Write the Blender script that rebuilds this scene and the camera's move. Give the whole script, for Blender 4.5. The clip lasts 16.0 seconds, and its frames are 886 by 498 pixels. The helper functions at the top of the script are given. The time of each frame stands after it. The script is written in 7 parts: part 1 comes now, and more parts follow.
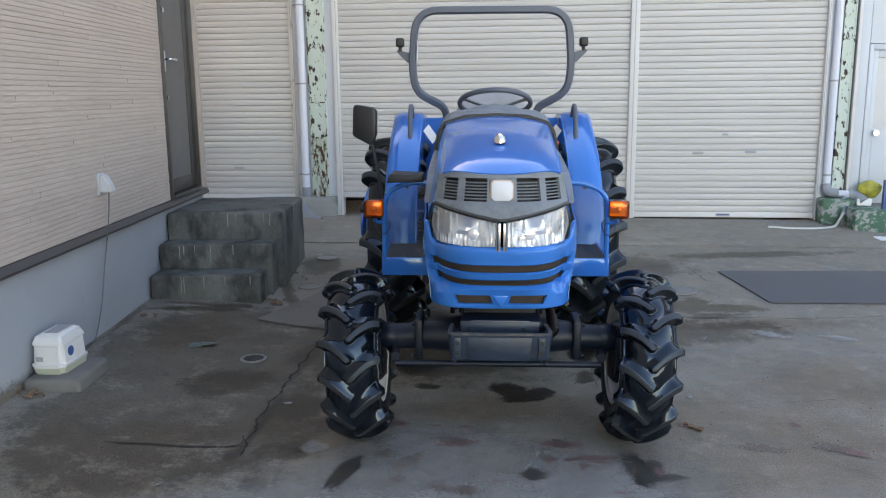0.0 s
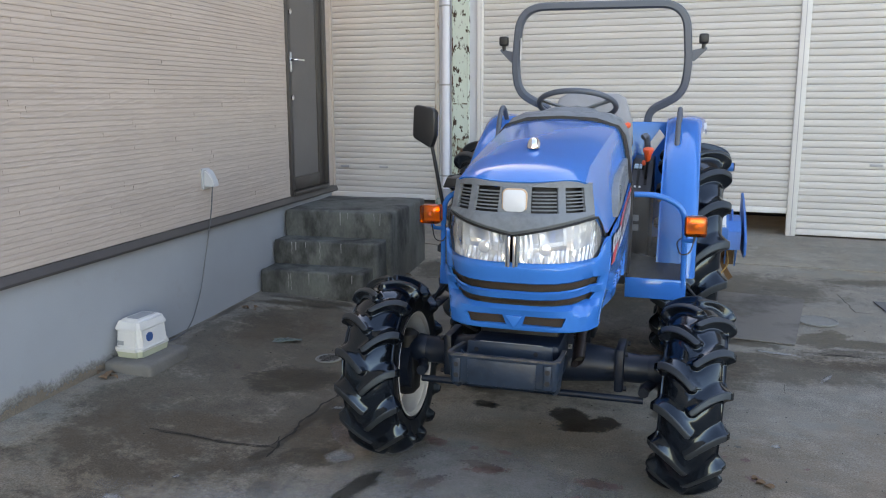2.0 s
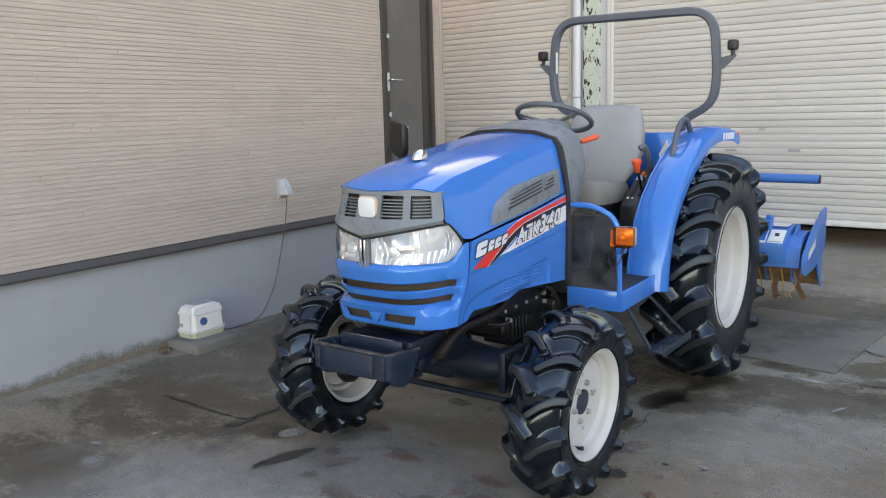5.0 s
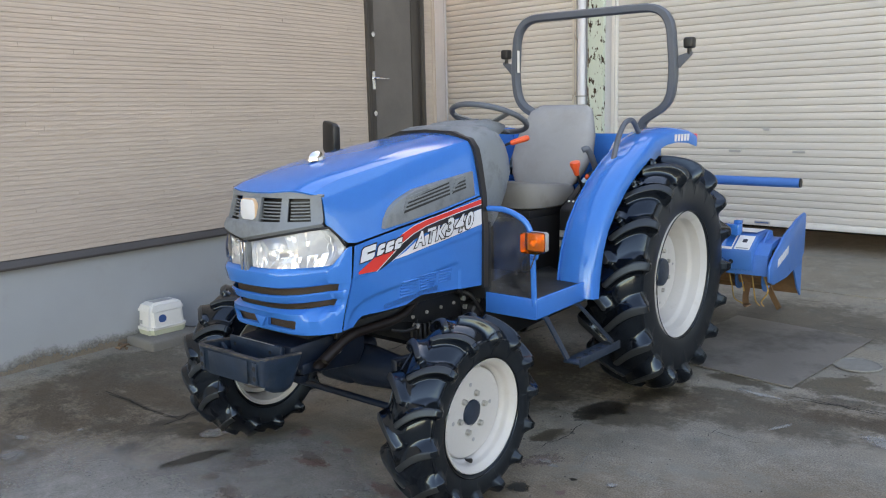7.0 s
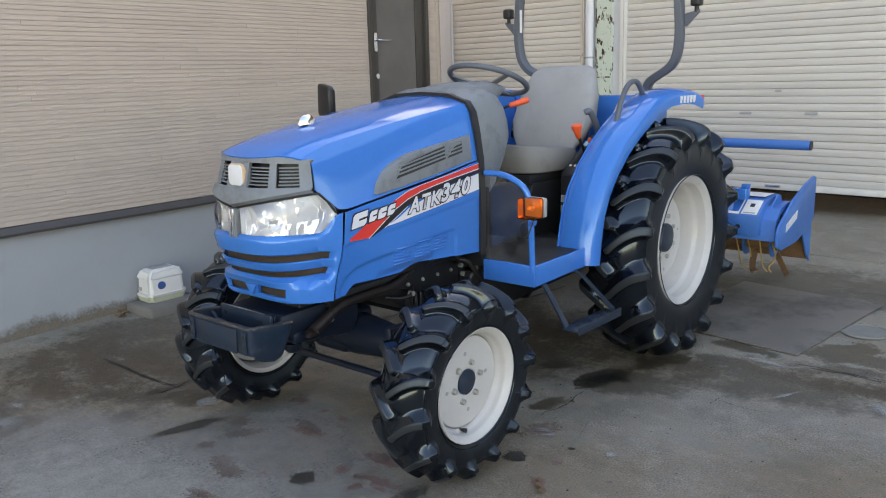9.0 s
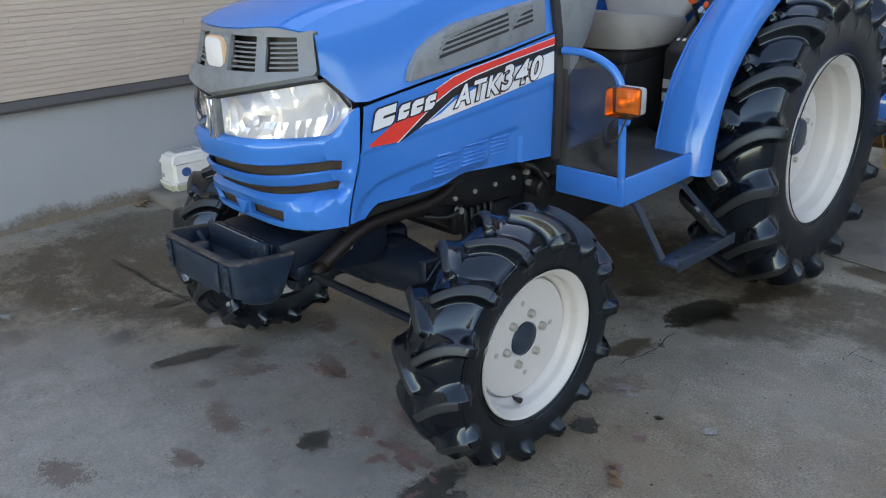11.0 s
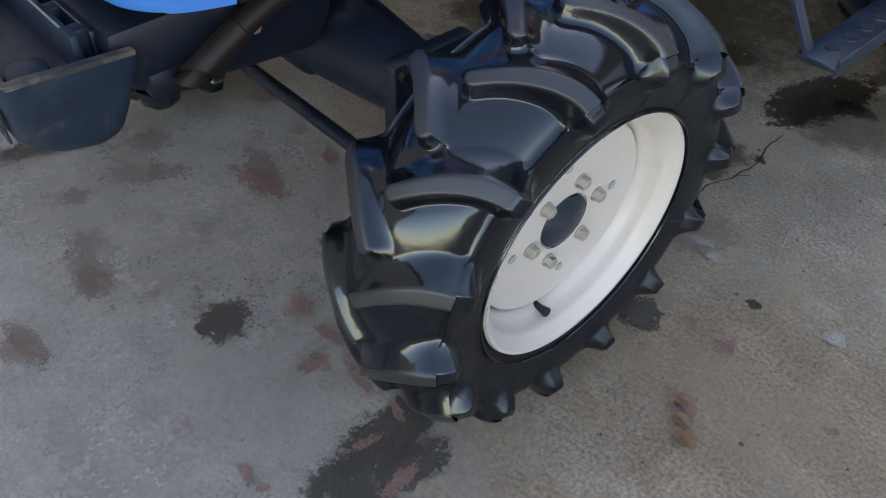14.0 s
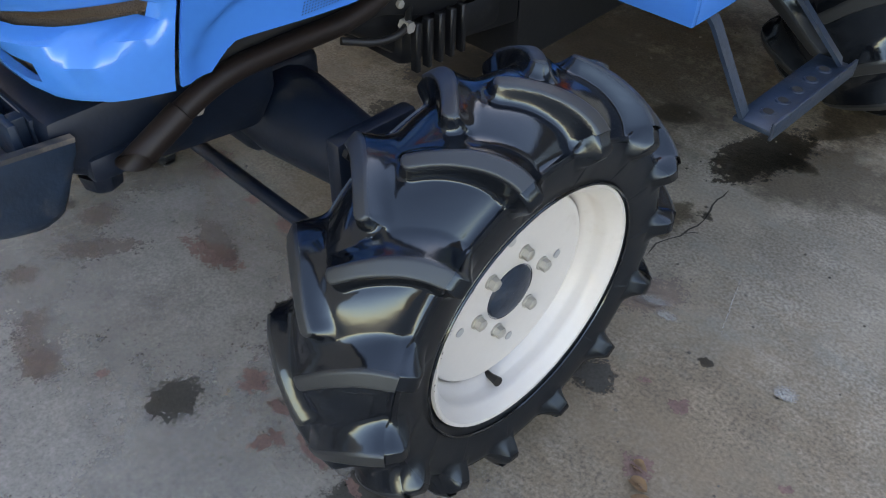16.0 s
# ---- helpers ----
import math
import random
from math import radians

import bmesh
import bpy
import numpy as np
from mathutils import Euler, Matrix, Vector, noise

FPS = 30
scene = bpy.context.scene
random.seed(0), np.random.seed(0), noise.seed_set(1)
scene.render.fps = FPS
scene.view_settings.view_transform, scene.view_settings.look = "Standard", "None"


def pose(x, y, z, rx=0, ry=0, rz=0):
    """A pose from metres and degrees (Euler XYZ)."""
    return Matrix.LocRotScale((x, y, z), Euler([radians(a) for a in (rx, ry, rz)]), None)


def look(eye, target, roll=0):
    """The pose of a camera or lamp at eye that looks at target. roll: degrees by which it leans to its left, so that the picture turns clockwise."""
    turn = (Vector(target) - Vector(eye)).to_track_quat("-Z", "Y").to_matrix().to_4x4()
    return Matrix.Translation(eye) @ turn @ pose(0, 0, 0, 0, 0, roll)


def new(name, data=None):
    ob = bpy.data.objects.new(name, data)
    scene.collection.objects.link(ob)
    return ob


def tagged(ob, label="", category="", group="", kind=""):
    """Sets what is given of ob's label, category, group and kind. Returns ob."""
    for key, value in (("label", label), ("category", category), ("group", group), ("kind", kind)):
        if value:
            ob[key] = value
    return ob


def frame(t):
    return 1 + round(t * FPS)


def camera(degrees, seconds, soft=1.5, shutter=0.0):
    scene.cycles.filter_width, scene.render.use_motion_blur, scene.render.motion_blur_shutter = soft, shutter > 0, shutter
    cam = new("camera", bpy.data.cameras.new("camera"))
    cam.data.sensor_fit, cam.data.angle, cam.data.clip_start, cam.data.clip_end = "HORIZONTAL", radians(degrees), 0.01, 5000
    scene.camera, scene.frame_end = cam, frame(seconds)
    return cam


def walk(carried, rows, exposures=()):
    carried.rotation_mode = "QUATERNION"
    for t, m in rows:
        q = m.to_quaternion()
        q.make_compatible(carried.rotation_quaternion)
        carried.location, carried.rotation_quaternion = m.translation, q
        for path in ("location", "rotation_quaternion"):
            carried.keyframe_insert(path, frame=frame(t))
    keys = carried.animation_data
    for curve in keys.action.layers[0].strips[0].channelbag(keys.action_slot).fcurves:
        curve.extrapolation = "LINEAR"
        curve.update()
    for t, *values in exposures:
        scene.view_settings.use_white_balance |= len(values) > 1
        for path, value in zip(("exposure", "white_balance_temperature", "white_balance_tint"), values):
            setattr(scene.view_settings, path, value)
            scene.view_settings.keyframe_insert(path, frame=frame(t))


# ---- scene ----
cam = camera(56.9, 16.0, soft=1.1)
METRES, EYE, TILT, LEAN, TURN = 5.034, 1.5, 0.0, 0.0, 0.0
ROWS = [
    (0.0, 0.0, 0.0, 0.0, -0.11, -10.82, 0.57),
    (0.5, 0.0201, 0.0037, -0.0005, 1.22, -10.88, 0.75),
    (1.0, 0.0434, 0.0211, -0.0022, 3.38, -10.49, 2.04),
    (1.5, 0.0713, 0.0468, -0.0023, 6.51, -10.26, 1.17),
    (2.0, 0.1271, 0.0596, -0.003, 14.13, -10.55, 0.11),
    (2.5, 0.1777, 0.0508, -0.0052, 15.65, -10.02, 1.16),
    (3.0, 0.2338, 0.0426, 0.0003, 18.24, -9.96, 2.46),
    (5.5, 0.4275, 0.1486, -0.0049, 33.58, -9.52, 1.43),
    (6.0, 0.4483, 0.176, -0.0018, 33.9, -9.71, 1.88),
    (6.5, 0.4813, 0.1934, -0.0024, 36.97, -9.34, 0.47),
    (7.0, 0.5005, 0.2034, -0.0047, 36.62, -9.49, 1.27),
    (7.5, 0.5031, 0.2078, -0.0051, 37.13, -9.9, 1.18),
    (8.0, 0.5046, 0.2111, -0.0062, 36.88, -10.25, 1.29),
    (8.5, 0.5073, 0.2119, -0.0063, 36.93, -10.62, 1.37),
    (11.0, 0.4144, 0.3582, -0.017, 43.19, -21.13, 1.46),
    (11.5, 0.3875, 0.3874, -0.0228, 44.05, -23.28, -0.13),
    (12.0, 0.3473, 0.419, -0.0271, 43.02, -27.5, -1.17),
    (12.5, 0.3244, 0.4488, -0.0355, 43.41, -32.18, -1.11),
    (13.0, 0.305, 0.4935, -0.0455, 44.05, -38.63, -1.02),
    (13.5, 0.2906, 0.5118, -0.0512, 44.37, -42.53, 0.04),
    (14.0, 0.2757, 0.516, -0.0542, 45.18, -44.6, -0.43),
    (14.5, 0.2714, 0.518, -0.0557, 44.62, -45.54, -0.29),
    (15.0, 0.2713, 0.5213, -0.0534, 43.76, -44.32, -0.34),
    (15.5, 0.2739, 0.5238, -0.0499, 42.57, -42.46, -0.29),
    (16.0, 0.2777, 0.5236, -0.0481, 42.35, -41.08, -0.56),
]
EXPOSURES = [(0.0, 2.43, 8500, 19), (1.5, 2.44, 8600, 19), (3.0, 2.56, 9150, 20), (6.0, 2.54, 9500, 19), (8.5, 2.46, 9500, 19), (12.0, 2.42, 9000, 17), (13.0, 2.47, 9400, 19), (14.0, 2.62, 9900, 21), (16.0, 2.82, 9700, 20)]
walk(cam, [(t, pose(0, 0, EYE, TILT, LEAN, TURN) @ pose(METRES * x, METRES * y, METRES * z, 90 + pitch, roll, yaw)) for t, x, y, z, yaw, pitch, roll in ROWS], EXPOSURES)

# ---- light ----
world = bpy.data.worlds.new("sky")
scene.world = world
world.use_nodes = True
wn = world.node_tree.nodes
sky = wn.new("ShaderNodeTexSky")
sky.sky_type = "NISHITA"
sky.sun_disc = False
SUN_EL, SUN_AZ = radians(29), radians(-18)
sky.sun_elevation, sky.sun_rotation = SUN_EL, SUN_AZ
sky.dust_density = 0.4
world.node_tree.links.new(sky.outputs[0], wn["Background"].inputs[0])
wn["Background"].inputs[1].default_value = 0.15
sun = new("sun", bpy.data.lights.new("sun", "SUN"))
sun.data.energy, sun.data.angle, sun.data.color = 5.0, radians(0.6), (1.0, 0.93, 0.82)
sun_dir = Vector((math.sin(SUN_AZ) * math.cos(SUN_EL), math.cos(SUN_AZ) * math.cos(SUN_EL), math.sin(SUN_EL)))
sun.matrix_world = look(sun_dir * 60, (0, 0, 0))


# ---- materials ----
def nodes_of(name):
    m = bpy.data.materials.new(name)
    m.use_nodes = True
    return m, m.node_tree.nodes, m.node_tree.links, m.node_tree.nodes["Principled BSDF"]


def noise_node(n, l, coord, scale, detail=4.0, rough=0.55, stretch=None):
    t = n.new("ShaderNodeTexNoise")
    t.inputs["Scale"].default_value, t.inputs["Detail"].default_value, t.inputs["Roughness"].default_value = scale, detail, rough
    if stretch:
        mp = n.new("ShaderNodeMapping")
        mp.inputs["Scale"].default_value = stretch
        l.new(coord, mp.inputs["Vector"])
        coord = mp.outputs[0]
    l.new(coord, t.inputs["Vector"])
    return t.outputs["Fac"]


def ramp_node(n, l, fac, lo, hi, a=(0, 0, 0, 1), b=(1, 1, 1, 1)):
    r = n.new("ShaderNodeValToRGB")
    r.color_ramp.elements[0].position, r.color_ramp.elements[1].position = lo, hi
    r.color_ramp.elements[0].color, r.color_ramp.elements[1].color = a, b
    l.new(fac, r.inputs[0])
    return r.outputs[0]


def mix_node(n, l, fac, a, b, kind="MIX"):
    m = n.new("ShaderNodeMix")
    m.data_type, m.blend_type = "RGBA", kind
    for sock, v in ((m.inputs[0], fac), (m.inputs[6], a), (m.inputs[7], b)):
        if isinstance(v, (int, float)):
            sock.default_value = v
        elif isinstance(v, tuple):
            sock.default_value = (*v[:3], 1)
        else:
            l.new(v, sock)
    return m.outputs[2]


def mat(name, base, rough=0.5, metal=0.0, var=0.15, scale=5.0, fine=90.0, bump=0.08, coat=0.0, dirt=None, dirt_lo=0.55, dirt_hi=0.75,
        dirt_scale=4.0, dirt_rough=0.9, rvar=0.12, piece=0.0, island=0.0, stretch=None, spec=0.5, dist=0.002, dirt_detail=8.0, sheen=None):
    m, n, l, p = nodes_of(name)
    co = n.new("ShaderNodeTexCoord").outputs["Object"]
    big, small = noise_node(n, l, co, scale, 4, 0.55, stretch), noise_node(n, l, co, fine, 3, 0.6, stretch)
    dark, light = tuple(c * (1 - var) for c in base), tuple(min(1, c * (1 + var)) for c in base)
    col = mix_node(n, l, ramp_node(n, l, big, 0.3, 0.7), dark, light)
    col = mix_node(n, l, 0.35, col, ramp_node(n, l, small, 0.25, 0.75, (*dark, 1), (*light, 1)))
    for amount, node, sock in ((piece, "ShaderNodeObjectInfo", "Random"), (island, "ShaderNodeNewGeometry", "Random Per Island")):
        if amount:
            rnd = n.new(node).outputs[sock]
            col = mix_node(n, l, 1.0, col, ramp_node(n, l, rnd, 0, 1, (1 - amount,) * 3 + (1,), (1 + amount * 0.5,) * 3 + (1,)), "MULTIPLY")
    mr = n.new("ShaderNodeMapRange")
    mr.inputs["To Min"].default_value, mr.inputs["To Max"].default_value = max(0.02, rough - rvar), min(1, rough + rvar)
    l.new(big, mr.inputs["Value"])
    rgh = mr.outputs[0]
    if dirt:
        d = ramp_node(n, l, noise_node(n, l, co, dirt_scale, dirt_detail, 0.65, stretch), dirt_lo, dirt_hi)
        col = mix_node(n, l, d, col, dirt)
        rgh = mix_node(n, l, d, rgh, (dirt_rough,) * 3)
        if metal:
            inv = n.new("ShaderNodeMath")
            inv.operation, inv.inputs[0].default_value = "SUBTRACT", metal
            l.new(d, inv.inputs[1])
            inv.use_clamp = True
            l.new(inv.outputs[0], p.inputs["Metallic"])
    l.new(col, p.inputs["Base Color"])
    l.new(rgh, p.inputs["Roughness"])
    if not (dirt and metal):
        p.inputs["Metallic"].default_value = metal
    p.inputs["Coat Weight"].default_value, p.inputs["Coat Roughness"].default_value = coat, 0.08
    p.inputs["Specular IOR Level"].default_value = spec
    if sheen:
        p.inputs["Specular Tint"].default_value = (*sheen, 1)
    if bump:
        b = n.new("ShaderNodeBump")
        b.inputs["Strength"].default_value, b.inputs["Distance"].default_value = bump, dist
        l.new(small, b.inputs["Height"])
        l.new(b.outputs[0], p.inputs["Normal"])
    return m


def clear(name, tint, rough=0.05, gloss=0.9, haze=0.0):
    """A thin clear sheet: it lets light straight through and shines at glancing angles."""
    m, n, l, p = nodes_of(name)
    n.remove(p)
    tr, gl, df = n.new("ShaderNodeBsdfTransparent"), n.new("ShaderNodeBsdfGlossy"), n.new("ShaderNodeBsdfDiffuse")
    tr.inputs[0].default_value = (*tint, 1)
    gl.inputs["Roughness"].default_value = rough
    df.inputs[0].default_value = (0.5, 0.5, 0.5, 1)
    fr, mx, m2, sc = n.new("ShaderNodeFresnel"), n.new("ShaderNodeMixShader"), n.new("ShaderNodeMixShader"), n.new("ShaderNodeMath")
    sc.operation, sc.inputs[1].default_value = "MULTIPLY", gloss
    l.new(fr.outputs[0], sc.inputs[0])
    m2.inputs[0].default_value = haze
    if haze:
        co = n.new("ShaderNodeTexCoord").outputs["Object"]
        l.new(ramp_node(n, l, noise_node(n, l, co, 9, 8, 0.7), 0.4, 0.85, (0, 0, 0, 1), (haze,) * 3 + (1,)), m2.inputs[0])
    l.new(tr.outputs[0], m2.inputs[1])
    l.new(df.outputs[0], m2.inputs[2])
    l.new(sc.outputs[0], mx.inputs[0])
    l.new(m2.outputs[0], mx.inputs[1])
    l.new(gl.outputs[0], mx.inputs[2])
    l.new(mx.outputs[0], n["Material Output"].inputs[0])
    return m


# the specular tint colours the paint's reflections sky blue
BLUE = mat("blue_paint", (0.011, 0.163, 0.525), 0.13, var=0.05, scale=3, bump=0.02, spec=0.6, sheen=(0.7, 0.93, 1.0), coat=0.1, rvar=0.06, dirt=(0.02, 0.19, 0.5), dirt_lo=0.62, dirt_hi=0.9, dirt_rough=0.6)
BLUE_WORN = mat("worn_blue_paint", (0.02, 0.15, 0.45), 0.45, var=0.12, scale=7, bump=0.06, dirt=(0.16, 0.14, 0.12), dirt_lo=0.62, dirt_hi=0.78, dirt_scale=7)
GREY_PLASTIC = mat("grey_plastic", (0.17, 0.19, 0.205), 0.55, var=0.12, bump=0.14, fine=300, dirt=(0.115, 0.125, 0.135), dirt_lo=0.5, dirt_hi=0.8, dirt_scale=16)
ROPS_GREY = mat("grey_paint", (0.085, 0.1, 0.125), 0.45, var=0.1, bump=0.04)
BLACK_PLASTIC = mat("black_plastic", (0.012, 0.012, 0.013), 0.45, var=0.3, bump=0.08, fine=250)
BLACK_IRON = mat("black_iron", (0.009, 0.01, 0.012), 0.42, var=0.3, scale=9, bump=0.2, fine=70, dirt=(0.028, 0.023, 0.019), dirt_lo=0.6, dirt_hi=0.8, dirt_scale=9, spec=0.35)
NAVY_IRON = mat("navy_iron", (0.011, 0.024, 0.044), 0.38, var=0.4, scale=14, bump=0.35, fine=60, dirt=(0.05, 0.055, 0.062), dirt_lo=0.56, dirt_hi=0.76, dirt_scale=24)
# navy iron again, darkened for the shade under the tractor
AXLE_IRON = mat("oily_navy_iron", (0.004, 0.009, 0.019), 0.42, var=0.4, scale=10, bump=0.3, fine=60, dirt=(0.03, 0.03, 0.03), dirt_lo=0.58, dirt_hi=0.78, dirt_scale=16, spec=0.35)
# blue of the reflected sky is put into base colour and specular tint
RUBBER = mat("tyre_rubber", (0.003, 0.0042, 0.0065), 0.135, coat=0.0, var=0.25, scale=14, bump=0.025, fine=70, rvar=0.06, dirt=(0.007, 0.008, 0.0095), dirt_lo=0.6, dirt_hi=0.85, dirt_scale=18, dirt_rough=0.2, spec=0.62, dist=0.008, sheen=(0.66, 0.84, 1.0))
worn_tree = RUBBER.node_tree
worn_at = worn_tree.nodes.new("ShaderNodeAttribute")
worn_at.attribute_name = "worn"
side_at = worn_tree.nodes.new("ShaderNodeAttribute")
side_at.attribute_name = "side"
for at, sock, worn in ((worn_at, "Base Color", (0.02, 0.021, 0.022)), (worn_at, "Roughness", (0.46, 0.46, 0.46)), (side_at, "Roughness", (0.4, 0.4, 0.4))):
    inp = worn_tree.nodes["Principled BSDF"].inputs[sock]
    worn_tree.links.new(mix_node(worn_tree.nodes, worn_tree.links, at.outputs["Fac"], inp.links[0].from_socket, worn), inp)
EXHAUST = mat("sooty_brown_pipe", (0.012, 0.008, 0.0075), 0.5, spec=0.35, var=0.3, scale=10, bump=0.2, fine=120)
SCUFFED = mat("scuffed_edge_iron", (0.03, 0.032, 0.037), 0.5, var=0.3, scale=15, bump=0.2, fine=80, dirt=(0.13, 0.11, 0.095), dirt_lo=0.5, dirt_hi=0.66, dirt_scale=18)
RIM_WHITE = mat("white_rim_paint", (0.5, 0.485, 0.47), 0.35, var=0.05, bump=0.03, dirt=(0.4, 0.37, 0.33), dirt_lo=0.62, dirt_hi=0.85, dirt_scale=6)
CHROME = mat("chrome", (0.82, 0.83, 0.85), 0.12, metal=1.0, var=0.03, bump=0.0, rvar=0.04)
REFLECTOR = mat("lamp_reflector", (0.97, 0.97, 0.98), 0.06, metal=0.65, var=0.03, bump=0.0, rvar=0.05)
LENS = clear("clear_lens", (0.97, 0.98, 0.99), 0.04, 1.0)
ACRYLIC = clear("smoky_sheet", (0.62, 0.64, 0.66), 0.12, 0.9, 0.22)
BADGE_RIM = mat("amber_badge_rim", (0.6, 0.4, 0.25), 0.4, var=0.1)
AMBER_GLASS = clear("amber_glass", (1.0, 0.3, 0.02), 0.08, 0.9, 0.05)
AMBER = mat("amber_lens", (0.8, 0.15, 0.008), 0.12, var=0.12, scale=30, bump=0.1, fine=120)
ORANGE = mat("orange_knob", (0.8, 0.1, 0.03), 0.4, var=0.06)
SEAT_GREY = mat("grey_seat_cloth", (0.29, 0.29, 0.295), 0.75, var=0.1, bump=0.25, fine=400, dirt=(0.235, 0.225, 0.215), dirt_lo=0.5, dirt_hi=0.85)
SEAT_TAN = mat("worn_seat_cushion", (0.2, 0.192, 0.182), 0.8, var=0.15, bump=0.3, fine=400, dirt=(0.12, 0.1, 0.085), dirt_lo=0.5, dirt_hi=0.75)
MESH_DARK = mat("bumper_mesh", (0.05, 0.035, 0.025), 0.6, var=0.3, scale=12, bump=0.8, fine=260, dist=0.004)
STEEL = mat("bolt_steel", (0.4, 0.39, 0.36), 0.45, metal=0.5, var=0.25, scale=40, bump=0.1)
RUSTY = mat("rusty_tine", (0.16, 0.085, 0.04), 0.75, var=0.4, scale=14, bump=0.4, fine=120)
YELLOW_ROPE = mat("yellow_straw", (0.4, 0.25, 0.08), 0.8, var=0.2, scale=20)
DECAL_WHITE = mat("decal_silver", (0.62, 0.64, 0.67), 0.35, var=0.04, bump=0.0)
DECAL_RED = mat("decal_red", (0.72, 0.04, 0.03), 0.35, var=0.05, bump=0.0)
DECAL_BLACK = mat("decal_black", (0.012, 0.012, 0.016), 0.35, var=0.1, bump=0.0)
LABEL_WHITE = mat("paper_label", (0.7, 0.7, 0.68), 0.5, var=0.08, scale=20)
LABEL_GREY = mat("printed_grey", (0.3, 0.31, 0.32), 0.5, var=0.1, scale=20)
BADGE_PALE = mat("pale_blue_sign", (0.3, 0.45, 0.55), 0.4, var=0.3, scale=60)
SCRAP_GREEN = mat("dull_green_plastic", (0.09, 0.12, 0.11), 0.45, var=0.4, scale=20, bump=0.2)
HOLE_BLUE = mat("shaded_hole", (0.006, 0.03, 0.1), 0.6, var=0.1)
MIRROR = mat("mirror_glass", (0.85, 0.86, 0.88), 0.03, metal=1.0, var=0.01, bump=0.0, rvar=0.01)
RAMP_FLOOR = mat("black_floor_mat", (0.014, 0.014, 0.014), 0.55, var=0.3, scale=10, bump=0.3, fine=120, dirt=(0.07, 0.062, 0.05), dirt_lo=0.5, dirt_hi=0.75)

SIDING = mat("beige_siding", (0.445, 0.367, 0.313), 0.8, var=0.05, scale=3, bump=0.35, fine=160, island=0.05, dist=0.003)
SIDING_PIECE = mat("beige_siding_strip", (0.445, 0.367, 0.313), 0.8, var=0.05, scale=3, bump=0.35, fine=160, piece=0.05, dist=0.003)
TRIM_DARK = mat("dark_trim", (0.06, 0.055, 0.055), 0.5, var=0.15)
DOOR_BROWN = mat("dark_brown_frame", (0.045, 0.038, 0.034), 0.42, var=0.12, bump=0.03)
DOOR_PANEL = mat("dusty_door_panel", (0.115, 0.104, 0.098), 0.5, var=0.18, scale=4, bump=0.05, dirt=(0.165, 0.15, 0.138), dirt_lo=0.5, dirt_hi=0.8, dirt_scale=3)
FOUNDATION = mat("grey_mortar", (0.31, 0.33, 0.35), 0.85, var=0.08, scale=2.2, bump=0.2, fine=140, dirt=(0.27, 0.255, 0.23), dirt_lo=0.58, dirt_hi=0.78, dirt_scale=2)
STEP_CONCRETE = mat("damp_concrete", (0.11, 0.116, 0.106), 0.85, var=0.5, scale=5, bump=0.6, fine=70, dirt=(0.035, 0.035, 0.032), dirt_lo=0.46, dirt_hi=0.62, dirt_scale=4, stretch=(1, 1, 0.5))
STREAK_WHITE = mat("lime_streak", (0.25, 0.25, 0.245), 0.9, var=0.15, scale=20)
SHUTTER = mat("cream_shutter_steel", (0.52, 0.498, 0.472), 0.42, var=0.035, scale=1.5, bump=0.03, piece=0.06)
SHUTTER_GUIDE = mat("pale_guide_rail", (0.6, 0.59, 0.57), 0.45, var=0.06, scale=2)
POST_PAINT = mat("flaking_green_paint", (0.5, 0.57, 0.5), 0.6, var=0.1, scale=3, bump=0.3, fine=60, dirt=(0.045, 0.025, 0.015), dirt_lo=0.56, dirt_hi=0.585, dirt_scale=22, dirt_detail=12, stretch=(1, 1, 0.5))
POST_RUST = mat("rusted_green_paint", (0.42, 0.48, 0.4), 0.7, var=0.15, scale=4, bump=0.4, fine=60, dirt=(0.07, 0.03, 0.013), dirt_lo=0.48, dirt_hi=0.56, dirt_scale=24, dirt_detail=12, stretch=(1, 1, 0.35))
PIER_GREY = mat("pale_grey_steel", (0.5, 0.51, 0.54), 0.5, var=0.06, scale=3)
STAINED_GUIDE = mat("stained_guide_rail", (0.5, 0.46, 0.4), 0.5, var=0.1, scale=3, dirt=(0.13, 0.06, 0.025), dirt_lo=0.6, dirt_hi=0.7, dirt_scale=14, stretch=(1, 1, 0.3))
PIPE_DARK = mat("dark_grey_pvc", (0.24, 0.26, 0.29), 0.45, var=0.12, dirt=(0.17, 0.165, 0.16), dirt_lo=0.5, dirt_hi=0.8)
PIPE_WHITE = mat("pale_pvc_pipe", (0.58, 0.6, 0.66), 0.4, var=0.05)
GREEN_BASE = mat("worn_green_concrete", (0.3, 0.31, 0.285), 0.85, var=0.15, scale=4, bump=0.4, dirt=(0.05, 0.13, 0.075), dirt_lo=0.5, dirt_hi=0.6, dirt_scale=3)
GREEN_PAINT = mat("green_painted_concrete", (0.05, 0.13, 0.08), 0.75, var=0.2, scale=5, bump=0.4, dirt=(0.3, 0.31, 0.29), dirt_lo=0.5, dirt_hi=0.56, dirt_scale=11)
SHED_WHITE = mat("bluish_white_metal", (0.53, 0.565, 0.595), 0.5, var=0.05, scale=2)
SHED_GLASS = mat("frosted_pane", (0.5, 0.52, 0.53), 0.25, var=0.06, scale=3)
# near-black colour stands in for the shade inside openings
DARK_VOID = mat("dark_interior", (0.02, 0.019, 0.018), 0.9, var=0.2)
PUMP_WHITE = mat("white_abs", (0.64, 0.63, 0.61), 0.35, var=0.04, bump=0.02, dirt=(0.5, 0.49, 0.44), dirt_lo=0.64, dirt_hi=0.85)
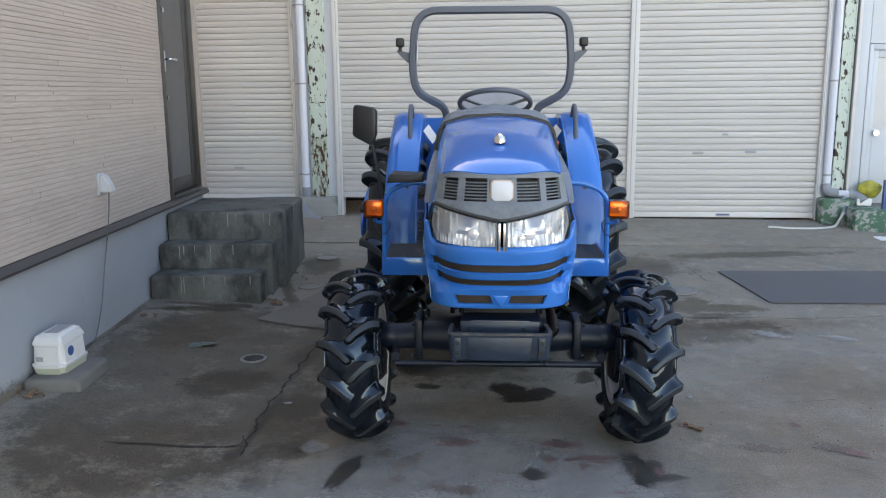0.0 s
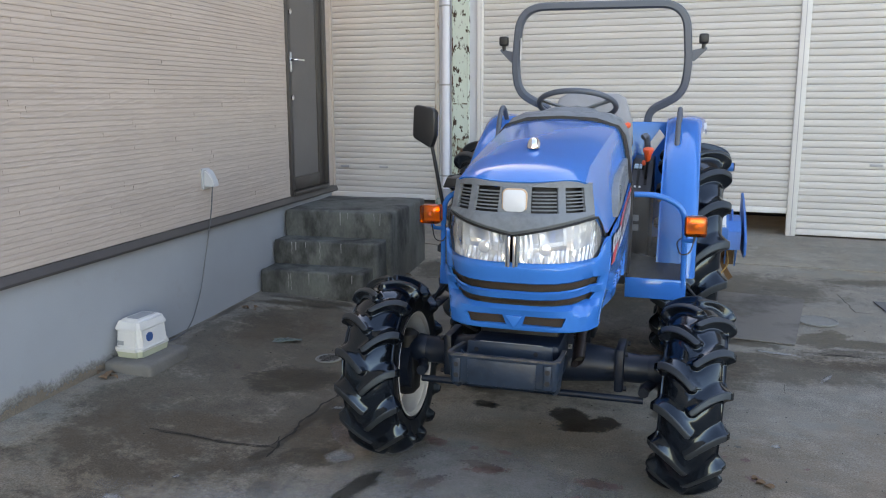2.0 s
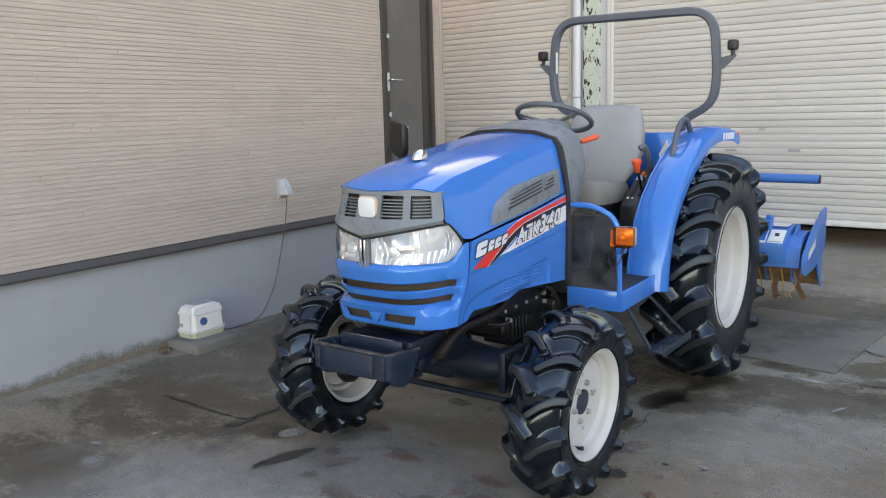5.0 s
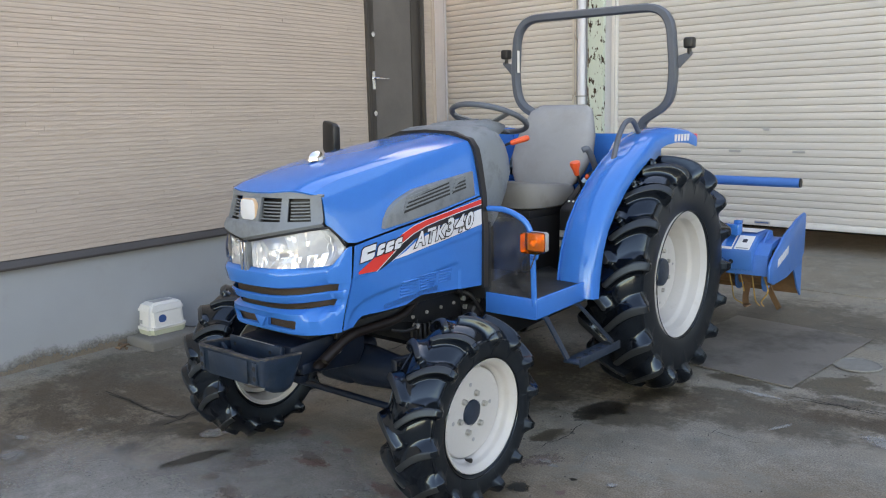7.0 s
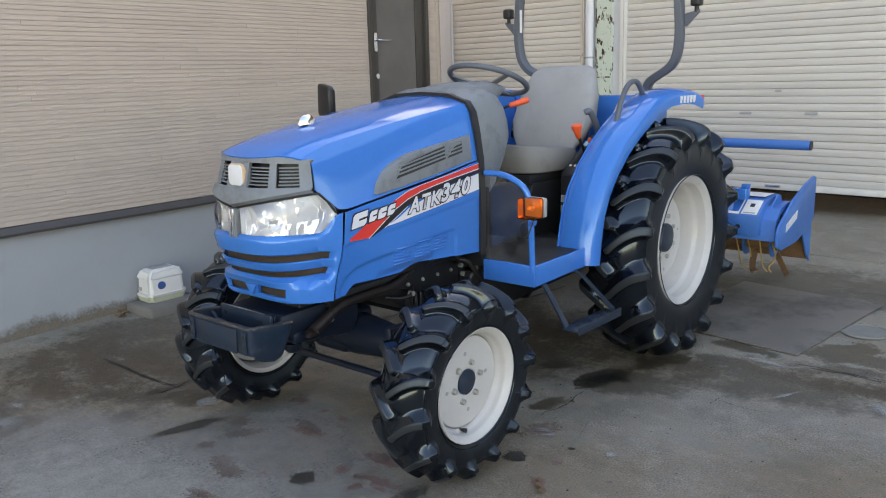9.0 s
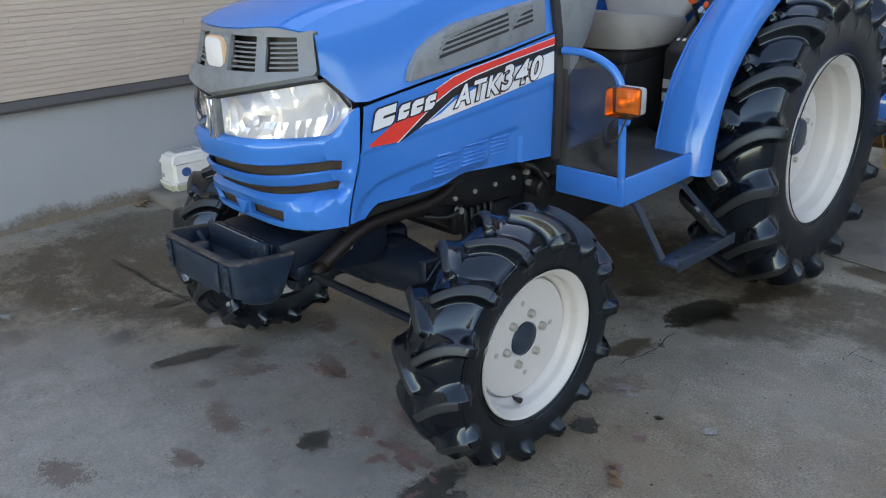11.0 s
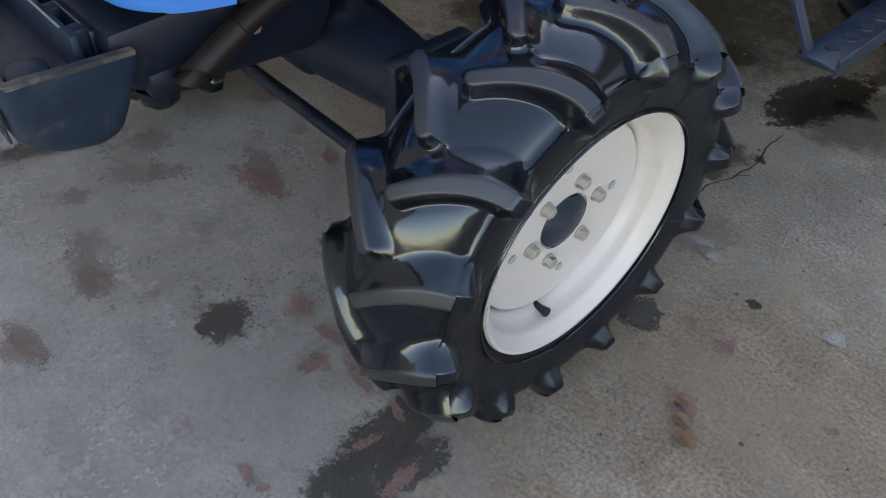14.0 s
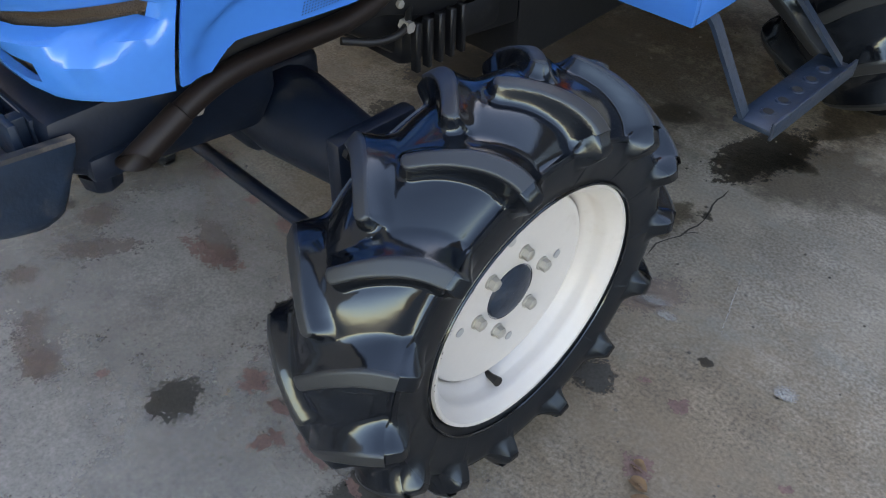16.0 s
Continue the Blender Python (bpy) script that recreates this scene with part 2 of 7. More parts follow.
PUMP_GREEN = mat("pale_green_abs", (0.42, 0.44, 0.33), 0.5, var=0.08)
BADGE_BLUE = mat("blue_badge", (0.03, 0.09, 0.25), 0.4, var=0.1)
BLOCK = mat("weathered_block", (0.15, 0.143, 0.132), 0.9, var=0.2, scale=8, bump=0.6, fine=80, dirt=(0.17, 0.16, 0.14), dirt_lo=0.5, dirt_hi=0.75)
# only for walls out of view, dark so that they dim reflections
UNSEEN_WALL = mat("dull_brown_boards", (0.14, 0.11, 0.085), 0.8, var=0.2, scale=2, bump=0.3)
IRON_COVER = mat("worn_cover", (0.2, 0.195, 0.18), 0.6, var=0.2, scale=20, bump=0.3)
SHEET_BROWN = mat("brown_steel_sheet", (0.16, 0.145, 0.13), 0.55, var=0.22, scale=2.5, bump=0.15, dirt=(0.09, 0.08, 0.07), dirt_lo=0.5, dirt_hi=0.7, dirt_scale=2, spec=0.4)
SHEET_DARK = mat("dark_rubber_sheet", (0.1, 0.1, 0.105), 0.7, var=0.15, scale=3, bump=0.15, dirt=(0.16, 0.155, 0.15), dirt_lo=0.55, dirt_hi=0.75, dirt_scale=2)
def patch_mat(name, base, rough, var, strong, edge, rag, fine_rag, rag_scale=9.0, fine_scale=60.0):
    """A patch on the concrete that thins out at its rim, broken up by noise."""
    m, n, l, p = nodes_of(name)
    co = n.new("ShaderNodeTexCoord").outputs["Object"]
    big, small = noise_node(n, l, co, 14, 5), noise_node(n, l, co, 150, 3)
    col = mix_node(n, l, big, tuple(c * (1 - var) for c in base), tuple(c * (1 + var) for c in base))
    col = mix_node(n, l, 0.6, col, ramp_node(n, l, small, 0.3, 0.7, (0.6, 0.6, 0.6, 1), (1.3, 1.3, 1.3, 1)), "MULTIPLY")
    l.new(col, p.inputs["Base Color"])
    p.inputs["Roughness"].default_value = rough
    b = n.new("ShaderNodeBump")
    b.inputs["Strength"].default_value, b.inputs["Distance"].default_value = 0.35, 0.003
    l.new(small, b.inputs["Height"])
    l.new(b.outputs[0], p.inputs["Normal"])
    at = n.new("ShaderNodeAttribute")
    at.attribute_name = "fade"
    add = at.outputs["Fac"]
    for fac, k in ((noise_node(n, l, co, rag_scale, 6, 0.6), rag), (noise_node(n, l, co, fine_scale, 4, 0.6), fine_rag)):
        mul, plus = n.new("ShaderNodeMath"), n.new("ShaderNodeMath")
        mul.operation, mul.inputs[1].default_value, mul.inputs[2].default_value = "MULTIPLY_ADD", k, -k * 0.5
        l.new(fac, mul.inputs[0])
        plus.operation = "ADD"
        l.new(add, plus.inputs[0])
        l.new(mul.outputs[0], plus.inputs[1])
        add = plus.outputs[0]
    l.new(ramp_node(n, l, add, *edge, (0, 0, 0, 1), (strong,) * 3 + (1,)), p.inputs["Alpha"])
    return m


TAN = patch_mat("tan_flaked_patch", (0.21, 0.155, 0.135), 0.9, 0.3, 0.5, (0.45, 0.52), 2.2, 2.2, 45.0, 150.0)
REDDISH = patch_mat("red_flaked_patch", (0.225, 0.14, 0.125), 0.85, 0.35, 0.8, (0.42, 0.47), 2.2, 2.2, 55.0, 160.0)
# grey-white plastic, its shaded side put into the colour
SOCKET_GREY = mat("weathered_socket_plastic", (0.42, 0.43, 0.44), 0.5, var=0.1)
# pale dry concrete, painted brighter to make up for missing light
DRY_LIT = patch_mat("dry_patch", (0.35, 0.335, 0.315), 0.9, 0.3, 0.7, (0.1, 0.9), 1.1, 0.5, 4.0)
WET = patch_mat("wet_patch", (0.062, 0.06, 0.054), 0.5, 0.5, 0.85, (0.34, 0.4), 1.8, 2.0, 45.0, 160.0)
PALE = patch_mat("pale_scuff", (0.36, 0.36, 0.35), 0.85, 0.2, 0.5, (0.3, 0.8), 0.9, 0.9, 20.0, 110.0)
CRACK = mat("crack_dirt", (0.03, 0.028, 0.025), 0.9, var=0.3, scale=20)
LEAF = mat("dry_leaf", (0.17, 0.1, 0.055), 0.75, var=0.3, scale=30)
YELLOW_BAG = mat("yellow_plastic_bag", (0.36, 0.33, 0.04), 0.5, var=0.5, scale=14, bump=0.5)
WHITE_PLASTIC = mat("white_plastic", (0.75, 0.75, 0.74), 0.45, var=0.06)
HOSE_GREY = mat("pale_hose", (0.5, 0.52, 0.48), 0.5, var=0.1)
CABLE_GREY = mat("grey_cable", (0.1, 0.105, 0.11), 0.5, var=0.1)


def ground_material():
    m, n, l, p = nodes_of("old_concrete")
    co = n.new("ShaderNodeTexCoord").outputs["Object"]
    huge, big, mid, small = (noise_node(n, l, co, s, d, 0.6) for s, d in ((0.5, 4), (1.7, 8), (9, 8), (130, 3)))
    col = mix_node(n, l, ramp_node(n, l, big, 0.35, 0.68), (0.195, 0.168, 0.132), (0.295, 0.264, 0.217))
    col = mix_node(n, l, ramp_node(n, l, huge, 0.4, 0.66), col, mix_node(n, l, 0.5, col, (0.15, 0.148, 0.14)))
    col = mix_node(n, l, ramp_node(n, l, mid, 0.5, 0.8), col, (0.335, 0.305, 0.26))
    col = mix_node(n, l, ramp_node(n, l, noise_node(n, l, co, 4.2, 10, 0.7), 0.5, 0.66, (0, 0, 0, 1), (0.5, 0.5, 0.5, 1)), col, (0.135, 0.125, 0.108))
    col = mix_node(n, l, 0.85, col, ramp_node(n, l, small, 0.34, 0.66, (0.55, 0.55, 0.55, 1), (1.36, 1.36, 1.36, 1)), "MULTIPLY")
    vor = n.new("ShaderNodeTexVoronoi")
    vor.inputs["Scale"].default_value = 70
    l.new(co, vor.inputs["Vector"])
    col = mix_node(n, l, ramp_node(n, l, vor.outputs["Distance"], 0.04, 0.11, (0.45, 0.45, 0.45, 1), (0, 0, 0, 1)), col, (0.33, 0.305, 0.27))
    pit = n.new("ShaderNodeTexVoronoi")
    pit.inputs["Scale"].default_value = 38
    l.new(co, pit.inputs["Vector"])
    col = mix_node(n, l, ramp_node(n, l, pit.outputs["Distance"], 0.06, 0.15, (0.6, 0.6, 0.6, 1), (0, 0, 0, 1)), col, (0.1, 0.093, 0.08))
    col = mix_node(n, l, ramp_node(n, l, noise_node(n, l, co, 2.6, 9, 0.68), 0.46, 0.6, (0, 0, 0, 1), (0.55, 0.55, 0.55, 1)), col, (0.255, 0.218, 0.172))
    col = mix_node(n, l, ramp_node(n, l, noise_node(n, l, co, 3.4, 9, 0.7, (1.0, 1.3, 1.0)), 0.52, 0.64, (0, 0, 0, 1), (0.5, 0.5, 0.5, 1)), col, (0.19, 0.196, 0.175))
    # worn red flakes in places
    red = n.new("ShaderNodeMath")
    red.operation = "MULTIPLY"
    l.new(ramp_node(n, l, noise_node(n, l, co, 0.9, 2), 0.52, 0.62), red.inputs[0])
    l.new(ramp_node(n, l, noise_node(n, l, co, 7, 10, 0.7), 0.62, 0.66, (0, 0, 0, 1), (0.7, 0.7, 0.7, 1)), red.inputs[1])
    col = mix_node(n, l, red.outputs[0], col, (0.17, 0.105, 0.09))
    rgh = ramp_node(n, l, big, 0.3, 0.7, (0.62, 0.62, 0.62, 1), (0.88, 0.88, 0.88, 1))
    # damp, dark, brown and wet places, broken up at their rims
    for name, tint, rough, edge, rags in (("damp", (0.45, 0.43, 0.4), 0.65, (0.3, 0.72), ((5, 2.0), (35, 1.0))), ("brown", (0.82, 0.73, 0.64), 0.75, (0.2, 0.95), ((5, 1.4), (40, 1.0))),
                                          ("dark", (0.36, 0.335, 0.29), 0.5, (0.26, 0.55), ((8, 2.2), (45, 1.2))), ("wet", (0.18, 0.172, 0.16), 0.4, (0.36, 0.47), ((30, 2.0), (110, 1.2)))):
        at = n.new("ShaderNodeAttribute")
        at.attribute_name = name
        add = at.outputs["Fac"]
        gate = ramp_node(n, l, add, 0.0, 0.12)
        for scale, k in rags:
            mul, plus = n.new("ShaderNodeMath"), n.new("ShaderNodeMath")
            mul.operation, mul.inputs[1].default_value, mul.inputs[2].default_value = "MULTIPLY_ADD", k, -k * 0.5
            l.new(noise_node(n, l, co, scale, 7, 0.62), mul.inputs[0])
            plus.operation = "MULTIPLY_ADD"
            l.new(mul.outputs[0], plus.inputs[0])
            l.new(gate, plus.inputs[1])
            l.new(add, plus.inputs[2])
            add = plus.outputs[0]
        amount = ramp_node(n, l, add, *edge)
        col = mix_node(n, l, amount, col, mix_node(n, l, 1.0, col, tint, "MULTIPLY"))
        rgh = mix_node(n, l, amount, rgh, (rough,) * 3)
    l.new(col, p.inputs["Base Color"])
    l.new(rgh, p.inputs["Roughness"])
    b, b2 = n.new("ShaderNodeBump"), n.new("ShaderNodeBump")
    b.inputs["Strength"].default_value, b.inputs["Distance"].default_value = 0.22, 0.003
    b2.inputs["Strength"].default_value, b2.inputs["Distance"].default_value = 0.3, 0.012
    l.new(small, b.inputs["Height"])
    l.new(mid, b2.inputs["Height"])
    l.new(b2.outputs[0], b.inputs["Normal"])
    l.new(b.outputs[0], p.inputs["Normal"])
    return m


GROUND = ground_material()


# ---- mesh tools ----
def part(name, bm, material, parent=None, label="", smooth=40, m=None):
    bmesh.ops.recalc_face_normals(bm, faces=bm.faces)
    me = bpy.data.meshes.new(name)
    bm.to_mesh(me)
    bm.free()
    me.materials.append(material)
    if smooth:
        me.polygons.foreach_set("use_smooth", [True] * len(me.polygons))
        me.set_sharp_from_angle(angle=radians(smooth))
    ob = new(name, me)
    if parent:
        ob.parent = parent
    if m is not None:
        ob.matrix_basis = m
    return tagged(ob, label)


def again(ob, m, parent=None):
    """One more object on the same mesh."""
    o = new(ob.name.split(".")[0], ob.data)
    o.parent = parent or ob.parent
    o.matrix_basis = m
    return o


def thing(name, m, label, category, group="", kind=""):
    e = new(name)
    e.empty_display_size = 0.1
    e.matrix_basis = m
    return tagged(e, label, category, group, kind)


def box(bm, x0, x1, y0, y1, z0, z1, m=None, bev=0.0, seg=2):
    made = bmesh.ops.create_cube(bm, size=1.0, matrix=Matrix.LocRotScale(((x0 + x1) / 2, (y0 + y1) / 2, (z0 + z1) / 2), None, (abs(x1 - x0), abs(y1 - y0), abs(z1 - z0))))
    vs = made["verts"]
    if bev:
        es = list({e for v in vs for e in v.link_edges})
        r = bmesh.ops.bevel(bm, geom=es, offset=bev, segments=seg, affect="EDGES", profile=0.5)
        vs = r["verts"] if False else list({v for f in r["faces"] for v in f.verts} | {v for v in vs if v.is_valid})
    if m is not None:
        bmesh.ops.transform(bm, matrix=m, verts=vs)
    return bm


def boxed(*a, **k):
    return box(bmesh.new(), *a, **k)


def prism(bm, pts, a, b, axis="u", bev=0.0):
    """A flat outline, drawn in the two other axes, drawn out along axis from a to b."""
    def at(p, q, d):
        return {"u": (d, p, q), "v": (p, d, q), "w": (p, q, d)}[axis]
    lo, hi = [bm.verts.new(at(*p, a)) for p in pts], [bm.verts.new(at(*p, b)) for p in pts]
    fs = [bm.faces.new(lo), bm.faces.new(hi[::-1])]
    for i in range(len(pts)):
        j = (i + 1) % len(pts)
        fs.append(bm.faces.new((lo[i], hi[i], hi[j], lo[j])))
    bmesh.ops.recalc_face_normals(bm, faces=fs)
    if bev:
        bmesh.ops.bevel(bm, geom=list({e for f in fs for e in f.edges}), offset=bev, segments=2, affect="EDGES", profile=0.5)
    return bm


def fillet(pts, r, n=6):
    """Rounds the corners of an open path."""
    pts = [Vector(p) for p in pts]
    out = [pts[0]]
    for a, b, c in zip(pts, pts[1:], pts[2:]):
        d1, d2 = (a - b), (c - b)
        k = min(r, d1.length * 0.49, d2.length * 0.49)
        p, q = b + d1.normalized() * k, b + d2.normalized() * k
        out += [(1 - s) ** 2 * p + 2 * s * (1 - s) * b + s * s * q for s in (i / n for i in range(n + 1))]
    return out + [pts[-1]]


def tube(bm, path, r, seg=12, closed=False, section=None, cap=True, up=(0, 0, 1)):
    """A round tube, or the given section, along a path. r: one radius, or one a point."""
    path = [Vector(p) for p in path]
    n = len(path)
    rs = r if isinstance(r, (list, tuple)) else [r] * n
    sec = section or [(math.cos(2 * math.pi * i / seg), math.sin(2 * math.pi * i / seg)) for i in range(seg)]
    rings, side = [], None
    for i in range(n):
        a, b = path[(i - 1) % n if closed else max(0, i - 1)], path[(i + 1) % n if closed else min(n - 1, i + 1)]
        t = (b - a).normalized()
        if side is None:
            ref = Vector(up) if abs(t.dot(Vector(up))) < 0.95 else Vector((1, 0, 0))
            side = t.cross(ref).normalized()
        side = (side - t * side.dot(t)).normalized()
        nor = side.cross(t)
        rings.append([bm.verts.new(path[i] + (side * x + nor * y) * rs[i]) for x, y in sec])
    k = len(sec)
    for i in range(n if closed else n - 1):
        p, q = rings[i], rings[(i + 1) % n]
        for j in range(k):
            bm.faces.new((p[j], p[(j + 1) % k], q[(j + 1) % k], q[j]))
    if cap and not closed:
        bm.faces.new(rings[0][::-1])
        bm.faces.new(rings[-1])
    return bm


def tubed(*a, **k):
    return tube(bmesh.new(), *a, **k)


def rod(a, b, r, seg=14, r2=None):
    return tubed([a, b], [r, r if r2 is None else r2], seg)


def loft(bm, rings, closed=True, cap=True):
    vs = [[bm.verts.new(p) for p in ring] for ring in rings]
    k = len(vs[0])
    for a, b in zip(vs, vs[1:]):
        for j in range(k if closed else k - 1):
            bm.faces.new((a[j], a[(j + 1) % k], b[(j + 1) % k], b[j]))
    if cap and closed:
        bm.faces.new(vs[0][::-1])
        bm.faces.new(vs[-1])
    return bm


def spin(bm, prof, seg=48, closed=False, center=(0, 0, 0)):
    """A profile of (radius, place along u) turned about the u axis."""
    cu, cv, cw = center
    rings = []
    for i in range(seg):
        a = 2 * math.pi * i / seg
        rings.append([bm.verts.new((cu + x, cv + r * math.cos(a), cw + r * math.sin(a))) for r, x in prof])
    k = len(prof)
    for i in range(seg):
        p, q = rings[i], rings[(i + 1) % seg]
        for j in range(k if closed else k - 1):
            bm.faces.new((p[j], p[(j + 1) % k], q[(j + 1) % k], q[j]))
    return bm


def sheet(bm, grid, thick=0.0, skip=None, within=(0, 0.2, 0.75)):
    """A sheet through a grid of points; skip(i, j) leaves a cell out. thick: its thickness, towards the point within."""
    vs = [[bm.verts.new(p) for p in row] for row in grid]
    fs = []
    for i in range(len(grid) - 1):
        for j in range(len(grid[0]) - 1):
            if not (skip and skip(i, j)):
                fs.append(bm.faces.new((vs[i][j], vs[i][j + 1], vs[i + 1][j + 1], vs[i + 1][j])))
    bmesh.ops.delete(bm, geom=[v for v in bm.verts if not v.link_faces], context="VERTS")
    bmesh.ops.recalc_face_normals(bm, faces=bm.faces)
    if thick:
        # a second skin on the side of the point that lies within
        heart = Vector(within)
        if sum((f.calc_center_median() - heart).dot(f.normal) * f.calc_area() for f in fs if f.is_valid) < 0:
            bmesh.ops.reverse_faces(bm, faces=bm.faces[:])
        bm.normal_update()
        skin, rim = bm.faces[:], [e for e in bm.edges if e.is_boundary]
        twin = {v: bm.verts.new(v.co - v.normal * thick) for v in bm.verts[:]}
        for f in skin:
            bm.faces.new([twin[v] for v in reversed(f.verts)])
        for e in rim:
            a, b = e.verts
            bm.faces.new((a, b, twin[b], twin[a]))
    return bm


def pick(v, table):
    """Straight lines between the rows (v, value) of a table."""
    for (a, x), (b, y) in zip(table, table[1:]):
        if v <= b:
            k = max(0.0, (v - a) / (b - a))
            return x + (y - x) * k
    return table[-1][1]


def soft(v, a, b):
    k = min(1.0, max(0.0, (v - a) / (b - a)))
    return k * k * (3 - 2 * k)


def blob(bm, cx, cy, rx, ry, turn=0.0, seed=0, n=32, rag=0.3, lift=0.003, zfun=None):
    """A ragged flat patch that follows the ground."""
    c, s = math.cos(radians(turn)), math.sin(radians(turn))
    rim = []
    for i in range(n):
        a = 2 * math.pi * i / n
        k = 1 + rag * noise.fractal(Vector((math.cos(a) * 1.1 + seed * 7.1, math.sin(a) * 1.1, seed * 1.7)), 0.75, 2.3, 6) * 1.2
        x, y = rx * k * math.cos(a), ry * k * math.sin(a)
        rim.append((cx + x * c - y * s, cy + x * s + y * c))
    lay = bm.verts.layers.float.new("fade")
    rings = []
    for k, fade in ((0.0, 1.0), (0.35, 0.9), (0.65, 0.65), (0.85, 0.38), (1.15, 0.0)):
        ring = []
        for x, y in rim if k else [(cx, cy)]:
            x, y = cx + (x - cx) * k, cy + (y - cy) * k
            v = bm.verts.new((x, y, zfun(x, y) + lift))
            v[lay] = fade
            ring.append(v)
        rings.append(ring)
    for i in range(n):
        j = (i + 1) % n
        bm.faces.new((rings[0][0], rings[1][i], rings[1][j]))
        for a, b in zip(rings[1:], rings[2:]):
            bm.faces.new((a[i], b[i], b[j], a[j]))
    return bm


# ---- ground ----
def gz(x, y):
    """Height of the yard: level under the tractor, rising to the building and to the house."""
    back = 0.052 * max(0.0, min(y, 8.8) - 4.9)
    left = 0.085 * soft(-x, 0.9, 2.0) * (1 - min(1.0, back / 0.12))
    return back + left


# darker places in the concrete, damp and wet ones among them: x, y, half-lengths, turn
DAMP_SPOTS_a = [(-1.35, 3.55, 0.55, 0.9, 10), (-1.25, 2.45, 0.5, 0.4, 0), (-1.5, 3.5, 0.6, 0.8, 0), (-1.6, 4.3, 0.5, 0.7, 0), (-1.3, 5.2, 0.6, 0.35, 0), (-1.0, 4.4, 0.6, 0.6, 0), (-1.5, 4.9, 0.5, 0.5, 0), (0.1, 4.8, 0.8, 0.8, 0), (1.5, 4.95, 0.8, 0.3, 5), (1.2, 6.6, 1.0, 0.5, 0), (1.0, 4.6, 0.3, 0.2, 20), (-0.82, 3.75, 0.09, 0.5, -8), (-0.72, 4.6, 0.09, 0.45, -12)]
DAMP_SPOTS_b = [(-1.4, 4.75, 0.75, 0.8, 0), (-0.6, 5.0, 0.5, 0.8, 0), (-0.85, 3.6, 0.4, 0.8, 0), (-1.62, 5.15, 0.34, 0.2, 20), (-1.1, 5.3, 0.25, 0.15, 0), (-1.9, 4.6, 0.1, 0.5, 0), (1.85, 5.28, 0.4, 0.06, 3), (1.3, 5.1, 0.35, 0.08, -6), (-1.0, 6.7, 0.2, 0.4, 0), (2.6, 6.9, 1.1, 0.12, 2)]
DARK_SPOTS_a = [(-1.136, 4.121, 0.282, 0.206, 47), (-0.69, 3.77, 0.176, 0.162, 67), (-0.704, 3.27, 0.156, 0.115, 20), (-0.792, 4.638, 0.27, 0.089, 79), (-0.735, 2.964, 0.054, 0.077, 9), (-1.648, 5.388, 0.428, 0.065, 7), (-2.038, 5.083, 0.319, 0.03, -90), (-2.064, 4.257, 0.508, 0.029, -93), (1.918, 5.426, 0.351, 0.111, 1), (1.266, 5.328, 0.257, 0.068, -11), (1.712, 5.504, 0.245, 0.133, 48), (0.971, 4.982, 0.172, 0.082, 41), (0.746, 4.159, 0.131, 0.065, 68)]
DARK_SPOTS_b = [(-0.85, 3.6, 0.4, 0.032, 86), (-0.775, 4.55, 0.42, 0.035, 84), (-1.2, 3.31, 0.3, 0.018, 4), (-1.55, 5.5, 0.5, 0.05, 0), (0.517, 4.642, 0.06, 0.051, 42), (0.527, 4.616, 0.078, 0.058, 35), (0.931, 4.886, 0.166, 0.057, 61), (-0.891, 3.249, 0.074, 0.033, 65), (-1.275, 3.31, 0.133, 0.023, 4), (-0.735, 2.949, 0.044, 0.042, 96), (-0.767, 2.974, 0.067, 0.064, 63), (-0.912, 3.235, 0.051, 0.03, 81), (0.882, 3.887, 0.039, 0.016, 21), (0.899, 4.612, 0.064, 0.041, -6), (0.992, 6.625, 0.296, 0.119, 69), (-0.427, 5.114, 0.258, 0.113, -61), (-1.181, 6.011, 0.692, 0.062, -73)]
# first four: the light's falling off on the right, painted into the concrete
BROWN_SPOTS = [(1.2, 3.6, 0.6, 0.55, 0), (1.1, 3.1, 0.5, 0.4, 0), (1.5, 3.3, 0.7, 0.7, 0), (2.0, 4.0, 0.6, 0.6, 0), (-1.4, 2.9, 0.7, 0.9, 0), (-0.6, 3.6, 0.35, 0.5, -10), (-0.45, 4.4, 0.4, 0.6, 0), (0.3, 3.75, 0.7, 0.22, 0), (-1.6, 4.9, 0.35, 0.5, 0), (0.1, 4.9, 0.6, 0.5, 0), (-1.3, 3.4, 0.5, 0.25, 10), (0.9, 4.9, 0.5, 0.3, 10), (2.0, 5.1, 0.8, 0.15, 0)]
WET_SPOTS = [(0.356, 3.03, 0.053, 0.048, 81), (0.914, 3.63, 0.04, 0.038, 24), (0.78, 2.978, 0.055, 0.035, 78), (0.835, 3.068, 0.08, 0.04, 70), (0.791, 3.128, 0.036, 0.018, 73), (-0.418, 3.063, 0.124, 0.037, 76), (0.815, 4.599, 0.167, 0.077, 75), (1.275, 8.292, 0.287, 0.057, 68), (-0.401, 3.077, 0.126, 0.04, -108), (-0.139, 4.375, 0.138, 0.132, -12), (-0.085, 4.046, 0.069, 0.04, -16), (0.33, 3.986, 0.114, 0.082, -47), (0.397, 3.868, 0.121, 0.053, 4), (0.491, 3.944, 0.066, 0.063, -19), (0.774, 3.065, 0.144, 0.045, -84), (0.846, 2.984, 0.092, 0.027, 9), (0.787, 4.548, 0.147, 0.065, 86), (0.829, 4.242, 0.016, 0.014, -14), (1.06, 3.816, 0.014, 0.013, 45)]


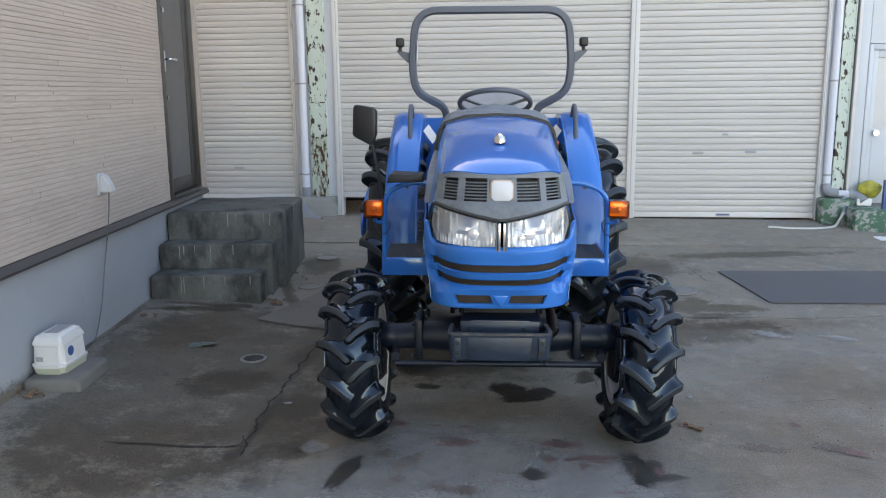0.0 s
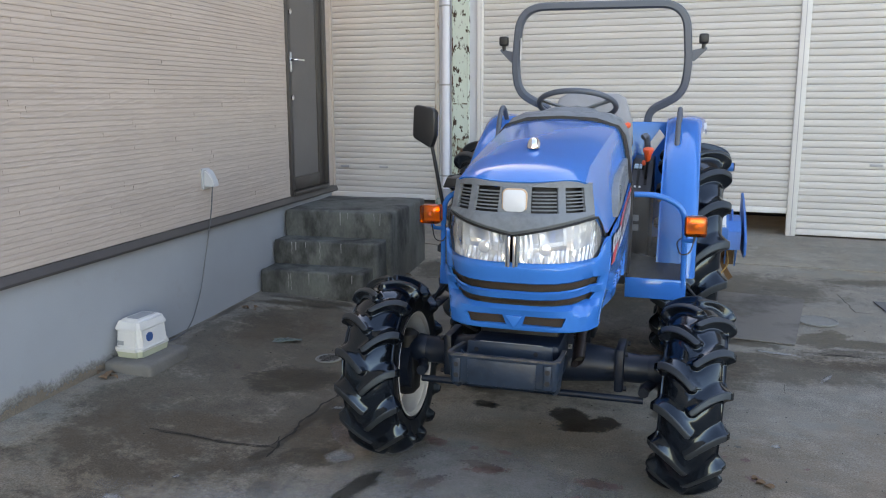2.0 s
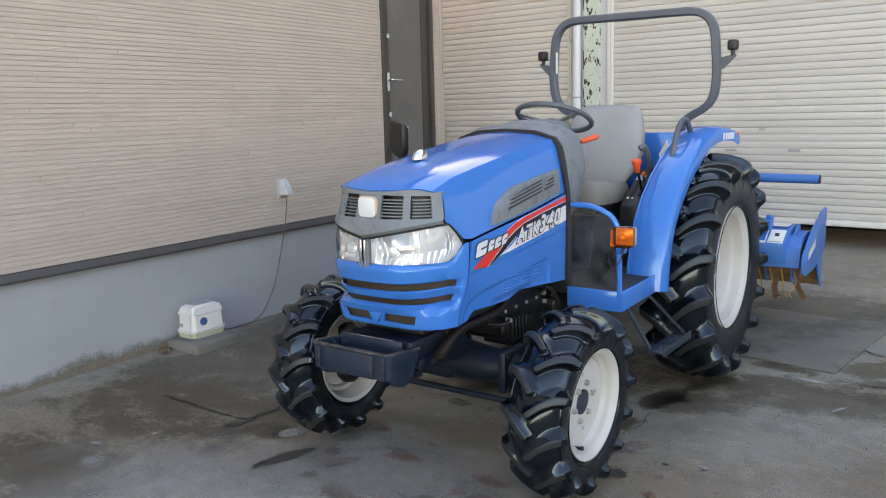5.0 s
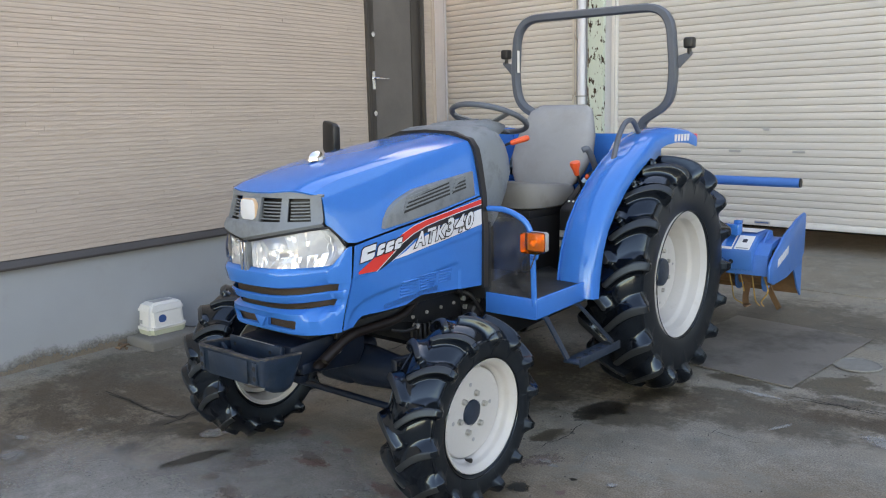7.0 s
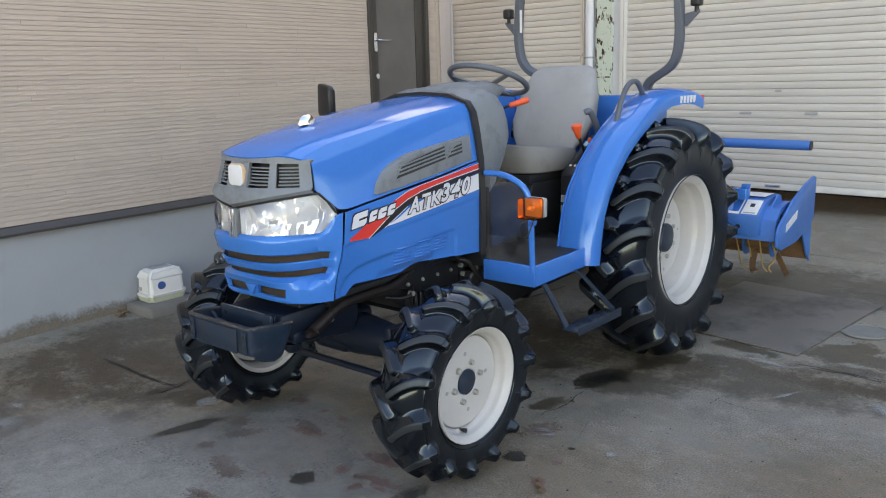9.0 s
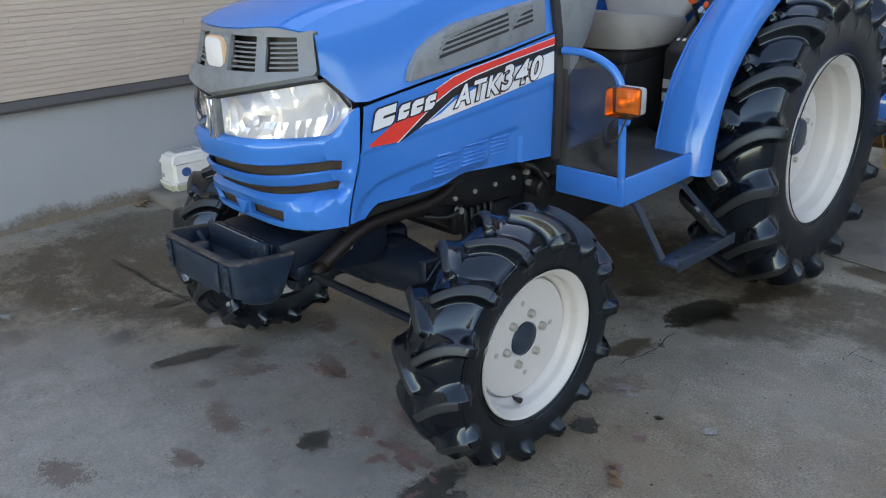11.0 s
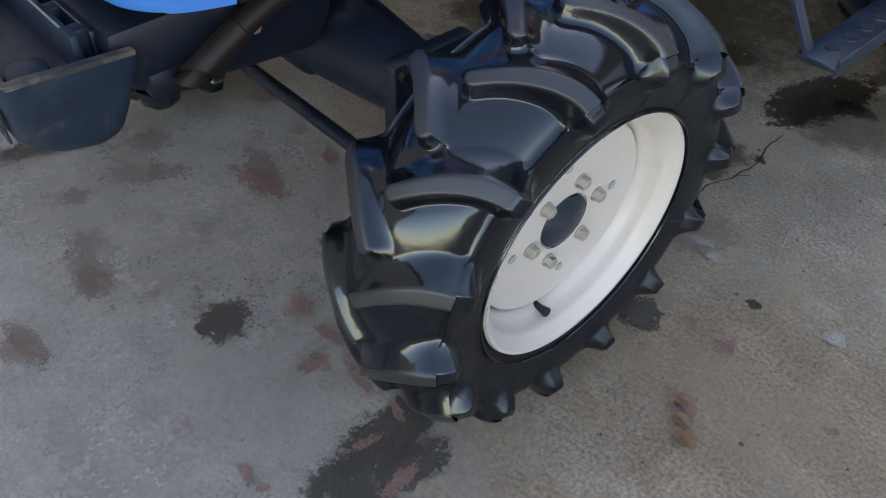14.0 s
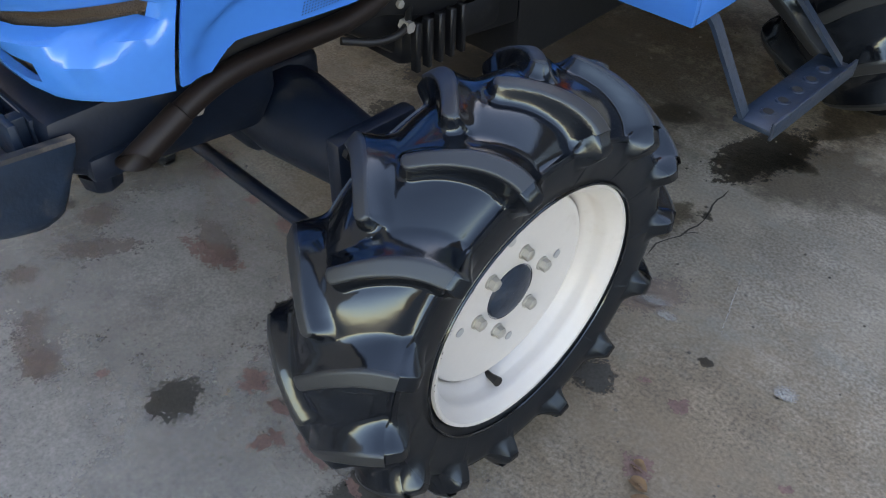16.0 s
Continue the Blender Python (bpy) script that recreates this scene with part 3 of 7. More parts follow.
def axis(cuts):
    """Grid lines between pairs of bounds, each with its step."""
    out = []
    for lo, hi, step in cuts:
        k = max(1, round((hi - lo) / step))
        out += [lo + (hi - lo) * i / k for i in range(k)]
    return np.array(out + [cuts[-1][1]])


def soaked(gx, gy, spots):
    """How far each point of the ground lies within the given oval spots, 1 in their middle."""
    best = np.zeros_like(gx)
    for x, y, a, b, turn in spots:
        c, s = math.cos(radians(turn)), math.sin(radians(turn))
        q = np.hypot(((gx - x) * c + (gy - y) * s) / a, ((gy - y) * c - (gx - x) * s) / b)
        best = np.maximum(best, np.interp(q, [0, 0.35, 0.65, 0.85, 1.15], [1, 0.9, 0.65, 0.38, 0]))
    return best


xs = axis([(-600, -60, 180), (-60, -6, 9), (-6, -2.1, 0.3), (-2.1, 2.3, 0.015), (2.3, 5, 0.09), (5, 60, 5), (60, 600, 180)])
ys = axis([(-600, -60, 180), (-60, -4, 7), (-4, 2.3, 0.14), (2.3, 5.2, 0.015), (5.2, 8.8, 0.05), (8.8, 60, 5), (60, 600, 180)])
gx, gy = np.meshgrid(xs, ys)
rise = 0.052 * np.maximum(0.0, np.minimum(gy, 8.8) - 4.9)
k = np.clip((-gx - 0.9) / 1.1, 0, 1)
heights = rise + 0.085 * k * k * (3 - 2 * k) * (1 - np.minimum(1.0, rise / 0.12))
nx, ny = len(xs), len(ys)
me = bpy.data.meshes.new("ground")
corner = (np.arange(ny - 1)[:, None] * nx + np.arange(nx - 1)).ravel()
me.from_pydata(np.stack([gx, gy, heights], axis=2).reshape(-1, 3).tolist(), [], np.stack([corner, corner + 1, corner + nx + 1, corner + nx], axis=1).tolist())
for name, spots in (("damp", DAMP_SPOTS_a + DAMP_SPOTS_b), ("dark", DARK_SPOTS_a + DARK_SPOTS_b), ("brown", BROWN_SPOTS), ("wet", [(x, y, a * 1.25, b * 1.3, turn) for x, y, a, b, turn in WET_SPOTS])):
    me.attributes.new(name, "FLOAT", "POINT").data.foreach_set("value", soaked(gx, gy, spots).ravel())
me.materials.append(GROUND)
ground = tagged(new("ground", me), "old grey stained concrete yard with cracks and damp patches", "ground", kind="structure")


def stroke(bm, pts, width, lift=0.0035, seed=0, rag=0.5):
    """A thin ragged line on the ground."""
    path = [Vector((x, y)) for x, y in pts]
    fine = []
    for a, b in zip(path, path[1:]):
        n = max(2, int((b - a).length / 0.035))
        fine += [a + (b - a) * (i / n) for i in range(n)]
    fine.append(path[-1])
    rows = []
    for i, p in enumerate(fine):
        t = (fine[min(i + 1, len(fine) - 1)] - fine[max(i - 1, 0)]).normalized()
        nrm = Vector((-t.y, t.x))
        o = noise.noise(Vector((p.x * 9, p.y * 9, seed))) * width * 1.6 * (rag > 0)
        w = width * (0.5 + rag * noise.noise(Vector((p.x * 25, p.y * 25, seed + 5)))) * (0.25 if i in (0, len(fine) - 1) else 1)
        a, b = p + nrm * (o - w), p + nrm * (o + w)
        rows.append([(a.x, a.y, gz(a.x, a.y) + lift), (b.x, b.y, gz(b.x, b.y) + lift)])
    return sheet(bm, rows)


# ---- house ----
HX, DRIP, HOUSE_END, HOUSE_TOP = -2.05, 0.705, 7.07, 5.6
D0, D1 = 6.14, 6.905
DOOR_TOP = 2.78
wall = tagged(part("wall_house", boxed(-7.0, HX - 0.03, -7.0, D0, DRIP, HOUSE_TOP), SIDING, smooth=0), "beige textured siding wall of the house", "wall", kind="structure")
part("wall_core", boxed(-7.0, HX - 0.03, D1, HOUSE_END - 0.02, DRIP, HOUSE_TOP), SIDING, wall, smooth=0)
part("wall_core", boxed(-7.0, HX - 0.03, D0, D1, DOOR_TOP, HOUSE_TOP), SIDING, wall, smooth=0)
part("wall_core", boxed(-7.0, HX - 0.16, D0, D1, DRIP, DOOR_TOP), DARK_VOID, wall, smooth=0)


def siding(y0, y1, z0, z1, seed):
    """Courses of thin split-faced strips of uneven length and depth."""
    rnd = random.Random(seed)
    verts, faces = [], []
    z = z0
    while z < z1:
        h = rnd.choice((0.025, 0.026, 0.027, 0.028))
        y = y0
        while y < y1:
            ln = min(rnd.uniform(0.25, 0.9), y1 - y)
            if y1 - y - ln < 0.05:
                ln = y1 - y
            x, g = HX - rnd.uniform(0.0, 0.0025), 0.0005
            a, b, lo, hi = y + g * 0.4, y + ln - g * 0.4, z + g, min(z + h - g, z1)
            near = y > 3.0 and z < 2.0
            far = (verts, faces)
            if near:
                verts, faces = [], []
            i = len(verts)
            verts += [(HX - 0.032, a, lo), (HX - 0.032, b, lo), (HX - 0.032, b, hi), (HX - 0.032, a, hi),
                      (x - 0.001, a, lo), (x - 0.001, b, lo), (x - 0.0022, b, hi), (x - 0.0022, a, hi)]
            faces += [(i, i + 4, i + 7, i + 3), (i + 1, i + 2, i + 6, i + 5), (i + 3, i + 7, i + 6, i + 2), (i, i + 1, i + 5, i + 4)]
            cuts, rows = max(2, int(ln / 0.05)), []
            for q in range(cuts + 1):
                yy = a + (b - a) * q / cuts
                wob = 0.0 if q in (0, cuts) else rnd.uniform(-0.0012, 0.0012)
                j = len(verts)
                verts += [(x - 0.001 + wob, yy, lo), (x + wob, yy, lo + (hi - lo) * rnd.uniform(0.15, 0.3)), (x - 0.001 + rnd.uniform(-0.0012, 0.0012), yy, lo + (hi - lo) * rnd.uniform(0.5, 0.75)), (x - 0.0022, yy, hi)]
                if q:
                    faces += [(j - 4 + r, j + r, j + 1 + r, j - 3 + r) for r in range(3)]
            if near:
                me = bpy.data.meshes.new("siding_strip")
                me.from_pydata(verts, [], faces)
                me.materials.append(SIDING_PIECE)
                new("siding_strip", me).parent = wall
                verts, faces = far
            y += ln
        z += h
    me = bpy.data.meshes.new("siding_strip")
    me.from_pydata(verts, [], faces)
    me.materials.append(SIDING)
    o = new("siding_courses", me)
    o.parent = wall
    return tagged(o, kind="stuff")


siding(-2.0, D0 - 0.004, DRIP + 0.02, 4.2, 3)
siding(D1 + 0.004, HOUSE_END - 0.045, DRIP + 0.02, 4.2, 4)
part("corner_trim", boxed(HX - 0.06, HX + 0.008, HOUSE_END - 0.042, HOUSE_END, DRIP + 0.01, HOUSE_TOP, bev=0.004), SIDING, wall)
tagged(part("foundation", boxed(-7.0, HX - 0.022, -7.0, HOUSE_END - 0.03, -0.1, DRIP - 0.02), FOUNDATION, smooth=0), "pale grey mortar house foundation, stained near the ground", "foundation", kind="structure")
tagged(part("trim", prism(bmesh.new(), [(HX - 0.03, DRIP + 0.022), (HX + 0.006, DRIP + 0.016), (HX + 0.022, DRIP - 0.02), (HX + 0.02, DRIP - 0.034), (HX - 0.03, DRIP - 0.03)], -7.0, HOUSE_END + 0.01, "v"), TRIM_DARK, smooth=0),
       "dark metal drip edge under the siding", "trim", kind="structure")
tagged(part("roof_house", boxed(-7.4, HX + 0.5, -7.4, HOUSE_END + 0.3, HOUSE_TOP, HOUSE_TOP + 0.15), TRIM_DARK, smooth=0), "dark eaves of the house", "roof", kind="structure")

door = thing("door_1", pose(0, 0, 0), "dark brown house back door, closed, with a dusty panel", "door", kind="structure")
fw = 0.032
part("door_frame", boxed(HX - 0.13, HX + 0.016, D0, D0 + fw, DRIP + 0.02, DOOR_TOP, bev=0.004), DOOR_BROWN, door)
part("door_frame", boxed(HX - 0.13, HX + 0.016, D1 - fw, D1, DRIP + 0.02, DOOR_TOP, bev=0.004), DOOR_BROWN, door)
part("door_frame", boxed(HX - 0.13, HX + 0.016, D0 + fw + 0.001, D1 - fw - 0.001, DOOR_TOP - 0.04, DOOR_TOP, bev=0.004), DOOR_BROWN, door)
part("door_sill", boxed(HX - 0.13, HX + 0.03, D0 + fw + 0.001, D1 - fw - 0.001, DRIP + 0.02, DRIP + 0.05, bev=0.004), DOOR_BROWN, door)
leaf_a, leaf_b, leaf_z = D0 + fw + 0.004, D1 - fw - 0.004, DRIP + 0.056
for a, b, c, d in ((leaf_a, leaf_a + 0.085, leaf_z, DOOR_TOP - 0.045), (leaf_b - 0.115, leaf_b, leaf_z, DOOR_TOP - 0.045),
                   (leaf_a + 0.086, leaf_b - 0.116, leaf_z, leaf_z + 0.1), (leaf_a + 0.086, leaf_b - 0.116, DOOR_TOP - 0.16, DOOR_TOP - 0.045)):
    part("stile", boxed(HX - 0.055, HX - 0.012, a, b, c, d, bev=0.003), DOOR_BROWN, door)
part("door_panel", boxed(HX - 0.045, HX - 0.022, leaf_a + 0.087, leaf_b - 0.117, leaf_z + 0.101, DOOR_TOP - 0.161), DOOR_PANEL, door, "dusty grey panel", smooth=0)
hy, hz = D0 + 0.082, 1.765
handle = part("door_handle", boxed(HX - 0.012, HX + 0.004, hy - 0.02, hy + 0.02, hz - 0.09, hz + 0.06, bev=0.004), CHROME, door, "satin metal lever handle")
part("lever", tubed(fillet([(HX, hy, hz), (HX + 0.05, hy, hz), (HX + 0.05, hy + 0.13, hz)], 0.02), 0.009), CHROME, handle)
for z in (2.12, 1.48):
    part("lock", rod((HX - 0.012, hy, z), (HX + 0.012, hy, z), 0.021), CHROME, door, "round metal lock")

# wall socket with its cable
soc = thing("wall_socket", pose(HX, 4.885, 0.985), "pale grey hooded outdoor wall socket on the siding", "socket")
part("back_plate", boxed(-0.002, 0.012, -0.045, 0.045, -0.065, 0.065, bev=0.004), SOCKET_GREY, soc)
bm = bmesh.new()
loft(bm, [[(0.012, -0.038, -0.05), (0.012, 0.038, -0.05), (0.012, 0.038, 0.06), (0.012, -0.038, 0.06)],
          [(0.05, -0.036, -0.05), (0.05, 0.036, -0.05), (0.04, 0.036, 0.05), (0.04, -0.036, 0.05)],
          [(0.085, -0.03, -0.045), (0.085, 0.03, -0.045), (0.07, 0.03, 0.0), (0.07, -0.03, 0.0)]])
bmesh.ops.bevel(bm, geom=bm.edges[:], offset=0.006, segments=2, affect="EDGES")
part("hood", bm, SOCKET_GREY, soc)
drop = [(HX + 0.05, 4.885, 0.94), (HX + 0.045, 4.87, 0.8), (HX + 0.03, 4.85, 0.66), (HX + 0.012, 4.82, 0.5), (HX + 0.01, 4.75, 0.3), (HX + 0.02, 4.62, 0.14), (HX + 0.04, 4.5, 0.1), (HX + 0.05, 4.25, 0.1), (HX + 0.04, 4.02, 0.2)]
tagged(part("power_cable", tubed(fillet(drop, 0.08), 0.0038, 8), CABLE_GREY), "thin grey cable hanging down the house wall", "cable")

# air pump on its block
tagged(part("concrete_block", boxed(-2.06, -1.782, 3.80, 4.165, 0.03, 0.142, bev=0.022, seg=3), BLOCK), "weathered concrete block beside the house wall", "block")
pump = thing("air_pump", pose(-1.958, 4.0, 0.143, 0, 0, -4) @ Matrix.Diagonal((1.1, 1.1, 1.02, 1)), "white plastic air pump with a green base on a block", "air pump")
bm = bmesh.new()
loft(bm, [[(sx * a * 0.72, sy * b * 1.34, z) for sx, sy in ((-1, -1), (1, -1), (1, 1), (-1, 1))] for z, a, b in ((0.0, 0.1, 0.082), (0.022, 0.104, 0.086), (0.032, 0.104, 0.086))])
bmesh.ops.bevel(bm, geom=[e for e in bm.edges if abs(e.verts[0].co.z - e.verts[1].co.z) > 0.001], offset=0.02, segments=3, affect="EDGES")
part("base", bm, PUMP_GREEN, pump, "pale green base")
bm = bmesh.new()
loft(bm, [[(sx * a * 0.72, sy * b * 1.34, z) for sx, sy in ((-1, -1), (1, -1), (1, 1), (-1, 1))] for z, a, b in ((0.033, 0.108, 0.09), (0.05, 0.108, 0.09), (0.052, 0.1, 0.083), (0.14, 0.096, 0.08))])
bmesh.ops.bevel(bm, geom=[e for e in bm.edges if abs(e.verts[0].co.z - e.verts[1].co.z) > 0.001], offset=0.022, segments=3, affect="EDGES")
part("housing", bm, PUMP_WHITE, pump)
bm = bmesh.new()
loft(bm, [[(sx * a * 0.72, sy * b * 1.34, z) for sx, sy in ((-1, -1), (1, -1), (1, 1), (-1, 1))] for z, a, b in ((0.143, 0.099, 0.083), (0.17, 0.096, 0.08), (0.195, 0.082, 0.066))])
bmesh.ops.bevel(bm, geom=[e for e in bm.edges if not (e.verts[0].co.z < 0.15 and e.verts[1].co.z < 0.15)], offset=0.014, segments=3, affect="EDGES")
part("lid", bm, PUMP_WHITE, pump)
part("top_panel", boxed(-0.032, 0.032, -0.06, 0.06, 0.194, 0.198, bev=0.0015), LABEL_GREY, pump, "grey ribbed top panel")
part("badge", tubed([(0.0695, -0.036, 0.098), (0.0742, -0.036, 0.098)], 0.0245, 24), BADGE_BLUE, pump, "round blue badge")
part("label", boxed(-0.05, -0.018, -0.1145, -0.1095, 0.066, 0.088), LABEL_GREY, pump, "small grey type plate", smooth=0)

# concrete steps to the door
def step(x1, y0, y1, z1, seed):
    bm = boxed(HX - 0.01, x1, y0, y1, gz(-1.6, y0) - 0.08, z1, bev=0.018, seg=3)
    bmesh.ops.subdivide_edges(bm, edges=[e for e in bm.edges if e.calc_length() > 0.15], cuts=6, use_grid_fill=True)
    for v in bm.verts:
        v.co += Vector((noise.noise(v.co * 6 + Vector((seed, 0, 0))), noise.noise(v.co * 6 + Vector((0, seed, 0))), noise.noise(v.co * 7 + Vector((0, 0, seed))))) * 0.006
    return bm


stairs = thing("concrete_steps", pose(0, 0, 0), "three weathered dark grey concrete steps up to the house door", "steps", kind="structure")
part("step", step(-1.28, 5.585, 5.84, 0.262, 1), STEP_CONCRETE, stairs)
part("step", step(-1.245, 5.825, 6.06, 0.438, 2), STEP_CONCRETE, stairs)
part("landing", step(-1.20, 6.035, 6.97, 0.637, 3), STEP_CONCRETE, stairs)
rnd = random.Random(8)
for face_y, z1, x0, x1 in ((5.583, 0.25, -1.95, -1.35), (5.823, 0.43, -1.95, -1.3), (6.033, 0.63, -1.95, -1.25)):
    bm = bmesh.new()
    for i in range(5):
        x, h, w = rnd.uniform(x0, x1), rnd.uniform(0.04, 0.13), rnd.uniform(0.002, 0.005)
        sheet(bm, [[(x - w + noise.noise(Vector((x * 40, k, 0))) * 0.006, face_y - 0.006, z1 - h * k / 4), (x + w * (1 - k / 5) + noise.noise(Vector((x * 40, k, 0))) * 0.006, face_y - 0.006, z1 - h * k / 4)] for k in range(5)])
    part("lime_streak", bm, STREAK_WHITE, stairs, "white lime streaks", smooth=0)

# ---- shutter building: x along its wall, y = 8.5 in its face ----
YW, SILL, WALL_TOP = 8.5, 0.203, 5.3
SKEW = Matrix.Translation((1.95, 8.5, 0)) @ Matrix.Rotation(radians(-6.3), 4, "Z") @ Matrix.Translation((-1.95, -8.5, 0))
build = thing("wall_back", SKEW, "wall of a storehouse with cream roller shutters", "wall", kind="structure")
# Unseen above 3.2: WALL_TOP sets the yard's shade, dark colour dims bonnet reflections.
part("upper_wall", boxed(-9, 14, YW - 0.02, YW + 0.25, 3.2, WALL_TOP), UNSEEN_WALL, build, smooth=0)
# near-black panel: the unlit inside behind the shutter gap is put into its colour
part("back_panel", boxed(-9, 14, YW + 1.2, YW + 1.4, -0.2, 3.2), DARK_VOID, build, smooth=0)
part("side_panel", boxed(-9, -4.2, YW - 0.02, YW + 0.25, -0.2, 3.2), SHED_WHITE, build, smooth=0)
part("pier", boxed(-1.573, -1.151, YW - 0.02, YW + 0.2, -0.1, 3.2), PIER_GREY, build, "pale grey strip of wall behind the post", smooth=0)
part("pier", boxed(3.836, 4.086, YW - 0.02, YW + 0.2, -0.1, 3.2), SHED_WHITE, build, smooth=0)
part("roof", boxed(-9.3, 14.3, YW - 0.5, YW + 9, WALL_TOP, WALL_TOP + 0.12), SHED_WHITE, build, smooth=0)

PITCH = 0.0633
slat_prof = [(0.0, 0.0), (-0.006, 0.004), (-0.0085, 0.012), (-0.0095, 0.03), (-0.0095, 0.0425), (-0.0075, 0.044), (-0.0075, 0.056), (-0.004, 0.059), (0.0, 0.0595), (0.0, 0.0622), (0.003, 0.0622), (0.003, 0.0)]


def shutter(name, x0, x1, z0, label, locks, plate=None):
    sh = thing(name, SKEW @ pose(x0, YW, z0), label, "roller shutter", "roller shutters", kind="structure")
    wide = x1 - x0
    bm = boxed(0, wide, -0.02, 0.012, 0.0, 0.055, bev=0.005)
    part("bottom_rail", bm, SHUTTER_GUIDE, sh)
    first = None
    for i in range(int((3.25 - z0) / PITCH)):
        m = pose(0, 0, 0.056 + i * PITCH)
        if first is None:
            bm = bmesh.new()
            loft(bm, [[(x, a, b) for a, b in slat_prof] for x in (0.0, wide)])
            first = part("slat", bm, SHUTTER, sh, smooth=50, m=m)
        else:
            again(first, m)
    for x, z in locks:
        part("lock", boxed(x - x0 - 0.055, x - x0 + 0.055, -0.021, -0.011, z - z0 - 0.012, z - z0 + 0.012, bev=0.003), LABEL_GREY, sh, "small grey finger pull")
    if plate:
        p = part("label", boxed(plate - x0 - 0.07, plate - x0 + 0.07, -0.024, -0.0205, 0.016, 0.042), LABEL_GREY, sh, "small printed plate", smooth=0)
        part("print_bar", boxed(plate - x0 - 0.06, plate - x0 + 0.06, -0.0265, -0.0241, 0.024, 0.034), BADGE_BLUE, p, smooth=0)
    return sh


shutter("shutter_left", -3.423, -1.62, 0.375, "cream roller shutter beside the house, fully down", [(-2.24, 0.72), (-2.716, 0.718)])
shutter("shutter_middle", -1.09, 1.913, 0.397, "cream roller shutter left open by a hand's width", [(0.148, 1.067), (0.721, 1.067)], 0.428)
shutter("shutter_right", 2.0, 3.803, SILL, "cream roller shutter, fully down", [(2.63, 0.867), (3.15, 0.877)], 2.905)
for x, z in ((0.43, 1.26), (2.89, 1.056)):
    part("lock", boxed(-0.03, 0.03, -0.021, -0.012, -0.01, 0.01, bev=0.003), LABEL_GREY, build, "shutter keyhole", m=pose(x, YW, z))

guides = ((-3.62, -3.423, -0.03, PIER_GREY), (-1.62, -1.574, -0.04, STAINED_GUIDE), (-1.15, -1.09, -0.045, SHUTTER_GUIDE), (1.913, 2.0, -0.045, SHUTTER_GUIDE), (3.803, 3.835, -0.05, SHUTTER_GUIDE))
for i, (a, b, d, paint) in enumerate(guides):
    g = part("guide_rail", boxed(a + 0.001, b - 0.001, YW + d, YW + 0.1, 0.15, 3.2, bev=0.004), paint, build)
    part("groove", boxed(b - 0.02 if i != 3 else a + 0.04, b - 0.016 if i != 3 else a + 0.046, YW + d - 0.002, YW + d + 0.004, 0.2, 3.2), LABEL_GREY, g, smooth=0)


def steel_post(x0, x1, label, rusty):
    p = thing("steel_post", SKEW @ pose((x0 + x1) / 2, YW, 0), label, "post", "steel posts", kind="structure")
    h = (x1 - x0) / 2
    z = 0.41
    if rusty:
        part("lower_web", boxed(-h + 0.012, h - 0.012, -0.055, 0.0, z, 1.05), POST_RUST, p, "rust-eaten lower part", smooth=0)
        z = 1.05
    part("web", boxed(-h + 0.012, h - 0.012, -0.055, 0.0, z, 3.2), POST_PAINT, p, smooth=0)
    for s in (-1, 1):
        part("flange", boxed(s * h - 0.012 * (s > 0), s * h + 0.012 * (s < 0), -0.062, 0.0, 0.41, 3.2, bev=0.002), POST_RUST if rusty and s < 0 else POST_PAINT, p)
    if rusty:
        part("weld_seam", boxed(-h + 0.014, h - 0.014, -0.059, -0.0552, 1.405, 1.418), POST_RUST, p, "rusty seam across the post", smooth=0)
        part("footing", boxed(-h - 0.16, h + 0.085, -0.13, 0.0, 0.1, 0.41, bev=0.012), GREEN_BASE, p, "concrete footing with worn green paint")
    return p


steel_post(-1.42, -1.235, "pale green steel post, flaking and rusted at the foot", True)
steel_post(3.948, 4.061, "pale green steel post with flaking paint", False)

pipe = thing("downpipe", SKEW @ pose(-1.478, YW - 0.075, 0), "grey plastic downpipe ending in an elbow over the yard", "pipe", "downpipes")
part("pipe", rod((0, 0, 0.5), (0, 0, 3.3), 0.039, 20), PIPE_WHITE, pipe, "pale plastic pipe")
part("socket", rod((0, 0, 0.36), (0, 0, 0.515), 0.046, 20), PIPE_DARK, pipe, "grey pipe socket")
part("elbow", tubed(fillet([(0, 0, 0.37), (0, -0.05, 0.2), (0.21, -0.2, 0.165)], 0.1), 0.047, 20, cap=False), PIPE_DARK, pipe, "grey elbow")
part("pipe_bore", tubed([(0.185, -0.182, 0.169), (0.187, -0.184, 0.1687)], 0.045, 20), DARK_VOID, pipe)
part("opening", tubed([(0.2, -0.193, 0.1666), (0.204, -0.196, 0.166)], 0.044, 20), DARK_VOID, pipe, "dark open end")
for z in (0.645, 1.60, 2.4):
    part("clamp", rod((0, 0, z), (0, 0, z + 0.018), 0.0415, 20), LABEL_GREY, pipe)
    part("strap", boxed(-0.075, -0.03, -0.005, 0.07, z, z + 0.016), LABEL_GREY, pipe, smooth=0)
pipe2 = thing("downpipe", SKEW @ pose(3.9, YW - 0.05, 0), "pale plastic downpipe beside a green post", "pipe", "downpipes")
part("pipe", rod((0, 0, 0.52), (0, 0, 3.3), 0.038, 20), PIPE_WHITE, pipe2, "pale plastic pipe")
part("elbow", tubed(fillet([(0, 0, 0.55), (0, -0.03, 0.475), (0.1, -0.07, 0.47)], 0.06), 0.046, 20), PIPE_DARK, pipe2, "grey elbow")
part("pipe", rod((0.1, -0.07, 0.468), (0.2, -0.1, 0.46), 0.037, 16), PIPE_WHITE, pipe2)
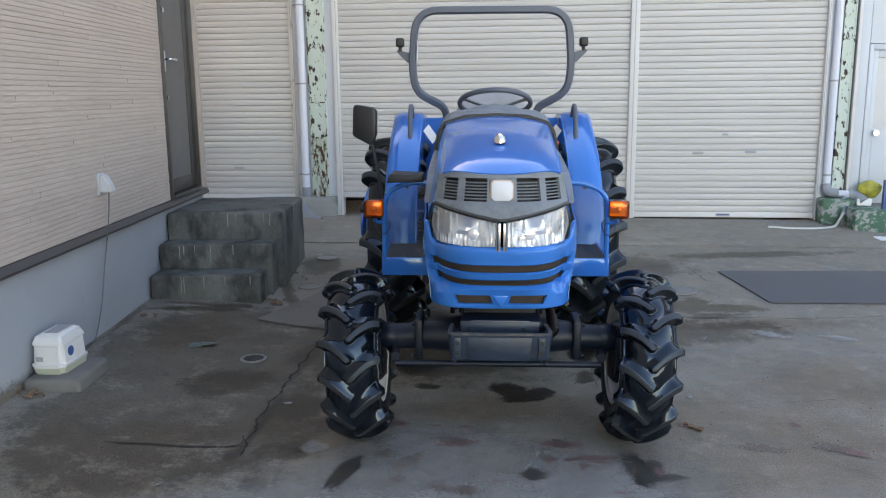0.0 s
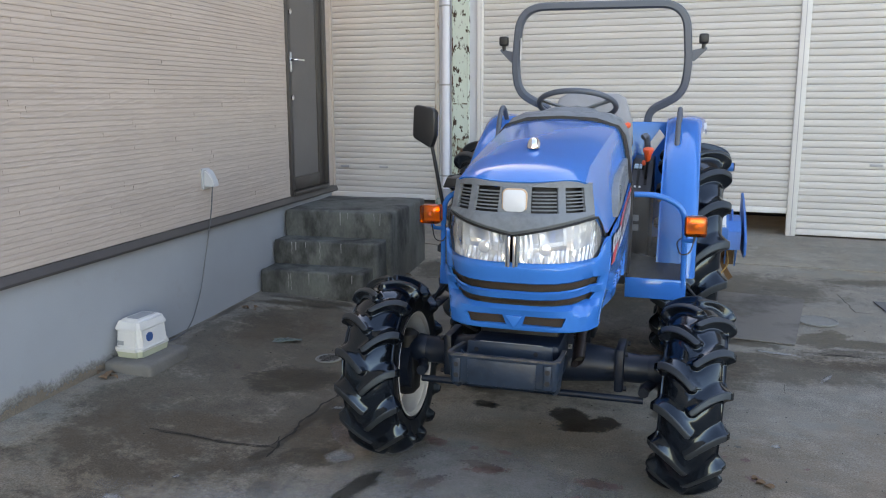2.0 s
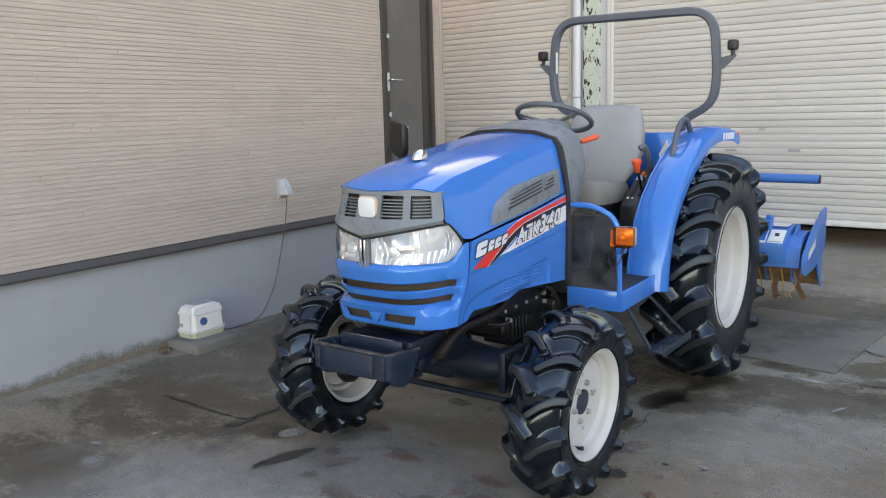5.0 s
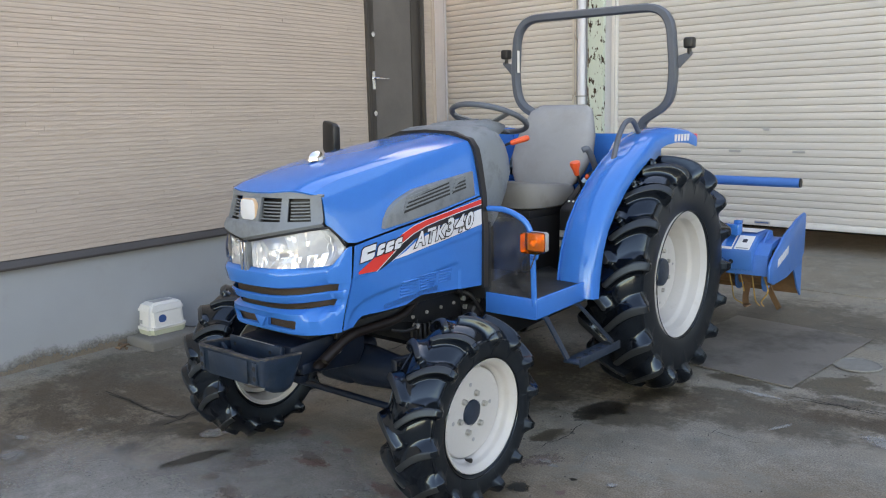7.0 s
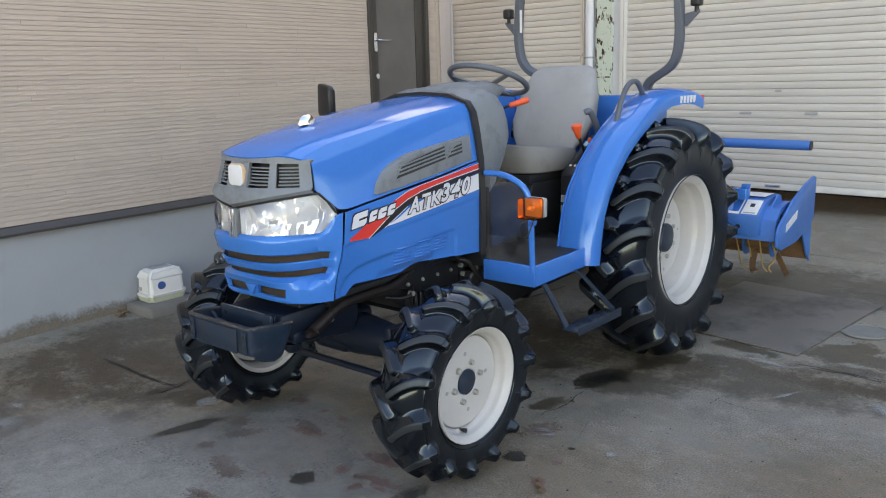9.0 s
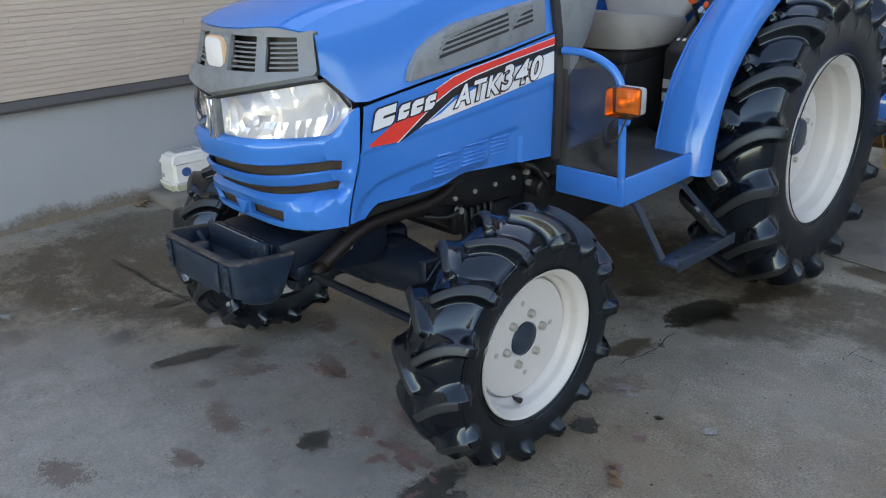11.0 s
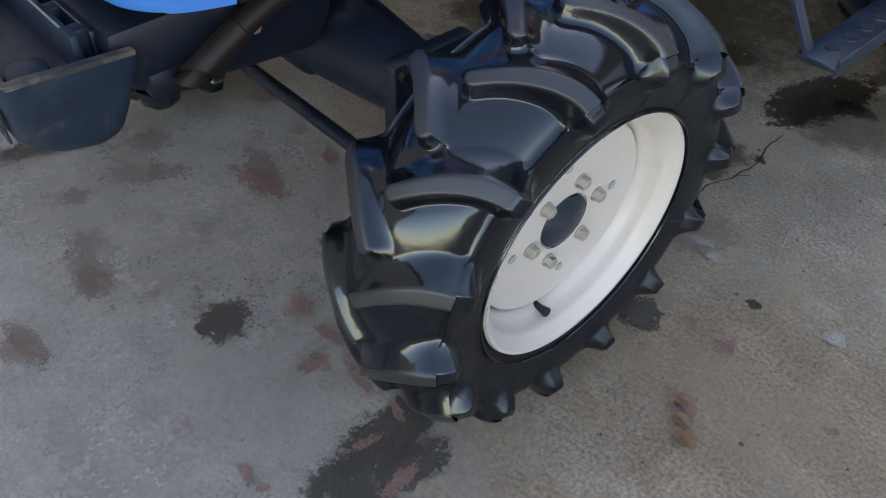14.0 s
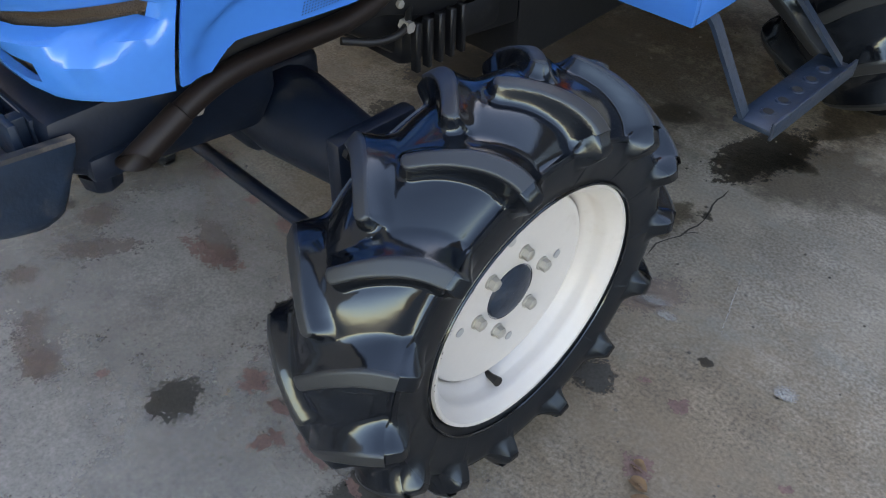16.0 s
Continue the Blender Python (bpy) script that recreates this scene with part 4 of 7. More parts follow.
part("elbow", tubed(fillet([(0.19, -0.097, 0.46), (0.27, -0.12, 0.455), (0.31, -0.18, 0.4)], 0.06), 0.045, 20), PIPE_DARK, pipe2)
part("spout", tubed([(0.14, -0.1, 0.44), (0.13, -0.2, 0.34), (0.1, -0.24, 0.27)], [0.022, 0.024, 0.03], 14), PIPE_DARK, pipe2, "grey pipe end")
for z in (0.64, 1.57):
    part("clamp", rod((0, 0, z), (0, 0, z + 0.018), 0.0405, 20), LABEL_GREY, pipe2)

# ---- shed on the other side ----
shed = thing("wall_shed", SKEW, "bluish white metal wall of a shed with a white door", "wall", kind="structure")
part("dark_joint", boxed(4.062, 4.0855, YW - 0.03, YW + 0.2, 0.3, 3.2), TRIM_DARK, shed, "dark joint beside the post", smooth=0)
part("corner_trim", boxed(4.087, 4.118, YW - 0.06, YW + 0.2, 0.3, 3.2, bev=0.005), SHUTTER_GUIDE, shed)
part("corner_trim", boxed(4.119, 4.209, YW - 0.045, YW + 0.2, 0.3, 3.2, bev=0.005), SHED_WHITE, shed)
part("kerb", boxed(3.81, 4.115, YW - 0.25, YW - 0.07, 0.05, 0.425, bev=0.015), GREEN_PAINT, shed, "green painted concrete kerb")
part("kerb", boxed(4.02, 4.3, YW - 0.55, YW - 0.251, 0.05, 0.36, bev=0.015), GREEN_PAINT, shed, "green painted concrete kerb")
part("plinth", boxed(4.119, 9, YW - 0.25, YW + 0.3, 0.05, 0.36, bev=0.01), GREEN_BASE, shed)
for i in range(24):
    part("siding_panel", boxed(4.212 + i * 0.16, 4.212 + i * 0.16 + 0.155, YW - 0.035, YW + 0.1, 1.93, 3.2, bev=0.006, seg=1), SHED_WHITE, shed)
part("rear_panel", boxed(5.25, 9, YW - 0.03, YW + 0.1, 0.3, 1.93), SHED_WHITE, shed, smooth=0)
d2 = thing("door_2", SKEW, "white metal shed door with a frosted pane, closed", "door", kind="structure")
part("door_frame", boxed(4.212, 4.25, YW - 0.05, YW + 0.05, 0.36, 1.925, bev=0.004), SHED_WHITE, d2)
part("door_frame", boxed(4.251, 5.2, YW - 0.05, YW + 0.05, 1.87, 1.925, bev=0.004), SHED_WHITE, d2)
part("stile", boxed(4.252, 4.305, YW - 0.03, YW + 0.02, 0.362, 1.868, bev=0.004), SHED_WHITE, d2)
part("rail", boxed(4.306, 5.2, YW - 0.03, YW + 0.02, 0.362, 1.1, bev=0.004), SHED_WHITE, d2)
part("pane", boxed(4.306, 5.2, YW - 0.01, YW + 0.0, 1.101, 1.795), SHED_GLASS, d2, "frosted pane", smooth=0)
part("rail", boxed(4.306, 5.2, YW - 0.03, YW + 0.02, 1.796, 1.868, bev=0.004), SHED_WHITE, d2)
part("knob", rod((4.325, YW - 0.03, 1.066), (4.325, YW - 0.085, 1.066), 0.012, 12, 0.03), CHROME, d2, "metal door knob")
bm = bmesh.new()
bmesh.ops.create_icosphere(bm, subdivisions=3, radius=1.0, matrix=Matrix.Translation((4.27, YW - 0.16, 0.515)) @ Matrix.Diagonal((0.115, 0.075, 0.085, 1)))
for v in bm.verts:
    v.co += Vector(noise.noise_vector(v.co * 14)) * 0.03
tagged(part("plastic_bag", bm, YELLOW_BAG, m=SKEW), "crumpled yellow plastic bag on the plinth", "bag")
tagged(part("white_tub", boxed(4.14, 4.28, YW - 0.24, YW - 0.17, 0.361, 0.43, bev=0.01), WHITE_PLASTIC, m=SKEW), "small white plastic tub on the plinth", "tub")
tagged(part("blue_board", boxed(4.36, 4.43, YW - 0.3, YW - 0.26, 0.2, 0.62, bev=0.004), BADGE_BLUE, m=SKEW), "narrow blue board leaning by the plinth", "board")
hose = [(3.2, 7.93), (3.4, 7.85), (3.6, 7.83), (3.75, 7.86), (3.85, 7.92)]
pts = [(x, y, gz(x, y) + 0.014) for x, y in hose] + [(3.9, 7.95, 0.22), (3.95, 7.97, 0.3)]
tagged(part("hose", tubed(fillet(pts, 0.06), 0.013, 10), HOSE_GREY), "pale hose lying on the concrete by the post", "hose")
bm = bmesh.new()
sheet(bm, [[(3.98 + i * 0.07, 7.3 + j * 0.035, gz(4.0, 7.3) + 0.02 + 0.025 * abs(noise.noise(Vector((i * 0.9, j * 0.9, 3))))) for i in range(7)] for j in range(5)], 0.004, within=(4.2, 7.4, -5))
tagged(part("plastic_sheet", bm, WHITE_PLASTIC), "crumpled white plastic sheet on the ground", "plastic sheet")


# ---- unseen plain wall, added on the open side to shape reflections ----
close = thing("wall_side", pose(0, 0, 0), "unseen plain dull wall, added beside the yard to shape reflections", "wall", kind="structure")
part("wall_panel", boxed(13.0, 13.2, -6.0, 7.2, -0.1, 1.9), UNSEEN_WALL, close, smooth=0)


# ---- tractor: u to its left side, v to its rear, w up, from the ground under the front axle ----
TRACTOR_POSE = pose(0.226, 3.375, 0.002, 0, 0.4, -2.45)
tractor = thing("tractor", TRACTOR_POSE, "blue compact farm tractor with a grey roll bar and black tyres", "tractor")
RIDGE = [(-0.45, 1.186), (-0.405, 1.207), (-0.35, 1.24), (-0.335, 1.246), (-0.2, 1.282), (0.03, 1.323), (0.3, 1.359), (0.5, 1.383), (0.58, 1.388)]
SEAM = [(-0.29, 1.095), (-0.205, 1.012), (0.0, 1.043), (0.29, 1.08), (0.56, 1.123)]
BACK = 0.556


def nose(u):
    return -0.405 + 0.115 * min(1.0, abs(u) / 0.25) ** 3.0


def raked(u, w):
    """The grille's face: in the middle its foot stands further forward than its head."""
    return nose(u) - 0.035 * (1 - min(1.0, abs(u) / 0.25) ** 3) * soft(1.165 - w, 0, 0.1)


def bonnet():
    grid = []
    for i in range(23):
        s = i / 22
        va = -0.29 + (BACK + 0.29) * s
        uc = pick(va, [(-0.29, 0.218), (-0.15, 0.214), (0.0, 0.22), (0.56, 0.238)])
        sw = pick(va, [(-0.29, 1.204), (-0.16, 1.244), (0.15, 1.3), (0.5, 1.348), (0.56, 1.353)])
        ub = pick(va, [(-0.29, 0.246), (-0.2, 0.283), (0.0, 0.295), (0.56, 0.3)])
        lw = pick(va, SEAM)
        half = []
        for k in (0, 0.2, 0.4, 0.6, 0.78, 0.9, 1.0):
            u = k * uc
            v = nose(u) + (BACK - nose(u)) * s
            half.append((u, v, pick(v, RIDGE) * (1 - k ** 2.4) + sw * k ** 2.4))
        e = Vector((uc, sw))
        d = Vector((ub, lw)) - e
        for k in (0.1, 0.2, 0.35, 0.5, 0.65, 0.8, 0.92, 1.0):
            p = e + d * k
            half.append((p.x + 0.012 * math.sin(math.pi * k ** 0.55), va, p.y))
        grid.append([(-u, v, w) for u, v, w in half[:0:-1]] + half)
    return sheet(bmesh.new(), grid, 0.006)


hood = part("bonnet", bonnet(), BLUE, tractor, "glossy blue bonnet", smooth=24)
bm = bmesh.new()
loft(bm, [[(0.024 * k * math.cos(a), -0.1 + 0.042 * k * math.sin(a), 1.306 + h) for a in (2 * math.pi * i / 20 for i in range(20))] for k, h in ((1, -0.006), (1, 0.006), (0.82, 0.02), (0.5, 0.03), (0.15, 0.033))])
part("bonnet_catch", bm, CHROME, tractor, "oval chrome bonnet catch")

# grey front grille
GU = sorted({s * a for a in (0, 0.022, 0.042, 0.056, 0.085, 0.115, 0.145, 0.168, 0.19, 0.212, 0.226, 0.24, 0.252) for s in (-1, 1)})


def chin(u):
    return 1.036 + 0.05 * (abs(u) / 0.25)


def lip(u):
    k = min(1.0, abs(u) / 0.222) ** 2.4
    return pick(nose(u), RIDGE) * (1 - k) + 1.204 * k - 0.003 * soft(abs(u), 0.235, 0.252)


def drawn_in(u, w):
    """The grille narrows towards its upper edge."""
    return u * (1 - 0.06 * soft(w, 1.07, 1.2))


def grille_rows(u):
    top = lip(u) + 0.001
    return [(top - 0.003, 0.008), (top - 0.006, -0.006), (min(1.192 - 0.006 * (u / 0.25) ** 2, top - 0.014), -0.008), (1.108, -0.012), (1.099, -0.022), (chin(u) + 0.012, -0.028), (chin(u), -0.012)]


def open_grille(i, j):
    a = abs(GU[j] + GU[j + 1]) / 2
    return i == 2 and (0.056 < a < 0.145 or 0.168 < a < 0.226)


grid = [[(drawn_in(u, grille_rows(u)[r][0]), raked(u, grille_rows(u)[r][0]) + grille_rows(u)[r][1], grille_rows(u)[r][0]) for u in GU] for r in range(7)]
part("grille_frame", sheet(bmesh.new(), grid, 0.012, open_grille), GREY_PLASTIC, tractor, "grey plastic grille with slotted openings")
part("grille_backing", sheet(bmesh.new(), [[(drawn_in(u * 0.97, w), raked(u, w) + 0.035, min(w, lip(u) - 0.025)) for u in GU] for w in (1.09, 1.205)]), BLACK_PLASTIC, tractor, smooth=60)
for a, b in ((-0.226, -0.168), (-0.145, -0.056), (0.056, 0.145), (0.168, 0.226)):
    for k in range(7):
        w = 1.116 + k * 0.0115
        if w > grille_rows(max(abs(a), abs(b)))[2][0] - 0.005:
            continue
        us = [a + (b - a) * i / 6 for i in range(7)]
        part("grille_slat", tubed([(drawn_in(u, w), raked(u, w), w) for u in us], 1, section=[(-0.002, -0.0028), (0.003, -0.0018), (0.003, 0.0018), (-0.002, 0.0028)], up=(0, 0, 1)), GREY_PLASTIC, tractor)
bm = boxed(-0.048, 0.048, -0.426, -0.395, 1.1, 1.192, bev=0.015, seg=3)
part("badge_surround", bm, GREY_PLASTIC, tractor)
rounded = lambda a, b, r: [(k * (a - r) + r * math.cos(t), 1.147 + j * (b - r) + r * math.sin(t)) for k, j, t0 in ((1, 1, 0), (-1, 1, 90), (-1, -1, 180), (1, -1, 270)) for t in (radians(t0 + 15 * i) for i in range(7))]
badge = part("badge", prism(bmesh.new(), rounded(0.038, 0.036, 0.017), -0.439, -0.422, "v", 0.003), DECAL_WHITE, tractor, "pale plain badge")
part("badge_rim", prism(bmesh.new(), rounded(0.042, 0.04, 0.02), -0.435, -0.419, "v", 0.003), BADGE_RIM, badge, "amber rim of the badge")

# headlamps
LAMP = [(0.016, -0.452, 1.033, 0.926), (0.06, -0.45, 1.042, 0.926), (0.11, -0.44, 1.052, 0.926), (0.16, -0.416, 1.062, 0.927), (0.205, -0.375, 1.071, 0.93), (0.24, -0.324, 1.078, 0.935), (0.258, -0.285, 1.08, 0.945), (0.27, -0.255, 1.048, 0.964), (0.279, -0.228, 1.008, 0.99)]


def lamp_at(k):
    """u, v, upper and lower w of the headlamp at k, from 0 in the middle to 8 at its outer tip."""
    i = min(7, int(k))
    return [a + (b - a) * (k - i) for a, b in zip(LAMP[i], LAMP[i + 1])]


for s in (-1, 1):
    outer, inner = [], []
    for r in range(9):
        f = r / 8
        ro, ri = [], []
        for c in range(49):
            u, v, hi, lo = lamp_at(c / 6)
            w = lo + (hi - lo) * f
            ro.append((s * u, v - 0.014 * math.sin(math.pi * f) + 0.01 * f, w))
            e = min(1.0, c / 5, (48 - c) / 5)
            bowls = abs(math.sin(math.pi * min(1.0, c / 22))) if c < 22 else abs(math.sin(math.pi * (c - 22) / 26))
            flute = 0.008 * (c % 2) * (1.0 if c > 30 or c < 7 or f < 0.3 else 0.0) + 0.006 * (c in (22, 23)) + (0.016 * (r > 4) - 0.008 * (r in (2, 3))) * (8 < c < 19) + 0.01 * ((c // 2 + r) % 2) * (24 < c < 38 and r > 3)
            ri.append((s * (u - 0.012 * soft(c, 24, 40)), v + 0.012 + e * (0.008 + 0.042 * math.sin(math.pi * f) * bowls) - flute, w))
        outer.append(ro)
        inner.append(ri)
    lamp = part("headlamp", sheet(bmesh.new(), inner), REFLECTOR, tractor, "bright clear headlamp", smooth=14)
    lens = part("lens", sheet(bmesh.new(), outer), LENS, lamp, smooth=60)
    lens.visible_shadow = False
    part("lamp_rim", tubed([(s * a, b - 0.001, c + 0.003) for a, b, c, d in LAMP], 0.0045, 8), BLACK_PLASTIC, lamp)
    bm = bmesh.new()
    c, d = Vector((s * 0.1, -0.402, 0.985)), Vector((s * 0.2, -1, 0)).normalized()
    tube(bm, [c, c + d * 0.02, c + d * 0.024], [0.02, 0.02, 0.012], 20)
    part("bulb_shield", bm, REFLECTOR, lamp)
    part("centre_bar", boxed(s * 0.004, s * 0.014, -0.47, -0.44, 0.93, 1.034, bev=0.003), CHROME, tractor, "chrome bar between the headlamps")
    part("centre_bar", boxed(s * 0.0155, s * 0.021, -0.466, -0.44, 0.931, 1.036, bev=0.002), GREY_PLASTIC, tractor)

# front bumper
BU = [0, 0.012, 0.03, 0.06, 0.1, 0.15, 0.19, 0.205, 0.218, 0.23, 0.24, 0.25, 0.257, 0.265, 0.274, 0.281, 0.287, 0.292, 0.295, 0.297]
BUS = [-a for a in BU[:0:-1]] + BU
BW = [0.944, 0.938, 0.93, 0.918, 0.9, 0.877, 0.872, 0.845, 0.84, 0.817, 0.812, 0.788, 0.774, 0.75, 0.714, 0.709, 0.702, 0.695]
FACE = [(0.69, -0.38), (0.695, -0.386), (0.702, -0.391), (0.714, -0.393), (0.75, -0.402), (0.774, -0.416), (0.788, -0.404), (0.812, -0.425), (0.817, -0.436), (0.84, -0.446), (0.845, -0.437), (0.872, -0.447), (0.877, -0.458), (0.9, -0.463), (0.918, -0.468), (0.93, -0.467), (0.945, -0.45)]
SLOTS = {6: (-0.1, 0.274), 10: (-0.1, 0.265), 13: (0.03, 0.19)}


def bumper_v(u, w):
    """The bumper rakes back towards its foot, where its front is flatter and its corners are tighter."""
    a, boxy = abs(u), soft(0.8 - w, 0, 0.045)
    front = pick(w, FACE) + (0.165 - 0.115 * boxy) * (min(a, 0.25) / 0.25) ** (3.5 + 1.5 * boxy)
    if a <= 0.25:
        return front
    end = pick(w, [(0.70, -0.252), (1.0, -0.205)])
    k = (a - 0.25) / 0.047
    return front + (end - front) * k ** 1.6


def bumper_w(u, w):
    a = abs(u)
    slots = soft(w, 0.765, 0.8) * (1 - soft(w, 0.885, 0.935))
    return w + (w - 0.89) / 0.052 * (0.062 * soft(a, 0.255, 0.297)) * (w > 0.89) + slots * 0.005 * soft(a, 0.16, 0.28)


def bumper_u(u, w, i):
    """The ends of the slots slant, and the lower corners of the middle one are cut off in a curve."""
    a = abs(u)
    if i in (11, 12):
        a -= (0.014 if i == 11 else 0.006) * soft(a, 0.2, 0.26) * (1 - soft(a, 0.266, 0.295))
    if i == 7:
        a -= 0.007 * soft(a, 0.22, 0.27) * (1 - soft(a, 0.276, 0.292))
    if i == 13:
        a += 0.013 * (abs(a - 0.03) < 0.001) + 0.002 * (abs(a - 0.19) < 0.001)
    if i == 14:
        a -= 0.012 * (abs(a - 0.19) < 0.001)
    return math.copysign(a, u) * (1.002 - 0.095 * soft(0.9 - w, 0, 0.19))


def bumper_open(i, j):
    a = abs(BUS[j] + BUS[j + 1]) / 2
    return i in SLOTS and SLOTS[i][0] < a < SLOTS[i][1]


part("front_bumper", sheet(bmesh.new(), [[(bumper_u(u, w, i), bumper_v(u, w), bumper_w(u, w)) for u in BUS] for i, w in enumerate(BW)], 0.012, bumper_open), BLUE, tractor, "blue front panel with mesh slots", smooth=38)
for rows in ((0.775, 0.79, 0.81, 0.83, 0.85, 0.87, 0.885), (0.705, 0.73, 0.757)):
    part("bumper_mesh", sheet(bmesh.new(), [[(bumper_u(u, w, 0) * 0.97, bumper_v(u, w) + 0.02, bumper_w(u, w)) for u in BUS[3:-3]] for w in rows]), MESH_DARK, tractor, "dark brown wire mesh", smooth=60)
part("bumper_wedge", prism(bmesh.new(), [(-0.03, 0.749), (0.03, 0.749), (0.004, 0.709), (-0.004, 0.709)], -0.4075, -0.39, "v", 0.003), BLUE, tractor)


# side panels, vents and stripes
def lettering(word, offset):
    """A flat mesh of a word, one unit wide and its capitals one unit high; offset thickens the strokes."""
    def flat(grow):
        cu = bpy.data.curves.new("lettering", "FONT")
        cu.body, cu.resolution_u, cu.fill_mode, cu.offset = word, 3, "BOTH", grow
        cu.space_character = 1.22
        ob = bpy.data.objects.new("lettering", cu)
        me = bpy.data.meshes.new_from_object(ob)
        bpy.data.objects.remove(ob)
        bpy.data.curves.remove(cu)
        me.materials.clear()
        return me
    plain = flat(0.0)
    xs_, ys_ = [v.co.x for v in plain.vertices], [v.co.y for v in plain.vertices]
    x0, y0, wide, tall = min(xs_), min(ys_), max(xs_) - min(xs_), max(ys_) - min(ys_)
    bpy.data.meshes.remove(plain)
    me = flat(offset)
    for v in me.vertices:
        v.co = ((v.co.x - x0) / wide, (v.co.y - y0) / tall, 0)
    return me


def flank(v, w=0.9):
    k = soft(v, -0.22, 0.15)
    return 0.296 + 0.013 * k - 0.02 * soft(0.9 - w, 0, 0.19) * (1 - soft(v, -0.26, 0.05)) + 0.004 * math.sin(math.pi * soft(w, 0.7, 1.1))


BELOW = [(-0.3, 0.698), (-0.215, 0.7), (-0.2, 0.722), (-0.178, 0.735), (-0.06, 0.735), (0.05, 0.737), (0.1, 0.752), (0.14, 0.76), (0.34, 0.745), (0.56, 0.73)]
ARCH = [(-0.235, 0.70), (-0.22, 0.737), (-0.195, 0.775), (-0.156, 0.80), (-0.094, 0.815), (-0.011, 0.825), (0.37, 0.862), (0.39, 0.855), (0.4, 0.835), (0.405, 0.7)]


def skin(v, w):
    """The side panel's face: a crease under the stripes and a sunk field with the louvres."""
    return flank(v, w) - 0.0035 * soft(0.893 + 0.103 * (v + 0.2) - w, 0, 0.007) - 0.008 * soft(pick(v, ARCH) - w, 0, 0.016) * soft(v, -0.235, -0.21)


for s in (-1, 1):
    grid = []
    for i in range(49):
        row = []
        for j in range(65):
            k = j / 64
            va = -0.2 + (BACK + 0.2) * k
            lo, hi = pick(va - 0.07 * (1 - k), BELOW), pick(va, SEAM) - 0.005
            w = lo + (hi - lo) * i / 48
            v0 = pick(w, [(0.70, -0.244), (1.0, -0.198)])
            v = v0 + (BACK - v0) * k
            row.append((s * skin(v, w), v, w))
        grid.append(row)
    panel = part("side_panel", sheet(bmesh.new(), grid, 0.006), BLUE, tractor, "blue engine side panel with louvres and a stripe", smooth=30)
    for g, (v0, v1, wb) in enumerate(((0.033, 0.128, 0.772), (0.148, 0.24, 0.78), (0.262, 0.345, 0.79))):
        for k in range(6 if g < 2 else 5):
            w = wb + 0.0118 * k
            f = skin((v0 + v1) / 2, w)
            bm = prism(bmesh.new(), [(s * (f - 0.004), w - 0.002), (s * (f + 0.0042), w - 0.001), (s * (f + 0.005), w + 0.0015), (s * (f - 0.004), w + 0.008)], v0 + 0.002 * k, v1 + 0.002 * k, "v", 0.001)
            part("louvre", bm, BLUE, panel)
    # rows of small holes along the lower edge
    for k in range(5):
        bm = bmesh.new()
        for i in range(62):
            v = -0.05 + 0.005 * i + 0.0012 * k
            w = 0.742 + 0.075 * (v + 0.05) + 0.0042 * k
            f = skin(v, w) + 0.0012
            bm.faces.new([bm.verts.new((s * f, v + x, w + y)) for x, y in ((0, 0), (0.0028, 0.0), (0.0034, 0.0022), (0.0006, 0.0022))])
        part("perforation", bm, HOLE_BLUE, panel, "rows of small holes", smooth=0)
    vent_pts = [(-0.05, 1.052), (-0.035, 1.085), (0.0, 1.125), (0.05, 1.152), (0.14, 1.182), (0.3, 1.202), (0.52, 1.228), (0.52, 1.125), (0.3, 1.092), (0.1, 1.066)]

    def leaning(bm):
        for p in bm.verts:
            p.co.x -= s * (0.008 + 0.09 * max(0.0, p.co.z - 1.05))
        return bm

    vent = part("side_vent", leaning(prism(bmesh.new(), vent_pts, s * 0.262, s * 0.316, "u", 0.004)), GREY_PLASTIC, tractor, "grey side vent with slots")
    for a, b in (((0.06, 0.35)), ((0.365, 0.46))):
        pts = [(a, 1.098 + (a - 0.06) * 0.16), (b, 1.098 + (b - 0.06) * 0.16), (b, 1.168 + (b - 0.06) * 0.1), (a + 0.04, 1.142 + (a - 0.02) * 0.12)]
        part("vent_opening", leaning(prism(bmesh.new(), pts, s * 0.31, s * 0.3175, "u")), BLACK_PLASTIC, vent, smooth=0)
        for k in range(4):
            w = 1.108 + k * 0.0145
            part("vent_slat", leaning(prism(bmesh.new(), [(a + 0.008 * k, w + (a - 0.06) * 0.155), (b, w + (b - 0.06) * 0.155), (b, w + 0.006 + (b - 0.06) * 0.155), (a + 0.008 * k, w + 0.006 + (a - 0.06) * 0.155)], s * 0.311, s * 0.3195, "u")), GREY_PLASTIC, vent, smooth=0)

    def stripe(name, rows, material, lift):
        """rows: v, lower w, upper w."""
        fine = []
        for (v0, a0, b0), (v1, a1, b1) in zip(rows, rows[1:]):
            fine += [(v0 + (v1 - v0) * k / 4, a0 + (a1 - a0) * k / 4, b0 + (b1 - b0) * k / 4) for k in range(4)]
        fine.append(rows[-1])
        part(name, sheet(bmesh.new(), [[(s * (flank(v, a) + lift), v, a) for v, a, b in fine], [(s * (flank(v, b) + lift), v, b) for v, a, b in fine]]), material, panel, smooth=60)

    stripe("silver_stripe", [(0.0, 0.93, 0.9325), (0.06, 0.936, 0.954), (0.114, 0.944, 0.982), (0.3, 0.966, 1.028), (0.55, 1.0, 1.066)], DECAL_WHITE, 0.0012)
